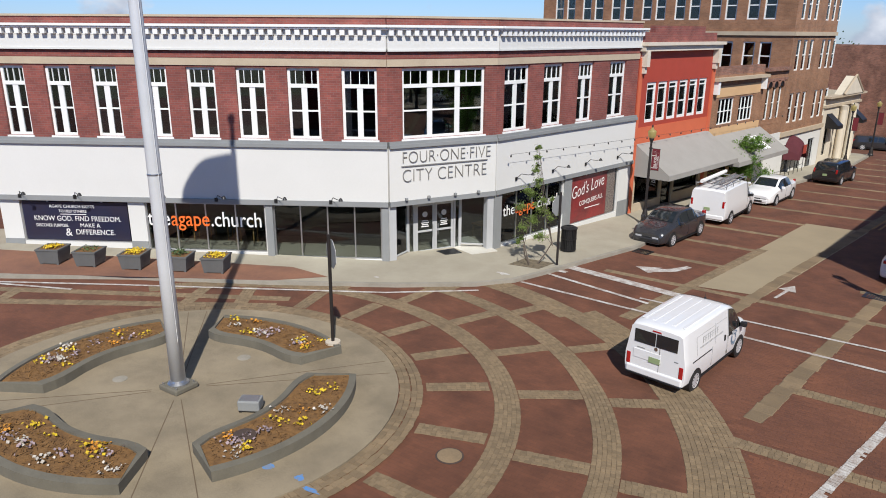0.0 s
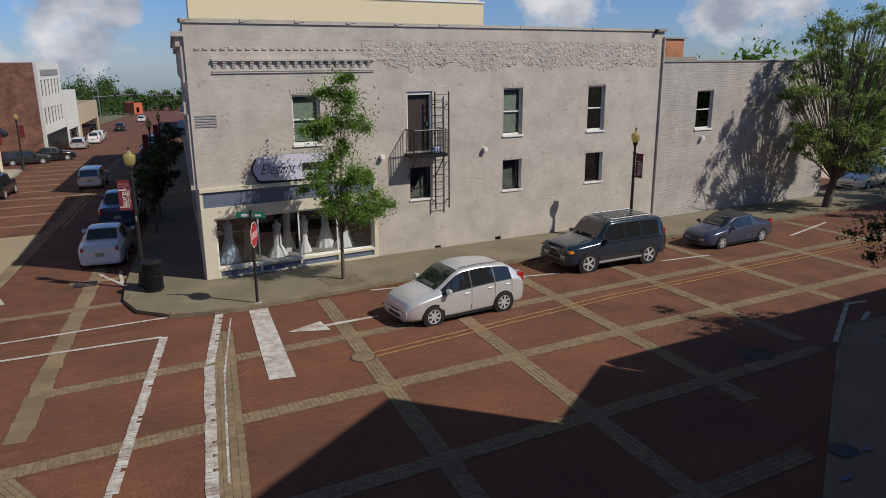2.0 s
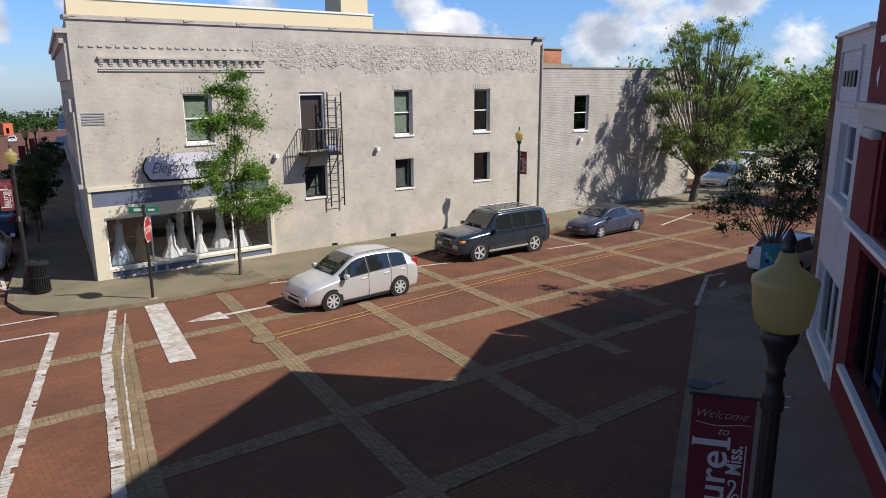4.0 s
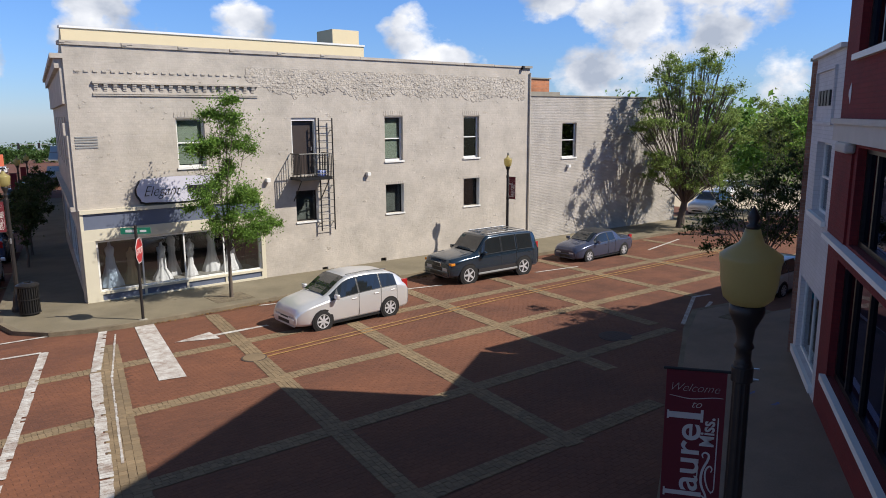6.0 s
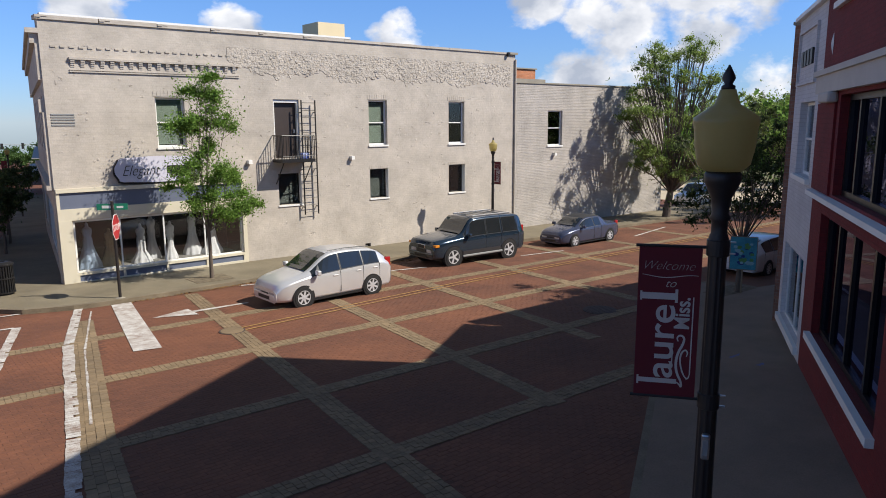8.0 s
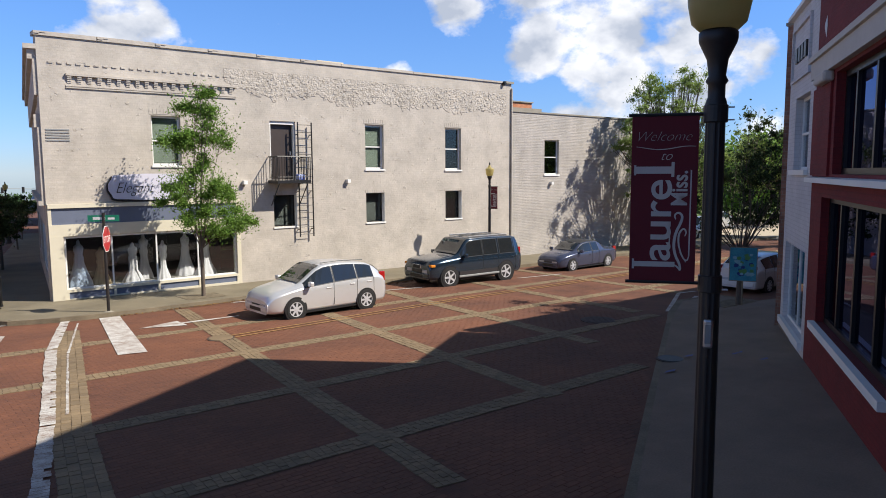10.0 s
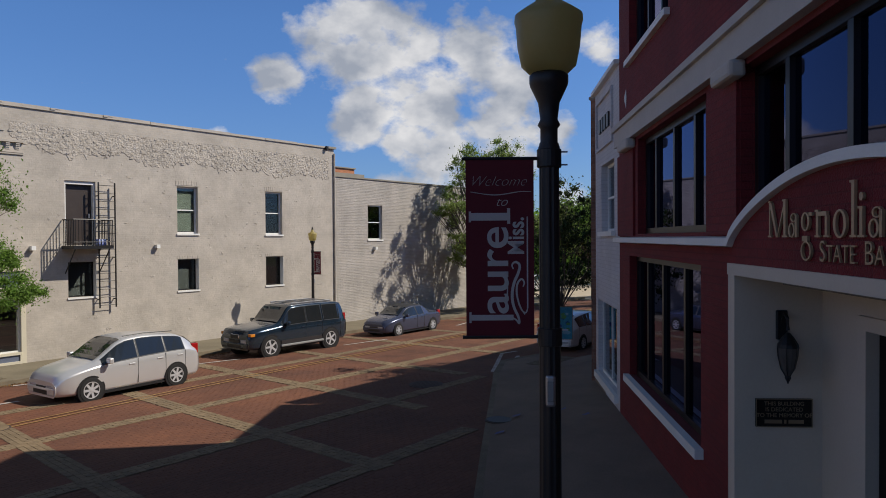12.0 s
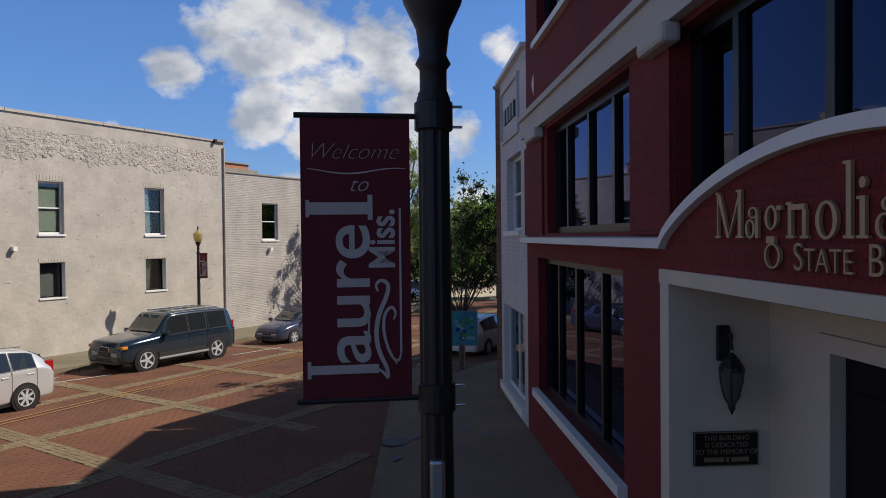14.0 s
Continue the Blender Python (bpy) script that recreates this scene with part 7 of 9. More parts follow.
def trash_can(x, y):
    t = thing("litter_bin", seat(x, y, 0, 0.13), "black iron slatted litter bin on the sidewalk", "litter bin", "litter bins")
    for k in range(26):
        a = 2 * math.pi * k / 26
        part("slat", boxes((-0.018, 0.018, 0.28, 0.30, 0.06, 0.92)), BLACK_IRON, t).matrix_basis = pose(0, 0, 0, 0, 0, math.degrees(a))
    for z in (0.06, 0.5, 0.9):
        part("hoop", lathe([(0.305, z), (0.315, z), (0.315, z + 0.04), (0.305, z + 0.04)], 26), BLACK_IRON, t)
    part("liner", lathe([(0.26, 0.05), (0.26, 0.88)], 20), surface("black liner", (0.01, 0.01, 0.01), (0.015, 0.015, 0.015), rough=0.6), t)
    part("lid", lathe([(0.33, 0.92), (0.33, 0.96), (0.2, 1.02), (0.12, 1.03), (0.12, 0.98)], 24), BLACK_IRON, t)
trash_can(3.68, -0.45); trash_can(-8.75, 0.15)

drape("brick_strip", [(-26.2, -17.0), (-21.9, -14.2), (-15.1, -9.65), (-13.9, -8.2), (-15.6, -8.15), (-26.0, -13.6)], 0.138, surface("old walk brick", (0.27, 0.125, 0.07), (0.15, 0.075, 0.05), rough=0.9, scale=0.7, fine=22, bump=0.25, contrast=0.7), "reddish brick strip in the sidewalk before the shop", category="paving")
for k, (x, y, c) in enumerate(((-22.4, -12.85, 1), (-21.2, -12.25, 0), (-19.75, -11.5, 1), (-18.4, -10.7, 2), (-17.3, -10.05, 1))):
    t = thing("planter_box", seat(x, y, 30, 0.13), "square grey planter box with small flowers" if c else "square grey planter box with dry plants", "planter", "planters before the shop")
    t.matrix_world = t.matrix_world @ Matrix.Scale(0.8, 4)
    bm = bmesh.new()
    lo = [bm.verts.new((sx * 0.42, sy * 0.42, 0.06)) for sx, sy in ((-1, -1), (1, -1), (1, 1), (-1, 1))]
    hi = [bm.verts.new((sx * 0.50, sy * 0.50, 0.66)) for sx, sy in ((-1, -1), (1, -1), (1, 1), (-1, 1))]
    for i in range(4):
        bm.faces.new((lo[i], lo[(i + 1) % 4], hi[(i + 1) % 4], hi[i]))
    bm.faces.new(hi); bm.faces.new(lo[::-1])
    part("box_body", bm, surface("grey planter", (0.125, 0.125, 0.12), (0.095, 0.095, 0.09), rough=0.8, scale=2), t)
    part("rim", boxes((-0.52, 0.52, -0.52, -0.44, 0.64, 0.70), (-0.52, 0.52, 0.44, 0.52, 0.64, 0.70), (-0.52, -0.44, -0.44, 0.44, 0.64, 0.70), (0.44, 0.52, -0.44, 0.44, 0.64, 0.70)), MATS["grey planter"], t)
    for sx, sy in ((-1, -1), (1, -1), (1, 1), (-1, 1)):
        part("foot", boxes((sx * 0.36 - 0.05, sx * 0.36 + 0.05, sy * 0.36 - 0.05, sy * 0.36 + 0.05, 0, 0.06)), MATS["grey planter"], t)
    part("soil", boxes((-0.44, 0.44, -0.44, 0.44, 0.63, 0.67)), MULCH, t)
    r_ = random.Random(k + 40)
    bm = bmesh.new()
    for j in range(160 if c else 60):
        m = pose(max(-0.4, min(0.4, r_.gauss(0, 0.17))), max(-0.4, min(0.4, r_.gauss(0, 0.17))), 0.70 + r_.random() * (0.1 if c < 2 else 0.22), r_.uniform(-60, 60), r_.uniform(-60, 60), r_.uniform(0, 360))
        s = 0.03
        bm.faces.new([bm.verts.new(m @ Vector(v)) for v in ((-s, -s, 0), (s, -s, 0), (s, s, 0.01), (-s, s, 0))])
    part("blossom" if c == 1 else "leaf", bm, MATS["petal yellow"] if c == 1 else surface("planter leaf", (0.10, 0.16, 0.05), (0.06, 0.09, 0.03), rough=0.8, island=0.4), t)["kind"] = "stuff"

# ---- vehicles ----
TYRE = surface("tyre rubber", (0.018, 0.018, 0.018), (0.012, 0.012, 0.012), rough=0.85, scale=8, bump=0.1)
RIM = surface("alloy rim", (0.66, 0.66, 0.67), (0.56, 0.56, 0.58), rough=0.4, metal=0.35, bump=0.0)
TRIM = surface("black trim", (0.016, 0.016, 0.017), (0.011, 0.011, 0.012), rough=0.5, bump=0.02)
CAR_GLASS = surface("car glass", (0.018, 0.022, 0.024), (0.012, 0.015, 0.017), rough=0.03, bump=0.0, spec=0.8, coat=0.5)
HEAD = surface("headlamp glass", (0.55, 0.56, 0.58), (0.4, 0.4, 0.42), rough=0.1, bump=0.0, metal=0.3)
TAIL = surface("tail lamp red", (0.42, 0.012, 0.012), (0.3, 0.01, 0.01), rough=0.15, bump=0.0, coat=0.6)
AMBER = surface("amber lamp", (0.75, 0.28, 0.03), (0.6, 0.2, 0.02), rough=0.2, bump=0.0)
CHROME = surface("chrome", (0.7, 0.7, 0.7), (0.6, 0.6, 0.6), rough=0.12, metal=1.0, bump=0.0)


def wheel_parts(t, x, y, r, wdt, spokes, rim_mat):
    s = 1 if y > 0 else -1
    rot = pose(x, y, r, -90 * s, 0, 0)
    ty = part("wheel", lathe([(r * 0.66, -wdt), (r * 0.94, -wdt), (r, -wdt * 0.85), (r, -0.02), (r * 0.95, 0), (r * 0.7, 0.004), (r * 0.66, -0.015)], 28, caps=False), TYRE, t, smooth=False)
    ty.matrix_basis = rot
    part("rim", lathe([(r * 0.64, -0.12), (r * 0.66, -0.07), (r * 0.68, 0.002), (r * 0.62, 0.0), (r * 0.60, -0.06)], 28, caps=False), rim_mat, ty)
    bm = bmesh.new()
    for k in range(spokes):
        box(bm, r * 0.10, r * 0.64, -r * 0.095, r * 0.095, -0.04, -0.006, pose(0, 0, 0, 0, 0, 360 * k / spokes))
    lathe([(r * 0.17, -0.05), (r * 0.17, -0.008), (r * 0.1, -0.002)], 16, bm)
    part("spoke_star", bm, rim_mat, ty)
    part("brake_disc", lathe([(r * 0.6, -0.09), (r * 0.6, -0.075)], 24), TRIM, ty)


def smooth_stations(st, n=4):
    """More stations between the given ones, along a smooth curve that never overshoots them."""
    X = [r[0] for r in st]
    D = [[(b[j] - a[j]) / (b[0] - a[0]) for a, b in zip(st, st[1:])] for j in range(6)]
    T = []
    for d in D:
        T.append([d[0]] + [0.0 if p_ * q_ <= 0 else 2 * p_ * q_ / (p_ + q_) for p_, q_ in zip(d, d[1:])] + [d[-1]])
    out = []
    for i in range(len(st) - 1):
        h = X[i + 1] - X[i]
        for k in range(n if h > 0.03 else 2):
            u = k / (n if h > 0.03 else 2)
            row = [X[i] + h * u]
            for j in range(1, 6):
                row.append((1 + 2 * u) * (1 - u) ** 2 * st[i][j] + u * (1 - u) ** 2 * h * T[j][i] + u * u * (3 - 2 * u) * st[i + 1][j] + u * u * (u - 1) * h * T[j][i + 1])
            out.append(tuple(row))
    return out + [tuple(st[-1])]
def car(name, m, label, L, W, H, colour, st, wheels, wr, glass_spans, screen, back, ride=0.0, spokes=8, rim_mat=RIM, plate=True, group="", head=(0.62, 0.16, 0.14), tail=(0.72, 0.14, 0.3), roof_mat=None, top_glass=0.93, handles=True, grille=True):
    """A car from stations along its length (fraction from the rear, top, belt, half widths at belt and top, underside)."""
    t = thing(name, m, label, "car" if "van" not in name else "van", group)
    S = [((f - 0.5) * L, zt * H, zb * H, wb * W / 2, wt * W / 2, zu * H) for f, zt, zb, wb, wt, zu in smooth_stations(st)]

    def at(x):
        for a, b in zip(S, S[1:]):
            if a[0] <= x <= b[0]:
                k = (x - a[0]) / (b[0] - a[0])
                return [u + (v - u) * k for u, v in zip(a, b)]
        return list(S[0] if x < S[0][0] else S[-1])

    def side(x, v):
        x_, zt, zb, wb, wt, zu = at(x)
        lo_, hi_ = wb * 0.985, wt + (wb - wt) * 0.08
        return lo_ + (hi_ - lo_) * v, zb + (zt - 0.05 * H * 0.6 - zb) * v

    bm = bmesh.new()
    rings = []
    for x, zt, zb, wb, wt, zu in S:
        half = [(wb * 0.88, zu), (wb * 0.965, zu + 0.06), (wb * 1.0, zu + (zb - zu) * 0.45), (wb * 0.995, zb - (zb - zu) * 0.16), (wb * 0.985, zb), (wt + (wb - wt) * 0.08, zt - 0.05 * H * 0.6), (wt * 0.93, zt - 0.012 * H), (wt * 0.55, zt)]
        rings.append([bm.verts.new((x, y, z)) for y, z in half] + [bm.verts.new((x, -y, z)) for y, z in half[::-1]])
    n = len(rings[0])
    for a, b in zip(rings, rings[1:]):
        for k in range(n):
            bm.faces.new((a[k], a[(k + 1) % n], b[(k + 1) % n], b[k]))
    bm.faces.new(rings[0]); bm.faces.new(rings[-1][::-1])
    body = part("body", bm, colour, t, smooth=True)
    body.data.set_sharp_from_angle(angle=radians(38))
    md = body.modifiers.new("edge", "BEVEL")
    md.width, md.segments, md.limit_method, md.angle_limit = 0.03, 2, "ANGLE", radians(28)

    def patch(name_, xa, xb, v0, v1, mat_, off, nx=8, parent=t):
        xs_p = sorted({xa, xb, *[q[0] for q in S if xa < q[0] < xb]})
        nx = len(xs_p) - 1
        for s in (1, -1):
            bm = bmesh.new()
            top, bot = [], []
            for x in xs_p:
                y1, z1 = side(x, v1); y0, z0 = side(x, v0)
                top.append(bm.verts.new((x, s * (y1 + off), z1))); bot.append(bm.verts.new((x, s * (y0 + off), z0)))
            for k in range(nx):
                q = (bot[k], bot[k + 1], top[k + 1], top[k])
                bm.faces.new(q if s < 0 else q[::-1])
            part(name_, bm, mat_, parent)

    for a, b in glass_spans:
        patch("side_window", (a - 0.5) * L, (b - 0.5) * L, 0.07, top_glass, CAR_GLASS, 0.017)
        patch("window_seal", (a - 0.5) * L - 0.022, (b - 0.5) * L + 0.022, 0.03, top_glass + 0.03, TRIM, 0.013)
    # windscreen and rear screen follow the slope between two stations
    for nm, (fa, fb) in (("windscreen", screen), ("rear_screen", back)):
        if fa is None:
            continue
        xa, xb = (fa - 0.5) * L, (fb - 0.5) * L
        a, b = at(xa), at(xb)
        if nm == "rear_screen" and abs(xb - xa) < 0.12 * L * 0.3:
            # upright tailgate
            zlo, zhi = (0.685 * H, 0.885 * H) if "van" in name else (a[2] + 0.02, a[1] - 0.09 * H)
            for s0, s1 in ((-0.9, -0.02), (0.02, 0.9)) if "van" in name else ((-0.9, 0.9),):
                part(nm, boxes((xa - 0.014, xa - 0.004, s0 * a[4], s1 * a[4], zlo, zhi)), CAR_GLASS, t)
            continue
        bm = bmesh.new()
        dz = 0.018
        vs = []
        for k in range(7):
            f = 0.06 + 0.88 * k / 6
            x = xa + (xb - xa) * f
            zt, wt = at(x)[1], at(x)[4]
            vs.append([bm.verts.new((x - (0.018 if nm == "rear_screen" else -0.018), y * wt, zt + dz - (0.012 * H * max(0, abs(y) - 0.55) / 0.38))) for y in (-0.9, -0.55, 0, 0.55, 0.9)])
        for p_, q_ in zip(vs, vs[1:]):
            for k in range(4):
                bm.faces.new((p_[k], p_[k + 1], q_[k + 1], q_[k]))
        part(nm, bm, CAR_GLASS, t)
    for f in wheels:
        x = (f - 0.5) * L
        for s in (1, -1):
            yb = at(x)[3]
            bm = lathe([(wr * 1.15, -0.22), (wr * 1.15, 0.0)], 28)
            o = part("wheel_arch", bm, TRIM, t); o.matrix_basis = pose(x, s * (yb + 0.004), wr, -90 * s, 0, 0)
            wheel_parts(t, x, s * (yb + 0.014), wr, 0.2, spokes, rim_mat)
    # lamps, bumpers, plates, mirrors, handles, seams
    F, R = S[-1], S[0]
    for s in (1, -1):
        hx = F[0] - 0.10
        part("headlight", soft_box(hx - 0.18, F[0] + 0.012, s * F[3] * 0.62 - 0.16, s * F[3] * 0.62 + 0.16, F[1] * head[0], F[1] * head[0] + head[1], 0.03), HEAD, t)
        part("taillight", soft_box(R[0] - 0.014, R[0] + 0.2, s * R[3] * 0.91 - 0.06, s * R[3] * 0.91 + 0.06, H * tail[0] - tail[2], H * tail[0], 0.02), TAIL, t)
        mx_ = (screen[0] - 0.5) * L - 0.28
        mp = part("mirror", soft_box(mx_ - 0.06, mx_ + 0.07, s * (at(mx_)[3] + 0.10) - 0.09, s * (at(mx_)[3] + 0.10) + 0.09, at(mx_)[2] + 0.03, at(mx_)[2] + 0.18, 0.03), colour if "van" not in name else TRIM, t)
    part("front_bumper", soft_box(F[0] - 0.16, F[0] + 0.03, -F[3] * 0.95, F[3] * 0.95, F[5] + 0.02, F[5] + 0.22, 0.04), colour, t)
    part("rear_bumper", soft_box(R[0] - 0.04, R[0] + 0.16, -R[3] * 0.97, R[3] * 0.97, R[5] + 0.02, R[5] + 0.24, 0.04), colour, t)
    part("lower_grille", boxes((F[0] + 0.02, F[0] + 0.034, -F[3] * 0.5, F[3] * 0.5, F[5] + 0.05, F[5] + 0.15)), TRIM, t)
    if grille:
        part("grille", soft_box(F[0] - 0.04, F[0] + 0.02, -F[3] * 0.36, F[3] * 0.36, F[1] * 0.66, F[1] * 0.84, 0.015), TRIM, t)
    if plate:
        pz = R[5] + 0.3 if H < 1.7 else H * 0.42
        part("number_plate", boxes((R[0] - 0.022, R[0] - 0.012, -0.16, 0.16, pz, pz + 0.16)), surface("plate", (0.25, 0.35, 0.16), (0.3, 0.34, 0.2), rough=0.5, bump=0), t)
    for a, b in glass_spans:
        xs_ = (a - 0.5) * L
        for s in (1, -1):
            if handles:
                y_, z_ = side(xs_ + 0.1, 0.0)
                part("door_handle", soft_box(xs_ + 0.06, xs_ + 0.24, s * y_ - 0.02, s * y_ + 0.025, z_ - 0.14, z_ - 0.10, 0.008, 1), colour, t)
            x_ = xs_ - 0.02
            yy, zz = at(x_)[3], at(x_)[2]
            part("door_seam", boxes((x_ - 0.005, x_ + 0.005, s * yy * 0.995 - 0.004, s * yy * 0.995 + 0.006, at(x_)[5] + 0.1, zz)), TRIM, t)
    part("sill_trim", boxes((-L * 0.28, L * 0.28, -S[len(S) // 2][3] * 0.97, S[len(S) // 2][3] * 0.97, S[len(S) // 2][5] - 0.03, S[len(S) // 2][5] + 0.02)), TRIM, t)
    return t, at, side

# fraction from the rear, top, belt, half widths at belt and top, underside
SEDAN = [(0.0, 0.60, 0.52, 0.80, 0.68, 0.20), (0.03, 0.685, 0.60, 0.90, 0.74, 0.15), (0.18, 0.74, 0.64, 0.985, 0.74, 0.13), (0.20, 0.745, 0.645, 0.985, 0.74, 0.13), (0.345, 0.985, 0.65, 1.0, 0.68, 0.13), (0.50, 1.0, 0.64, 1.0, 0.69, 0.13), (0.60, 0.965, 0.63, 1.0, 0.68, 0.13), (0.755, 0.70, 0.615, 0.99, 0.76, 0.13), (0.90, 0.62, 0.54, 0.95, 0.76, 0.14), (0.975, 0.53, 0.44, 0.84, 0.70, 0.15), (1.0, 0.42, 0.34, 0.74, 0.62, 0.17)]
HATCH = [(0.0, 0.62, 0.50, 0.84, 0.70, 0.18), (0.02, 0.69, 0.58, 0.92, 0.72, 0.14), (0.10, 0.87, 0.64, 0.97, 0.68, 0.13), (0.18, 0.945, 0.645, 1.0, 0.69, 0.13), (0.42, 1.0, 0.63, 1.0, 0.71, 0.13), (0.55, 0.975, 0.61, 1.0, 0.70, 0.13), (0.76, 0.66, 0.575, 0.99, 0.76, 0.13), (0.90, 0.575, 0.50, 0.95, 0.78, 0.14), (0.975, 0.50, 0.42, 0.85, 0.72, 0.15), (1.0, 0.38, 0.32, 0.76, 0.64, 0.16)]
SUV = [(0.0, 0.62, 0.56, 0.90, 0.82, 0.22), (0.02, 0.80, 0.58, 0.96, 0.80, 0.17), (0.045, 0.955, 0.60, 0.98, 0.76, 0.17), (0.10, 0.985, 0.60, 1.0, 0.77, 0.17), (0.40, 1.0, 0.60, 1.0, 0.78, 0.17), (0.58, 0.985, 0.595, 1.0, 0.78, 0.17), (0.72, 0.66, 0.585, 0.99, 0.82, 0.17), (0.90, 0.61, 0.54, 0.97, 0.84, 0.18), (0.98, 0.57, 0.48, 0.90, 0.80, 0.19), (1.0, 0.46, 0.38, 0.84, 0.74, 0.2)]
VAN = [(0.0, 0.945, 0.52, 0.95, 0.78, 0.17), (0.012, 0.975, 0.53, 0.98, 0.79, 0.15), (0.06, 0.993, 0.53, 1.0, 0.82, 0.15), (0.40, 1.0, 0.53, 1.0, 0.86, 0.14), (0.60, 0.995, 0.53, 1.0, 0.85, 0.14), (0.70, 0.94, 0.53, 1.0, 0.83, 0.14), (0.865, 0.62, 0.52, 0.99, 0.82, 0.14), (0.95, 0.555, 0.46, 0.95, 0.80, 0.15), (0.99, 0.47, 0.38, 0.86, 0.74, 0.16), (1.0, 0.36, 0.3, 0.8, 0.68, 0.18)]
CARGO = [(0.0, 0.93, 0.50, 0.95, 0.84, 0.19), (0.015, 0.975, 0.51, 0.98, 0.85, 0.17), (0.08, 0.99, 0.51, 1.0, 0.86, 0.17), (0.50, 1.0, 0.51, 1.0, 0.86, 0.16), (0.66, 0.985, 0.51, 1.0, 0.85, 0.16), (0.70, 0.96, 0.51, 1.0, 0.84, 0.16), (0.80, 0.64, 0.51, 0.99, 0.84, 0.16), (0.93, 0.56, 0.47, 0.96, 0.84, 0.17), (0.99, 0.49, 0.40, 0.9, 0.8, 0.18), (1.0, 0.38, 0.32, 0.84, 0.74, 0.2)]

WHITE_CAR = paint("white car paint", (0.78, 0.78, 0.78), 0.25)
SILVER_CAR = paint("silver car paint", (0.74, 0.74, 0.74), 0.3, metal=0.5)
BLUE_CAR = paint("dark blue car paint", (0.024, 0.046, 0.074), 0.18, coat=1.0, metal=0.5)
LILAC_CAR = paint("slate blue car paint", (0.075, 0.088, 0.145), 0.25, metal=0.45)
BLACK_CAR = paint("black car paint", (0.016, 0.016, 0.018), 0.2)
GREY_CAR = paint("dark grey car paint", (0.045, 0.045, 0.05), 0.22, metal=0.3)

# the white delivery van in the crossing
van, v_at, v_side = car("delivery_van", seat(-2.04, -7.37, 80.5) @ Matrix.Scale(0.9, 4), "white compact delivery van with lettered side", 4.5, 1.74, 1.84, WHITE_CAR, VAN, (0.16, 0.83), 0.31, [(0.625, 0.83)], (0.865, 0.70), (0.0, 0.001), spokes=10, handles=False, tail=(0.49, 0.12, 0.34))
part("brake_light", boxes((-2.262, -2.245, -0.12, 0.12, 1.665, 1.70)), TAIL, van)
part("door_gap", boxes((-2.256, -2.248, -0.13, -0.122, 0.45, 1.66)), TRIM, van)
part("rear_recess", soft_box(-2.262, -2.24, -0.16, 0.62, 0.80, 1.06, 0.01), WHITE_CAR, van)
part("badge", lathe([(0.05, 0), (0.05, 0.012), (0.035, 0.014)], 18), CHROME, van).matrix_basis = pose(-2.25, -0.02, 1.19, 0, -90, 0)
part("writing_bar", boxes((-2.254, -2.248, 0.30, 0.52, 1.10, 1.125), (-2.254, -2.248, -0.66, -0.54, 0.98, 1.01)), GREY_PAINT, van)
part("bumper_trim", soft_box(-2.30, -2.16, -0.80, 0.80, 0.30, 0.36, 0.02), TRIM, van)
part("wiper", tube([(-2.27, 0.05, 1.28), (-2.27, 0.48, 1.33)], 0.008, 6), TRIM, van)
part("antenna", lathe([(0.035, 1.83), (0.03, 1.86), (0.006, 1.88), (0.003, 2.02)], 10, at=(0.72, 0, -0.02)), TRIM, van)
LETTER = surface("van lettering grey", (0.40, 0.40, 0.40), (0.34, 0.34, 0.34), rough=0.5, bump=0)
for k in range(5):
    part("roof_rib", soft_box(-1.9, 0.4, -0.60 + k * 0.28, -0.50 + k * 0.28, 1.825, 1.846, 0.008, 1), WHITE_CAR, van)
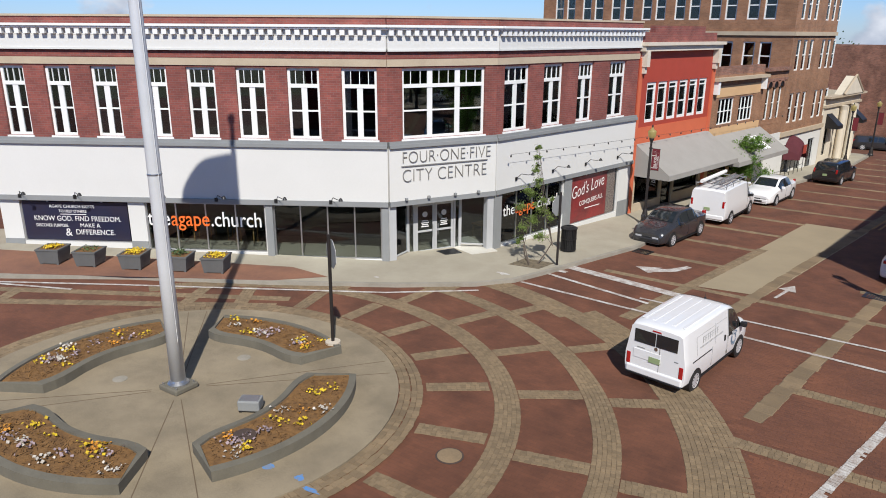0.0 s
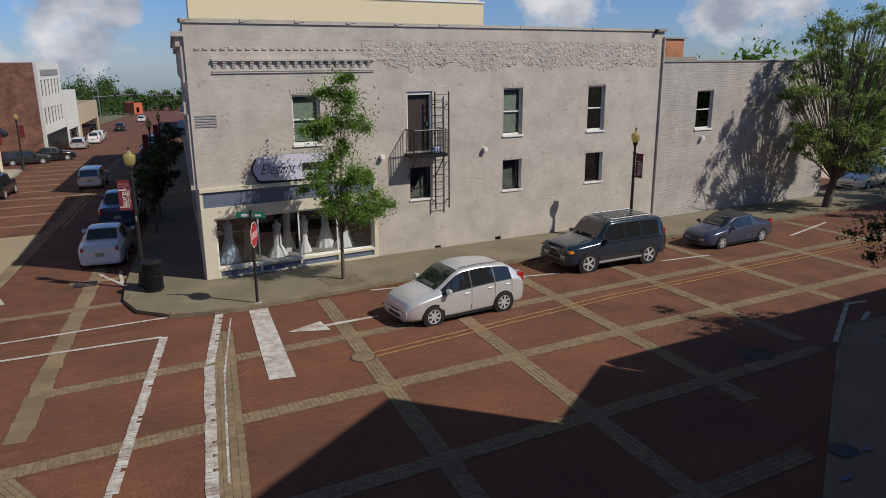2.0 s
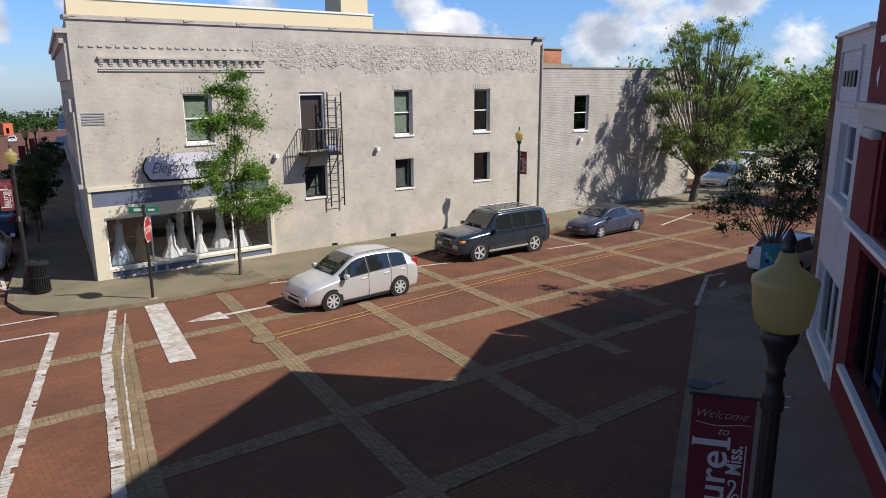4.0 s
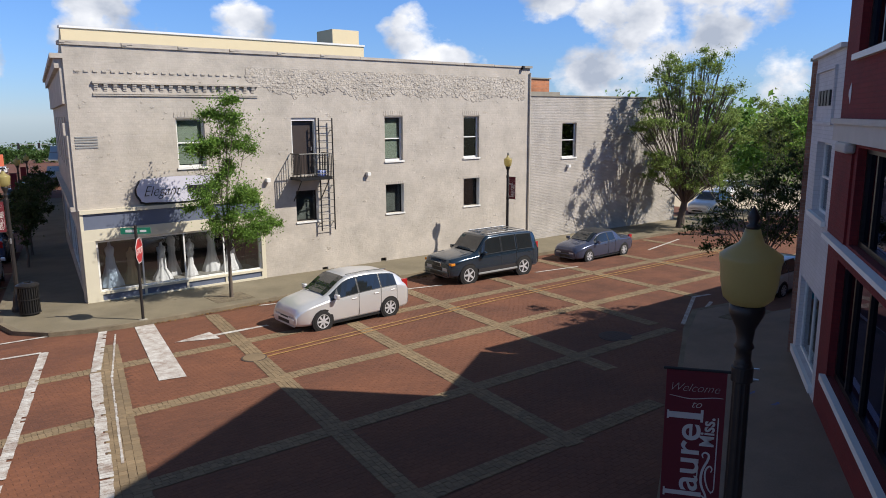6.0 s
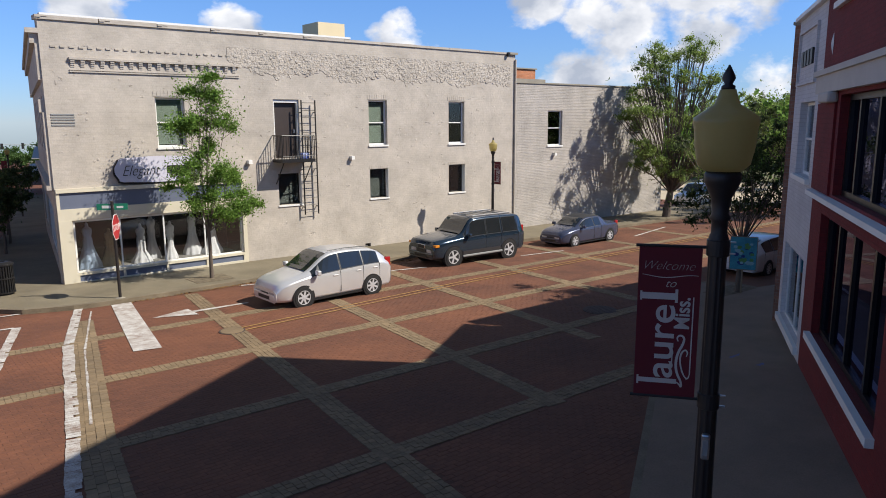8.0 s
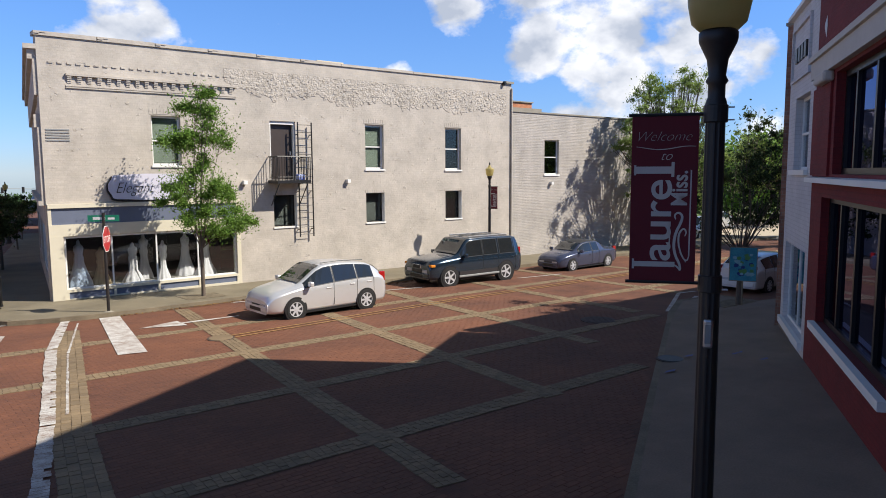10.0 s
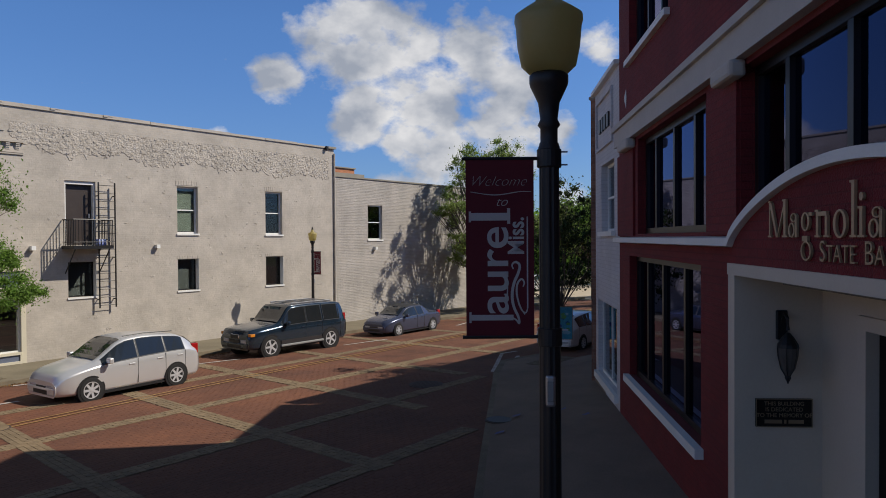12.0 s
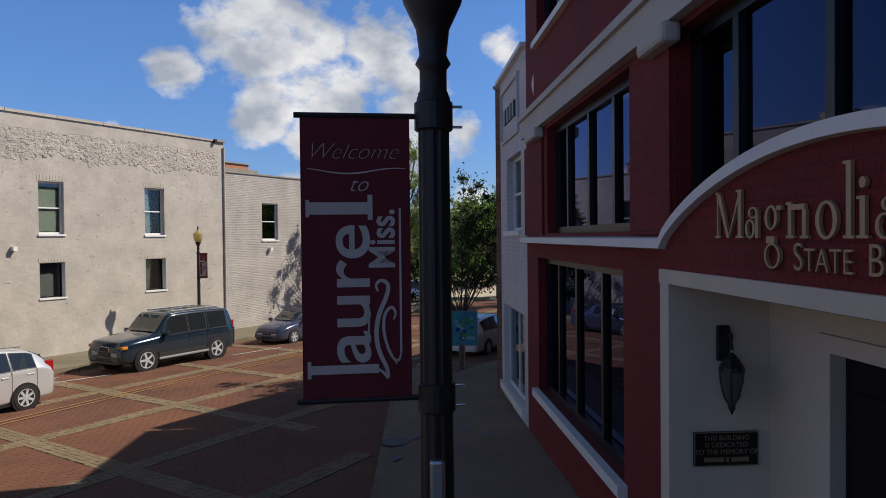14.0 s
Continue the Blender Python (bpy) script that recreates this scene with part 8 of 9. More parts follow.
for s in (1, -1):
    y0 = v_at(-0.4)[3]
    part("slide_rail", boxes((-1.80, -0.62, s * y0 * 0.998 - 0.004, s * y0 * 0.998 + 0.006, 0.90, 0.93)), TRIM, van)
    # the panel above the belt leans in: its writing lies on that plane
    ya, za = v_side(-0.8, 0.0); yb, zb = v_side(-0.8, 1.0)
    tilt = math.degrees(math.atan2(ya - yb, zb - za))
    pl = pose(0, s * (ya + 0.006), za, tilt * s, 0, 0)
    for k in range(7):
        part("letter_shape", boxes((-1.16 + k * 0.15, -1.135 + k * 0.15, -0.002, 0.002, 0.30, 0.47), (-1.135 + k * 0.15, -1.06 + k * 0.15, -0.002, 0.002, 0.445, 0.47), (-1.135 + k * 0.15, -1.07 + k * 0.15, -0.002, 0.002, 0.37, 0.39)), LETTER, van).matrix_basis = pl
    for k in range(18):
        part("letter_shape", boxes((-1.33 + k * 0.085, -1.29 + k * 0.085, -0.002, 0.002, 0.19, 0.245)), LETTER, van).matrix_basis = pl
    part("panel_groove", boxes((-1.55, -0.42, -0.002, 0.001, 0.56, 0.568), (-1.55, -1.543, -0.002, 0.001, 0.05, 0.56), (-0.36, -0.353, -0.002, 0.001, 0.02, 0.62), (-0.30, 0.42, -0.002, 0.001, 0.56, 0.568)), GREY_PAINT, van).matrix_basis = pl
    for xa in (-0.56, 0.46, 1.38):
        part("door_seam", boxes((xa, xa + 0.008, s * y0 * 0.998 - 0.004, s * y0 * 0.998 + 0.004, 0.42, 0.98)), GREY_PAINT, van)
    part("door_handle", soft_box(0.24, 0.30, s * y0 - 0.02, s * y0 + 0.02, 0.88, 1.06, 0.01, 1), TRIM, van)
    part("door_handle", soft_box(0.56, 0.76, s * y0 - 0.02, s * y0 + 0.02, 0.93, 1.01, 0.01, 1), TRIM, van)
    bm = bmesh.new()
    for r1, r2, a0, a1 in ((0.23, 0.20, 30, 300), (0.19, 0.13, 150, 330), (0.15, 0.09, -20, 120)):
        rows = [[bm.verts.new(((r * math.cos(radians(a0 + (a1 - a0) * k / 20))), r * math.sin(radians(a0 + (a1 - a0) * k / 20)), 0)) for r in (r1, r2)] for k in range(21)]
        for p, q in zip(rows, rows[1:]):
            bm.faces.new((p[0], q[0], q[1], p[1]))
    d_ = part("door_emblem", bm, surface("emblem blue", (0.10, 0.22, 0.36), (0.14, 0.15, 0.16), rough=0.4, scale=3), van)
    d_.matrix_basis = pose(0.98, s * (v_at(0.98)[3] + 0.004), 0.76, -90 * s, 0, 0)

nav, n_at, n_side = car("dark_suv", seat(18.66, -4.88, 178) @ Matrix.Scale(0.955, 4), "dark blue full-size sport utility vehicle parked at the kerb", 4.62, 1.93, 1.82, BLUE_CAR, SUV, (0.19, 0.81), 0.39, [(0.08, 0.26), (0.285, 0.44), (0.455, 0.69)], (0.72, 0.58), (0.0, 0.045), spokes=5, head=(0.68, 0.14, 0.1))
for y_ in (-0.60, 0.60):
    part("rack_rail", soft_box(-1.75, 0.25, y_ - 0.02, y_ + 0.02, 1.81, 1.87, 0.008, 1), STEEL, nav)
for k in range(6):
    part("rack_bar", soft_box(-1.65 + k * 0.33, -1.59 + k * 0.33, -0.58, 0.58, 1.84, 1.865, 0.008, 1), STEEL, nav)
part("running_board", soft_box(-1.05, 1.0, -1.0, 1.0, 0.34, 0.42, 0.02), GREY_PAINT, nav)
for s in (1, -1):
    part("turn_lamp", soft_box(2.08, 2.28, s * 0.80 - 0.08, s * 0.82 + 0.08, 0.82, 0.92, 0.02), AMBER, nav)
    part("lower_trim", boxes((-0.98, 0.98, s * n_at(0)[3] - 0.012, s * n_at(0)[3] + 0.006, 0.42, 0.58)), GREY_CAR, nav)
part("chrome_grille", soft_box(2.25, 2.322, -0.26, 0.26, 0.72, 0.88, 0.035), CHROME, nav)
for k in range(7):
    part("grille_slot", boxes((2.31, 2.327, -0.225 + k * 0.066, -0.170 + k * 0.066, 0.74, 0.86)), TRIM, nav)

mat, m_at, m_side = car("silver_hatchback", seat(11.10, -6.98, 182) @ Matrix.Scale(0.96, 4), "silver compact hatchback driving on the brick street", 4.08, 1.76, 1.53, SILVER_CAR, HATCH, (0.2, 0.80), 0.315, [(0.13, 0.27), (0.285, 0.475), (0.49, 0.72)], (0.76, 0.55), (0.02, 0.10), spokes=7)
part("roof_rail", tube([(-1.3, 0.55, 1.52), (-0.4, 0.56, 1.56), (0.2, 0.55, 1.54)], 0.016, 6), TRIM, mat)
bmw, b_at, b_side = car("convertible_car", seat(25.35, -4.9, 181) @ Matrix.Scale(0.88, 4), "slate blue convertible with a black soft top", 4.45, 1.76, 1.38, LILAC_CAR, SEDAN, (0.19, 0.81), 0.315, [(0.36, 0.47), (0.485, 0.70)], (0.755, 0.60), (0.20, 0.345), spokes=6)
bm = bmesh.new()
prev = None
for f in (0.19, 0.24, 0.345, 0.42, 0.50, 0.60, 0.615):
    x = (f - 0.5) * 4.45
    a = b_at(x)
    z = a[1] + 0.012
    ring = [bm.verts.new(v) for v in ((x, a[4] * 1.06, z - 0.12 if f > 0.24 else z - 0.04), (x, a[4] * 0.93, z), (x, 0, z + 0.015), (x, -a[4] * 0.93, z), (x, -a[4] * 1.06, z - 0.12 if f > 0.24 else z - 0.04))]
    if prev:
        for k in range(4):
            bm.faces.new((prev[k], prev[k + 1], ring[k + 1], ring[k]))
    prev = ring
part("soft_top", bm, surface("black canvas top", (0.025, 0.025, 0.028), (0.018, 0.018, 0.02), rough=0.9, fine=80), bmw, "black canvas soft top", smooth=True)

car("grey_sedan", seat(-6.28, 5.5, 260) @ Matrix.Scale(0.94, 4), "dark grey sedan parked at the kerb", 4.5, 1.74, 1.45, GREY_CAR, SEDAN, (0.19, 0.81), 0.325, [(0.30, 0.475), (0.49, 0.71)], (0.755, 0.60), (0.20, 0.345))
cv, c_at, c_side = car("cargo_van", seat(-5.38, 11.6, 84) @ Matrix.Scale(0.9, 4), "white full-size work van with a ladder rack", 5.4, 1.92, 2.0, WHITE_CAR, CARGO, (0.2, 0.80), 0.36, [(0.69, 0.79)], (0.80, 0.70), (None, None), spokes=6, tail=(0.7, 0.1, 0.35))
for s in (-0.7, 0.7):
    part("rack_rail", tube([(-2.6, s, 2.2), (1.0, s, 2.2)], 0.025, 8), STEEL, cv)
for k in range(4):
    part("rack_bar", tube([(-2.4 + k * 1.05, -0.85, 2.2), (-2.4 + k * 1.05, 0.85, 2.2)], 0.02, 8), STEEL, cv)
    for s in (-0.8, 0.8):
        part("rack_leg", tube([(-2.4 + k * 1.05, s, 2.0), (-2.4 + k * 1.05, s, 2.2)], 0.02, 6), STEEL, cv)
part("ladder", boxes((-2.7, 1.1, -0.55, -0.48, 2.23, 2.30), (-2.7, 1.1, -0.15, -0.08, 2.23, 2.30), *[(-2.6 + k * 0.3, -2.56 + k * 0.3, -0.48, -0.15, 2.24, 2.28) for k in range(12)]), STEEL, cv)
part("conduit_tube", tube([(-2.6, 0.45, 2.32), (1.1, 0.45, 2.32)], 0.1, 12), WHITE_PAINT, cv)
car("white_sedan", seat(-4.2, 17.75, 261) @ Matrix.Scale(0.93, 4), "white sedan parked at the west kerb facing south", 4.6, 1.78, 1.48, WHITE_CAR, SEDAN, (0.19, 0.81), 0.335, [(0.30, 0.475), (0.49, 0.71)], (0.755, 0.60), (0.20, 0.345))
car("black_suv", seat(-1.85, 27.6, 78) @ Matrix.Scale(0.85, 4), "black sport utility vehicle parked far up the street", 4.7, 1.9, 1.75, BLACK_CAR, SUV, (0.2, 0.8), 0.37, [(0.08, 0.26), (0.285, 0.46), (0.475, 0.69)], (0.72, 0.58), (0.0, 0.045))
car("white_saloon", seat(2.85, 6.2, 79) @ Matrix.Scale(0.9, 4), "white sedan parked in the shade by the kerb", 4.75, 1.8, 1.46, WHITE_CAR, SEDAN, (0.19, 0.81), 0.325, [(0.30, 0.475), (0.49, 0.71)], (0.755, 0.60), (0.20, 0.345), tail=(0.66, 0.2, 0.14))
car("shaded_pickup", seat(4.2, 14.2, 79), "dark car parked in the building's shade", 5.0, 1.85, 1.6, LILAC_CAR, SEDAN, (0.19, 0.81), 0.34, [(0.30, 0.475), (0.49, 0.71)], (0.755, 0.60), (0.20, 0.345))
car("silver_suv", seat(3.8, 29.8, 79) @ Matrix.Scale(0.82, 4), "silver sport utility vehicle driving away", 4.6, 1.85, 1.68, SILVER_CAR, SUV, (0.2, 0.8), 0.36, [(0.08, 0.26), (0.285, 0.46), (0.475, 0.69)], (0.72, 0.58), (0.0, 0.045))
car("white_liftback", seat(24.67, -13.66, 1) @ Matrix.Scale(0.85, 4), "white liftback car parked at the kerb in the shade", 4.46, 1.75, 1.49, WHITE_CAR, HATCH, (0.2, 0.80), 0.31, [(0.13, 0.27), (0.285, 0.475), (0.49, 0.72)], (0.76, 0.55), (0.03, 0.20))
car("silver_compact", seat(45.0, 1.2, 190), "small silver car parked beyond the big tree", 4.4, 1.75, 1.5, SILVER_CAR, HATCH, (0.2, 0.80), 0.31, [(0.13, 0.27), (0.285, 0.475), (0.49, 0.72)], (0.76, 0.55), (0.02, 0.10))
for k, (x, y, a, c) in enumerate(((-0.4, 49.2, 5, GREY_CAR), (1.6, 51.5, 8, BLACK_CAR), (4.6, 65.5, 80, SILVER_CAR), (6.6, 73.5, 80, WHITE_CAR), (7.4, 79.0, 80, WHITE_CAR), (12.0, 101, 80, GREY_CAR), (19.6, 139, 80, WHITE_CAR), (10.2, 52, 80, GREY_CAR), (12.2, 64, 80, BLACK_CAR))):
    car("far_car", seat(x, y, a) @ Matrix.Scale(0.85, 4), "parked car far along the street", 4.6, 1.8, 1.5, c, SEDAN if k % 2 else SUV, (0.2, 0.8), 0.33, [(0.30, 0.475), (0.49, 0.70)], (0.755, 0.60) if k % 2 else (0.72, 0.58), (0.20, 0.345) if k % 2 else (0.0, 0.045), group="far cars", handles=False)
for k, (x, y, a, c) in enumerate(((58, -6, 20, WHITE_CAR), (63, -3.5, 25, GREY_CAR), (56, 6, 190, SILVER_CAR))):
    car("lot_car", seat(x, y, a), "car in the lot behind the trees", 4.6, 1.8, 1.5, c, SEDAN, (0.19, 0.81), 0.33, [(0.30, 0.475), (0.49, 0.70)], (0.755, 0.60), (0.20, 0.345), group="cars in the lot", handles=False)
# painted panel fixed to the shaded tree
cl = thing("painted_panel", seat(19.72, -15.50, -61.6, 0.16), "blue and green painted panel on a stake by the tree", "painting")
part("board", soft_box(-0.36, 0.36, -0.015, 0.015, 0.66, 1.62, 0.006, 1), surface("panel timber", (0.30, 0.24, 0.16), (0.22, 0.17, 0.11), rough=0.8), cl)
r_ = random.Random(19)
part("paint_ground", boxes((-0.34, 0.34, -0.018, -0.0155, 0.68, 1.60)), surface("panel blue green", (0.05, 0.33, 0.40), (0.03, 0.20, 0.28), rough=0.6, scale=5, bump=0.02, contrast=0.9), cl)
for k, c_ in enumerate(((0.02, 0.05, 0.22), (0.10, 0.30, 0.08), (0.25, 0.50, 0.55))):
    dab = surface("panel paint %d" % k, c_, tuple(v * 0.7 for v in c_), rough=0.6, scale=9, bump=0.02, contrast=0.9)
    for j in range(9):
        x_, z_, w_ = r_.uniform(-0.24, 0.24), r_.uniform(0.78, 1.42), r_.uniform(0.05, 0.10)
        bm = bmesh.new()
        bm.faces.new([bm.verts.new((x_ + w_ * math.cos(i * math.pi / 5) * r_.uniform(0.6, 1.0), -0.0185 - 0.0002 * (9 * k + j), z_ + w_ * 0.8 * math.sin(i * math.pi / 5) * r_.uniform(0.6, 1.0))) for i in range(10)])
        part("paint_patch", bm, dab, cl)
part("stake", tube([(0.0, 0.03, -0.05), (0.0, 0.03, 1.5)], 0.025, 6), MATS["panel timber"], cl)

# ---- trees ----
BARK = surface("bark", (0.16, 0.125, 0.095), (0.08, 0.062, 0.05), rough=0.95, scale=5, fine=30, bump=0.8, streak=0.25)
def leaf_mat(name, c):
    return surface(name, c, tuple(v * 0.55 for v in c), rough=0.6, scale=2.5, bump=0.0, island=0.45, spec=0.3)
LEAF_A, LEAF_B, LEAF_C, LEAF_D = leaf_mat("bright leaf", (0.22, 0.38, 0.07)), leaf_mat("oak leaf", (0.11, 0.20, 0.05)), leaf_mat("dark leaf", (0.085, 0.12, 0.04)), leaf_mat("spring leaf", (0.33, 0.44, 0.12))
for lm_ in (LEAF_A, LEAF_B, LEAF_C, LEAF_D):
    N_, L_ = lm_.node_tree.nodes, lm_.node_tree.links
    P_ = N_["Principled BSDF"]
    tl_, mx_ = N_.new("ShaderNodeBsdfTranslucent"), N_.new("ShaderNodeMixShader")
    mx_.inputs[0].default_value = 0.5
    L_.new(P_.inputs["Base Color"].links[0].from_socket, tl_.inputs["Color"])
    L_.new(P_.outputs[0], mx_.inputs[1]); L_.new(tl_.outputs[0], mx_.inputs[2])
    L_.new(mx_.outputs[0], N_["Material Output"].inputs["Surface"])
def leafy(bm, r_, c, rad, n, s, flat=1.0):
    for k in range(n):
        d = Vector((r_.gauss(0, 1), r_.gauss(0, 1), r_.gauss(0, 1) * flat)).normalized() * rad * min(1.7, abs(r_.gauss(0, 0.68)))
        p = Vector(c) + d
        a = s * r_.uniform(0.6, 1.3)
        m = pose(p.x, p.y, p.z, r_.uniform(-70, 70), r_.uniform(-70, 70), r_.uniform(0, 360))
        bm.faces.new([bm.verts.new(m @ Vector(v)) for v in ((-a, 0, 0), (0, -a * 0.5, 0.1 * a), (a, 0, 0), (0, a * 0.5, 0.1 * a))])
def tree(name, x, y, label, height, trunk_r, clumps, leaf, s, seed, lean=(0, 0), fork=1.6, stems=1, up=0.1, n_each=220, category="tree", limb=0.3):
    """clumps: (x, y, z, radius) of the crown, from the foot of the tree."""
    t = thing(name, seat(x, y, 0, up), label, category)
    r_ = random.Random(seed)
    bm = bmesh.new()
    tops = []
    for k in range(stems):
        a = 2 * math.pi * k / max(1, stems) + 0.5
        o = 0.0 if stems == 1 else 0.12
        top = Vector((lean[0] + math.cos(a) * o * 6 * (stems > 1), lean[1] + math.sin(a) * o * 6 * (stems > 1), fork))
        pts = [Vector((math.cos(a) * o, math.sin(a) * o, -0.1)), Vector((math.cos(a) * o, math.sin(a) * o, 0)) + (top * 0.5) + Vector((r_.uniform(-0.05, 0.05), r_.uniform(-0.05, 0.05), 0)), top]
        tube(pts, trunk_r / (1 if stems == 1 else stems ** 0.5), 10, bm, trunk_r * 0.7 / (1 if stems == 1 else stems ** 0.5))
        tops.append(top)
    part("trunk", bm, BARK, t)
    bm = bmesh.new()
    for c in clumps:
        c3 = Vector(c[:3])
        a = min(tops, key=lambda q: (q - c3).length)
        mid = a.lerp(c3, 0.5) + Vector((r_.uniform(-0.15, 0.15), r_.uniform(-0.15, 0.15), r_.uniform(0, 0.2))) * (c[3])
        tube([a - Vector((0, 0, 0.15)), mid, c3], trunk_r * limb, 6, bm, trunk_r * 0.07)
        for k in range(5):
            e = c3 + Vector((r_.gauss(0, 1), r_.gauss(0, 1), r_.gauss(0.3, 1))).normalized() * c[3] * 0.9
            tube([mid.lerp(c3, r_.random()), mid.lerp(e, 0.6), e], trunk_r * 0.12, 4, bm, trunk_r * 0.03)
    part("limb", bm, BARK, t)["kind"] = "stuff"
    bm = bmesh.new()
    for c in clumps:
        k_ = max(3, int(5 * c[3]))
        for j in range(k_):
            sub = Vector(c[:3]) + Vector((r_.gauss(0, 1), r_.gauss(0, 1), r_.gauss(0, 0.8))).normalized() * c[3] * r_.uniform(0.35, 1.0)
            leafy(bm, r_, sub, c[3] * r_.uniform(0.28, 0.5), int(n_each / k_ * (1 + c[3])), s, 0.7)
        leafy(bm, r_, c[:3], c[3] * 0.8, int(n_each * 0.4), s)
    part("crown", bm, leaf, t)["kind"] = "stuff"
    return t
r0 = random.Random(77)
shop_clumps = [(0.15, 0, 6.55, 0.42), (0.0, 0.1, 6.1, 0.5), (0.3, -0.1, 5.6, 0.65), (-0.35, 0.1, 5.2, 0.55), (0.75, 0, 5.35, 0.5), (-0.75, -0.1, 5.1, 0.4), (0.2, 0.1, 4.6, 0.5), (-0.45, 0, 3.9, 0.6), (0.35, -0.2, 3.7, 0.6), (-0.8, 0.1, 3.6, 0.45), (0.7, 0.1, 3.3, 0.5), (0.0, -0.3, 2.95, 0.6), (0.75, -0.2, 2.5, 0.6), (1.2, -0.1, 2.35, 0.4), (-0.35, -0.2, 2.75, 0.5), (0.3, -0.4, 2.3, 0.5)]
tree("street_tree", 9.42, -2.4, "slim young street tree with bright green leaves by the shop", 7, 0.07, [(a * 1.15, b, c, d * 1.3) for a, b, c, d in shop_clumps], LEAF_A, 0.046, 5, fork=1.75, n_each=1050)
gr_ = part("tree_grate", prism([(8.7, -3.0), (10.0, -3.0), (10.0, -1.8), (8.7, -1.8)], 0.131, 0.138, fz=gz), SOIL)
tagged(gr_, "square of bare soil round the street tree", "soil", "", "structure")
big = []
while len(big) < 95:
    a_, z_ = r0.uniform(0, 2 * math.pi), r0.uniform(2.4, 9.2)
    reach = 3.5 * math.sin(math.pi * min(1.0, (z_ - 1.2) / 9.0)) ** 0.7
    q_ = reach * math.sqrt(r0.uniform(0.08, 1.0))
    big.append((q_ * math.cos(a_) * 1.05, q_ * math.sin(a_) * 0.75 - 0.3, z_, r0.uniform(0.45, 0.8)))
tree("large_tree", 35.8, -2.45, "large spreading tree beside the grey annex", 9.5, 0.24, big, LEAF_D, 0.055, 6, lean=(0.2, -0.1), fork=1.5, n_each=330, limb=0.14)
for k, (x, y, h, sd_) in enumerate(((43, -8.0, 8.0, 1), (48.5, -3.5, 8.8, 2), (47, -13.5, 7.5, 3), (54, -9.5, 8.5, 4), (60, -15, 9, 5), (63, 3, 9.5, 6))):
    r_ = random.Random(sd_)
    cl_ = [(r_.gauss(0, 1.6), r_.gauss(0, 1.6), r_.uniform(2.6, h * 0.85), r_.uniform(0.9, 1.5)) for j in range(22)]
    tree("lot_tree", x, y, "leafy green tree in the car park", h, 0.22, cl_, LEAF_D if k % 2 else LEAF_A, 0.11, sd_ + 10, fork=1.9, n_each=300)
dark = [(r0.gauss(0, 0.75), r0.gauss(0, 0.75), r0.uniform(2.3, 4.6), r0.uniform(0.45, 0.8)) for k in range(20)] + [(-1.0, 0.6, 2.3, 0.5), (-1.3, 0.6, 3.0, 0.5), (1.0, -0.5, 2.6, 0.5), (0.2, 0, 5.0, 0.6)]
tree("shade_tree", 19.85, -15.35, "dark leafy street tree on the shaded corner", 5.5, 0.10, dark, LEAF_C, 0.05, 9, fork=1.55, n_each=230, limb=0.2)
tagged(part("tree_grate", prism([(19.1, -16.0), (20.7, -16.0), (20.7, -14.7), (19.1, -14.7)], 0.132, 0.140, fz=gz), SOIL), "square of bare soil round the shaded tree", "soil", "", "structure")
sap = [(0.05, 0, 4.35, 0.12), (0.03, 0, 4.0, 0.15), (0.0, 0, 3.6, 0.2), (0.1, 0, 3.1, 0.25), (-0.25, 0.1, 2.7, 0.35), (0.3, 0, 2.5, 0.35), (-0.5, 0, 2.2, 0.3), (0.45, 0.1, 2.0, 0.4), (0.0, -0.1, 1.8, 0.4), (-0.3, 0, 1.4, 0.35), (0.35, 0, 1.1, 0.35), (-0.6, 0.1, 0.8, 0.25)]
tree("sapling", -9.1, -2.35, "thin multi-stemmed sapling in a square planting hole", 4, 0.045, sap, LEAF_D, 0.034, 12, fork=0.9, stems=3, n_each=360)
tagged(part("tree_grate", prism([(-9.75, -3.0), (-8.6, -2.8), (-8.45, -1.8), (-9.6, -1.9)], 0.131, 0.139, fz=gz), SOIL), "square of bare soil round the sapling", "soil", "", "structure")
tree("shop_shrub", -5.75, 18.1, "bushy green street tree before the tan shop", 3.2, 0.06, [(r0.gauss(0, 0.6), r0.gauss(0, 0.6), r0.uniform(1.1, 3.0), 0.6) for k in range(18)], LEAF_A, 0.055, 14, fork=0.8, n_each=360)
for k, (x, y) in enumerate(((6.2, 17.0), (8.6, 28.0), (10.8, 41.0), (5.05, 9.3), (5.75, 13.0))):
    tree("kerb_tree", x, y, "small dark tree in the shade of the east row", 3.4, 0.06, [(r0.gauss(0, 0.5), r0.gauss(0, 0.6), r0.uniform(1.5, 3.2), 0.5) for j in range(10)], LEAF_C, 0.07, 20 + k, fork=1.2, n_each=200)
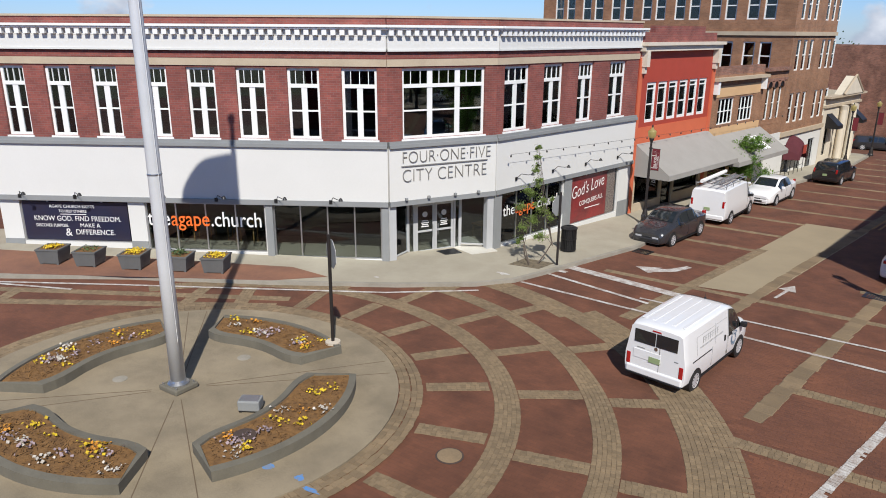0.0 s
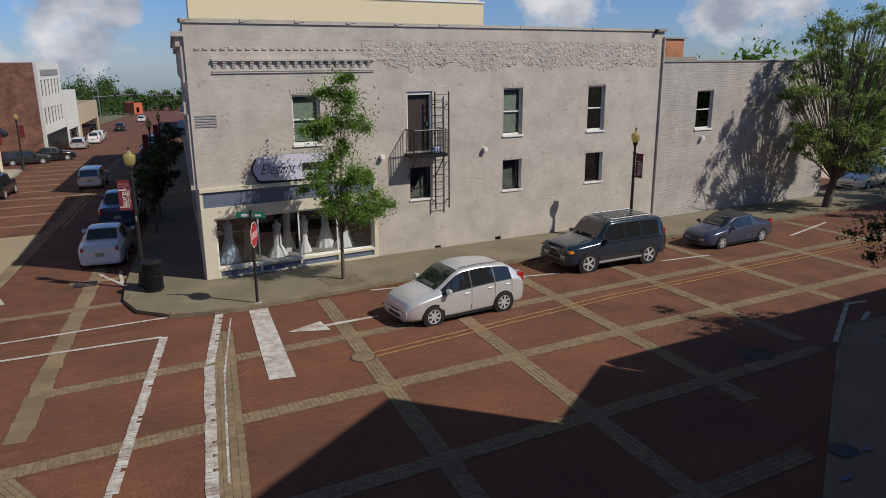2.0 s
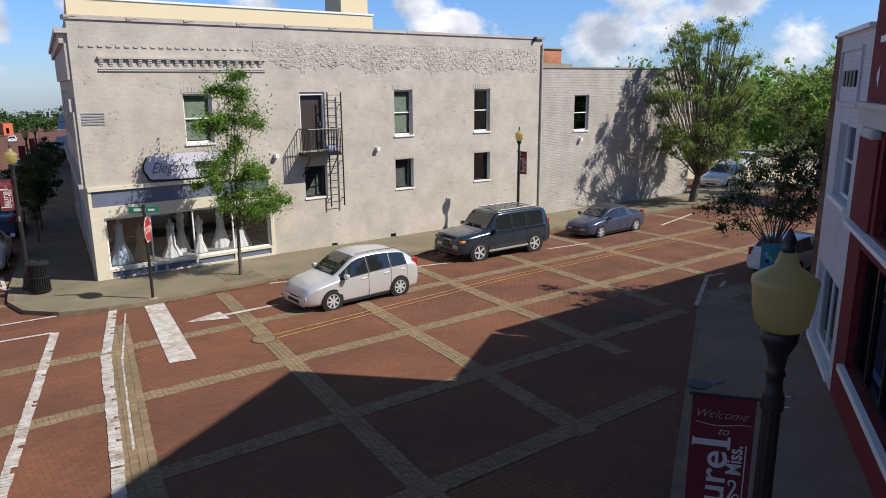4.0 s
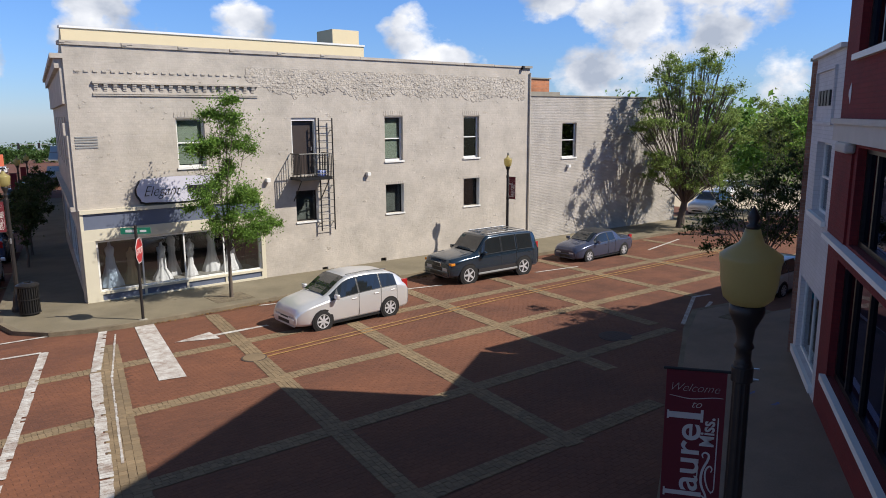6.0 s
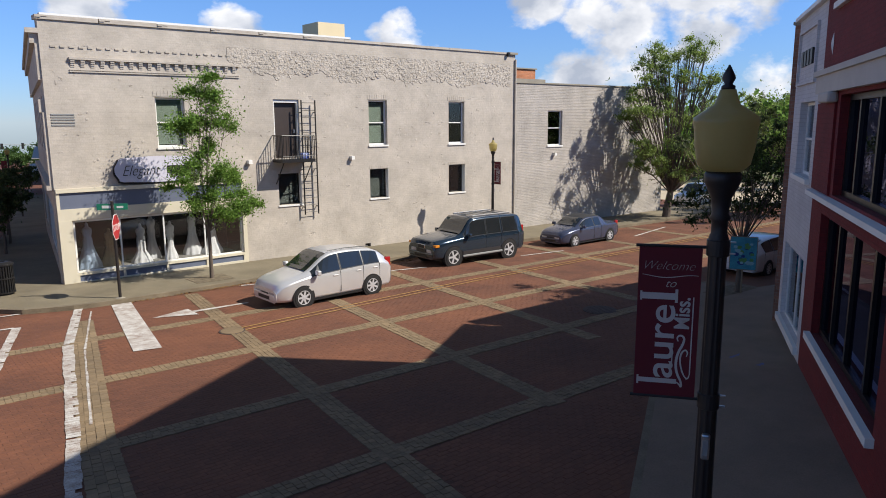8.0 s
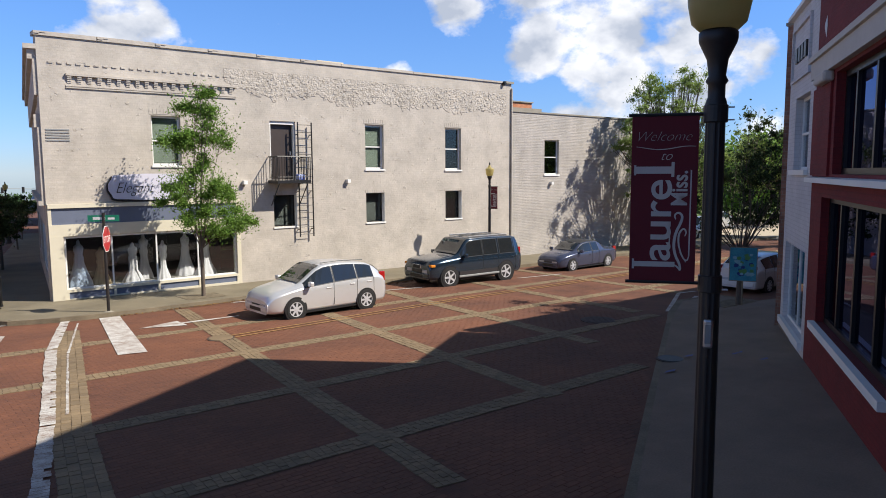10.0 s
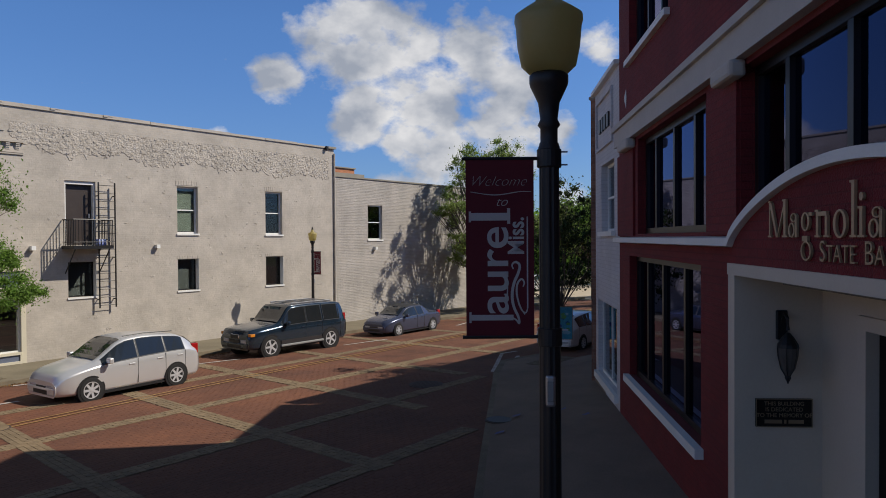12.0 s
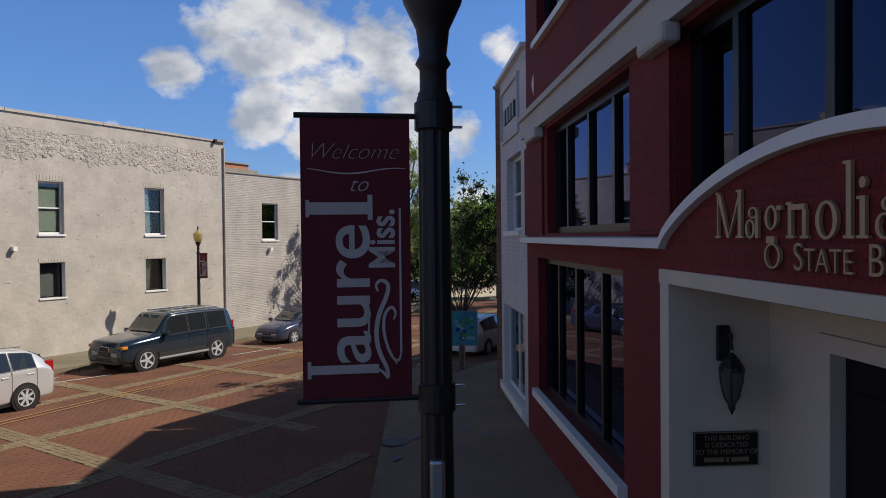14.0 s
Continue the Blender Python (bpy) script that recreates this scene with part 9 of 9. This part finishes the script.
# far woods
def woods(name, rows, leaf, seed, label):
    r_ = random.Random(seed)
    bm = bmesh.new()
    for x0, y0, x1, y1, n, h, s in rows:
        for k in range(n):
            f = (k + r_.random()) / n
            x, y = x0 + (x1 - x0) * f, y0 + (y1 - y0) * f
            hh = h * r_.uniform(0.7, 1.15)
            for j in range(7):
                leafy(bm, r_, (x + r_.gauss(0, h * 0.22), y + r_.gauss(0, h * 0.2), gz(x, y) + hh * r_.uniform(0.08, 0.9)), h * 0.24, 80, s, 0.8)
    tagged(part(name, bm, leaf), label, "woods", "", "stuff")
woods("far_woods", [(3, 160, 22, 205, 18, 9.5, 0.32), (-14, 140, 2, 175, 12, 10, 0.32), (31, 118, 44, 185, 16, 6.0, 0.3), (-80, 330, 220, 345, 70, 8, 0.6), (19, 225, 60, 240, 14, 6, 0.4)], LEAF_B, 31, "leafy woods at the end of the street")
woods("lot_woods", [(66, -30, 78, 25, 22, 9, 0.4), (95, -60, 110, 60, 26, 12, 0.6), (52, 40, 100, 60, 16, 9, 0.3), (-70, 20, -60, 60, 8, 9, 0.5)], LEAF_A, 32, "green trees behind the car park")
drape("car_park", [(47, -14), (68, -22), (70, 14), (47, 14)], 0.012, surface("pale car park", (0.50, 0.42, 0.31), (0.40, 0.34, 0.25), rough=0.95, scale=0.3, bump=0.1), "pale concrete car park beyond the trees", category="car park")

# ---- shop displays, lamps on walls, writing ----
GOWN = {"white": surface("white gown", (0.62, 0.61, 0.62), (0.48, 0.48, 0.50), rough=0.7, scale=6, bump=0.2, streak=0.1), "blue": surface("pale blue gown", (0.42, 0.52, 0.66), (0.34, 0.43, 0.56), rough=0.6, scale=6, bump=0.2, streak=0.1), "gold": surface("gold gown", (0.30, 0.22, 0.12), (0.22, 0.16, 0.09), rough=0.5, scale=8, bump=0.2)}
def gown(x, y, h, w, c, flare=1.0, lab="white wedding gown on a headless dress form"):
    t = thing("dress_form", gm @ pose(x, y, 0.34), lab, "dress form", "gowns in the shop window")
    bm = bmesh.new()
    prof = [(w * 1.0, 0.0), (w * (0.85 + 0.1 * flare), 0.08), (w * 0.62 * flare ** 0.5, 0.30), (w * 0.40, 0.5), (0.15, 0.62), (0.12, 0.68), (0.16, 0.80), (0.15, 0.86), (0.06, 0.91), (0.05, 0.97), (0.02, 1.0)]
    h *= 0.93
    n, rings = 40, []
    for r, z in prof:
        rings.append([bm.verts.new(((r * (1 + 0.10 * (1 - z) * math.sin(9 * 2 * math.pi * k / n))) * math.cos(2 * math.pi * k / n), 0.75 * (r * (1 + 0.10 * (1 - z) * math.sin(9 * 2 * math.pi * k / n))) * math.sin(2 * math.pi * k / n), z * h)) for k in range(n)])
    for a, b in zip(rings, rings[1:]):
        for k in range(n):
            bm.faces.new((a[k], a[(k + 1) % n], b[(k + 1) % n], b[k]))
    part("gown_form", bm, GOWN[c], t, smooth=True)
gown(1.05, 0.95, 1.70, 0.40, "blue", lab="pale blue gown on a headless dress form"); gown(1.75, 1.0, 1.40, 0.30, "gold", lab="gold gown on a headless dress form"); gown(2.75, 0.8, 1.50, 0.36, "white", 0.45); gown(3.80, 0.85, 1.50, 0.24, "white", 0.6)
gown(4.75, 1.25, 1.75, 0.36, "white", 0.9); gown(5.40, 0.95, 1.45, 0.40, "white", 0.8); gown(3.30, 1.40, 1.75, 0.30, "white", 0.8)
# goose-neck lamps along the corner house
def gooseneck(m):
    t = thing("gooseneck_lamp", m, "black goose-neck lamp over the shopfront", "wall lamp", "gooseneck lamps")
    part("arm", tube([(0, 0, 0), (0.12, -0.16, 0.20), (0.34, -0.34, 0.16), (0.46, -0.46, 0.20)], 0.014, 6), BLACK_IRON, t)
    part("arm_plate", boxes((-0.06, 0.06, -0.02, 0.0, -0.07, 0.07)), BLACK_IRON, t)
    part("shade", lathe([(0.02, 0.06), (0.05, 0.03), (0.085, -0.05), (0.075, -0.05)], 12, at=(0.46, -0.46, 0.2)), BLACK_IRON, t)
for k, x in enumerate((0.95, 3.05, 6.15, 8.35, 10.55, 12.55)):
    gooseneck(ml @ pose(x, -0.17, FASC - 0.02))
for x in (1.2, 3.6, 6.0, 8.6):
    gooseneck(me_ @ pose(x, -0.12, FASC + 0.3))
for x in (0.6, 1.5, 2.6, 3.6):
    t = thing("eave_floodlight", mc @ pose(x, -0.20, FASC + 0.02), "small floodlight under the sign", "wall lamp", "eave floodlights")
    part("head", soft_box(-0.05, 0.05, -0.08, 0.02, 0, 0.10, 0.015), GREY_PAINT, t)
# window graphics
VINYL = surface("dark window film", (0.028, 0.024, 0.038), (0.018, 0.022, 0.05), rough=0.25, scale=0.8, bump=0, contrast=0.9)
REDV = surface("red window film", (0.28, 0.03, 0.03), (0.10, 0.03, 0.03), rough=0.3, scale=1.0, bump=0, contrast=0.9)
ORL = surface("orange letters", (0.85, 0.16, 0.02), (0.8, 0.14, 0.02), rough=0.5, bump=0)
g1 = thing("window_poster", ml @ pose(0.75, 0.06, 0), "dark blue window graphic with white words", "poster")
part("film", boxes((0.06, 4.1, 0.0, 0.012, 0.92, FASC - 0.28)), VINYL, g1)
lettering("KNOW GOD. FIND FREEDOM.", 0.27, pose(0.45, -0.004, 1.66) @ ON_WALL, WHITE_PAINT, g1, 0.002, width=0.92)
lettering("DISCOVER PURPOSE.", 0.17, pose(0.5, -0.004, 1.42) @ ON_WALL, WHITE_PAINT, g1, 0.002, width=0.8)
lettering("MAKE A", 0.22, pose(2.2, -0.004, 1.42) @ ON_WALL, WHITE_PAINT, g1, 0.002)
lettering("DIFFERENCE.", 0.28, pose(2.0, -0.004, 1.14) @ ON_WALL, WHITE_PAINT, g1, 0.002, width=0.95)
lettering("&", 0.42, pose(1.6, -0.004, 1.08) @ ON_WALL, WHITE_PAINT, g1, 0.002)
lettering("AGAPE CHURCH EXISTS", 0.17, pose(1.1, -0.004, 2.16) @ ON_WALL, WHITE_PAINT, g1, 0.002, width=0.95)
lettering("TO HELP OTHERS", 0.15, pose(1.45, -0.004, 1.98) @ ON_WALL, WHITE_PAINT, g1, 0.002, width=0.9)
part("writing_bar", boxes((1.5, 2.5, -0.006, -0.002, 1.90, 1.925)), WHITE_PAINT, g1)
g2 = thing("window_lettering", ml @ pose(5.55, 0.05, 0), "large white and orange words on the shop glass", "window lettering")
def shop_words(parent, x, z, size, width):
    """White, orange and white again: three pieces of one line."""
    for word, mat_ in (("the", WHITE_PAINT), ("agape", ORL), (".church", WHITE_PAINT)):
        o = lettering(word, size, pose(x, -0.004, z) @ ON_WALL, mat_, parent, 0.002, width=width, weight=0.004)
        x += max(v.co.x for v in o.data.vertices) * width + 0.05 * size
shop_words(g2, 0.05, 1.58, 0.80, 0.815)
g3 = thing("window_lettering", me_ @ pose(0.5, 0.05, 0), "white and orange words on the east shop glass", "window lettering")
shop_words(g3, 0.15, 1.48, 0.62, 0.92)
g4 = thing("window_poster", me_ @ pose(5.2, 0.055, 0), "red window graphic with white script", "poster")
part("film", boxes((0.06, 2.9, 0.0, 0.012, 0.32, FASC - 0.28)), REDV, g4)
lettering("God's Love", 0.80, pose(0.12, -0.004, 1.40, 0, -8, 0) @ ON_WALL, WHITE_PAINT, g4, 0.002, width=0.70, slant=0.3, weight=-0.006)
lettering("CONQUERS ALL", 0.30, pose(0.75, -0.004, 1.02, 0, -4, 0) @ ON_WALL, WHITE_PAINT, g4, 0.002, width=0.86)
part("writing_bar", boxes((1.2, 2.4, -0.006, -0.002, 0.84, 0.88)), WHITE_PAINT, g4)
part("red_flourish", boxes((2.92, 3.6, 0.0, 0.012, 0.32, FASC - 0.28)), surface("patterned film", (0.30, 0.26, 0.22), (0.05, 0.03, 0.03), rough=0.4, scale=14, fine=30, bump=0, contrast=1.0), g4, "dark patterned film strip")
# furniture seen behind the shop glass
for m_, pts in ((ml, ((6.4, 1.6), (7.6, 2.0), (8.8, 1.5))), (me_, ((1.2, 1.6), (2.6, 1.8)))):
    for x, y in pts:
        t = thing("cafe_table", m_ @ pose(x, y, 0.1 if m_ is me_ else 0.45), "small yellow table behind the shop glass", "table", "tables in the shop")
        part("tabletop", soft_box(-0.4, 0.4, -0.3, 0.3, 0.7, 0.74, 0.01, 1), surface("honey wood", (0.45, 0.28, 0.10), (0.36, 0.22, 0.08), rough=0.5, scale=4, streak=0.2), t)
        for sx in (-1, 1):
            for sy in (-1, 1):
                part("leg", tube([(sx * 0.34, sy * 0.24, 0), (sx * 0.34, sy * 0.24, 0.7)], 0.02, 6), MATS["honey wood"], t)
part("shop_floor", prism([(-26, -12.2), (-13.55, -5.05), (-11.6, -1.5), (-9.55, 8.1), (-20, 10.2), (-34, -9.2)], 0.0, 0.06, fz=lambda x, y: gz(x, y) + 0.05), INSIDE, four).matrix_basis = fm0.inverted()
# string of bulbs across the row
sl = thing("string_lights", pose(0, 0, 0), "string of small bulbs hung along the orange building", "string lights")
pts = []
for k in range(25):
    y = -1.2 + k * 1.1
    pts.append((WB(y) + 0.45, y, 4.05 - 0.10 * math.sin(k / 24 * math.pi) - 0.022 * k))
part("cable", tube(pts, 0.006, 4), BLACK_IRON, sl)
for p in pts[::1]:
    part("bulb", lathe([(0.012, 0.0), (0.035, -0.05), (0.03, -0.09), (0.01, -0.11)], 8, at=p), BLACK_IRON, sl)
# leaves blown into the gutter
bm = bmesh.new()
r_ = random.Random(8)
for k in range(1500):
    x = 6.4 + r_.random() * 12
    y = -3.66 + 0.04 * (x - 6) * (x < 12.5) + (0.22 if x >= 12.5 else 0) - abs(r_.gauss(0, 0.14))
    s = 0.02 + r_.random() * 0.025
    m = pose(x, y, gz(x, y) + 0.03, r_.uniform(-40, 40), r_.uniform(-40, 40), r_.uniform(0, 360))
    bm.faces.new([bm.verts.new(m @ Vector(v)) for v in ((-s, 0, 0), (0, -s * 0.5, 0), (s, 0, 0), (0, s * 0.5, 0))])
tagged(part("gutter_leaves", bm, MULCH), "dry brown leaves lying in the gutter", "leaf litter", "", "stuff")
# lone bricks nearest to the way
bmesh_one = bmesh.new()
vs8 = []
for h, o in ((0.0, 0.0), (0.0045, 0.004)):
    for sx, sy in ((-1, -1), (1, -1), (1, 1), (-1, 1)):
        vs8.append(bmesh_one.verts.new((sx * (bw_ / 2 - 0.005 - o), sy * (bh_ / 2 - 0.005 - o), h)))
bmesh_one.faces.new(vs8[4:])
for k in range(4):
    bmesh_one.faces.new((vs8[k], vs8[(k + 1) % 4], vs8[4 + (k + 1) % 4], vs8[4 + k]))
me1 = bpy.data.meshes.new("brick")
bmesh_one.to_mesh(me1); bmesh_one.free()
me1.materials.append(BRICK_UNIT)
road_ob = bpy.data.objects["road"]
for x, y, j in near:
    o = new("brick", me1)
    o.parent = road_ob
    o.location = (x, y, gz(x, y) + 0.004 + j * 0.5)
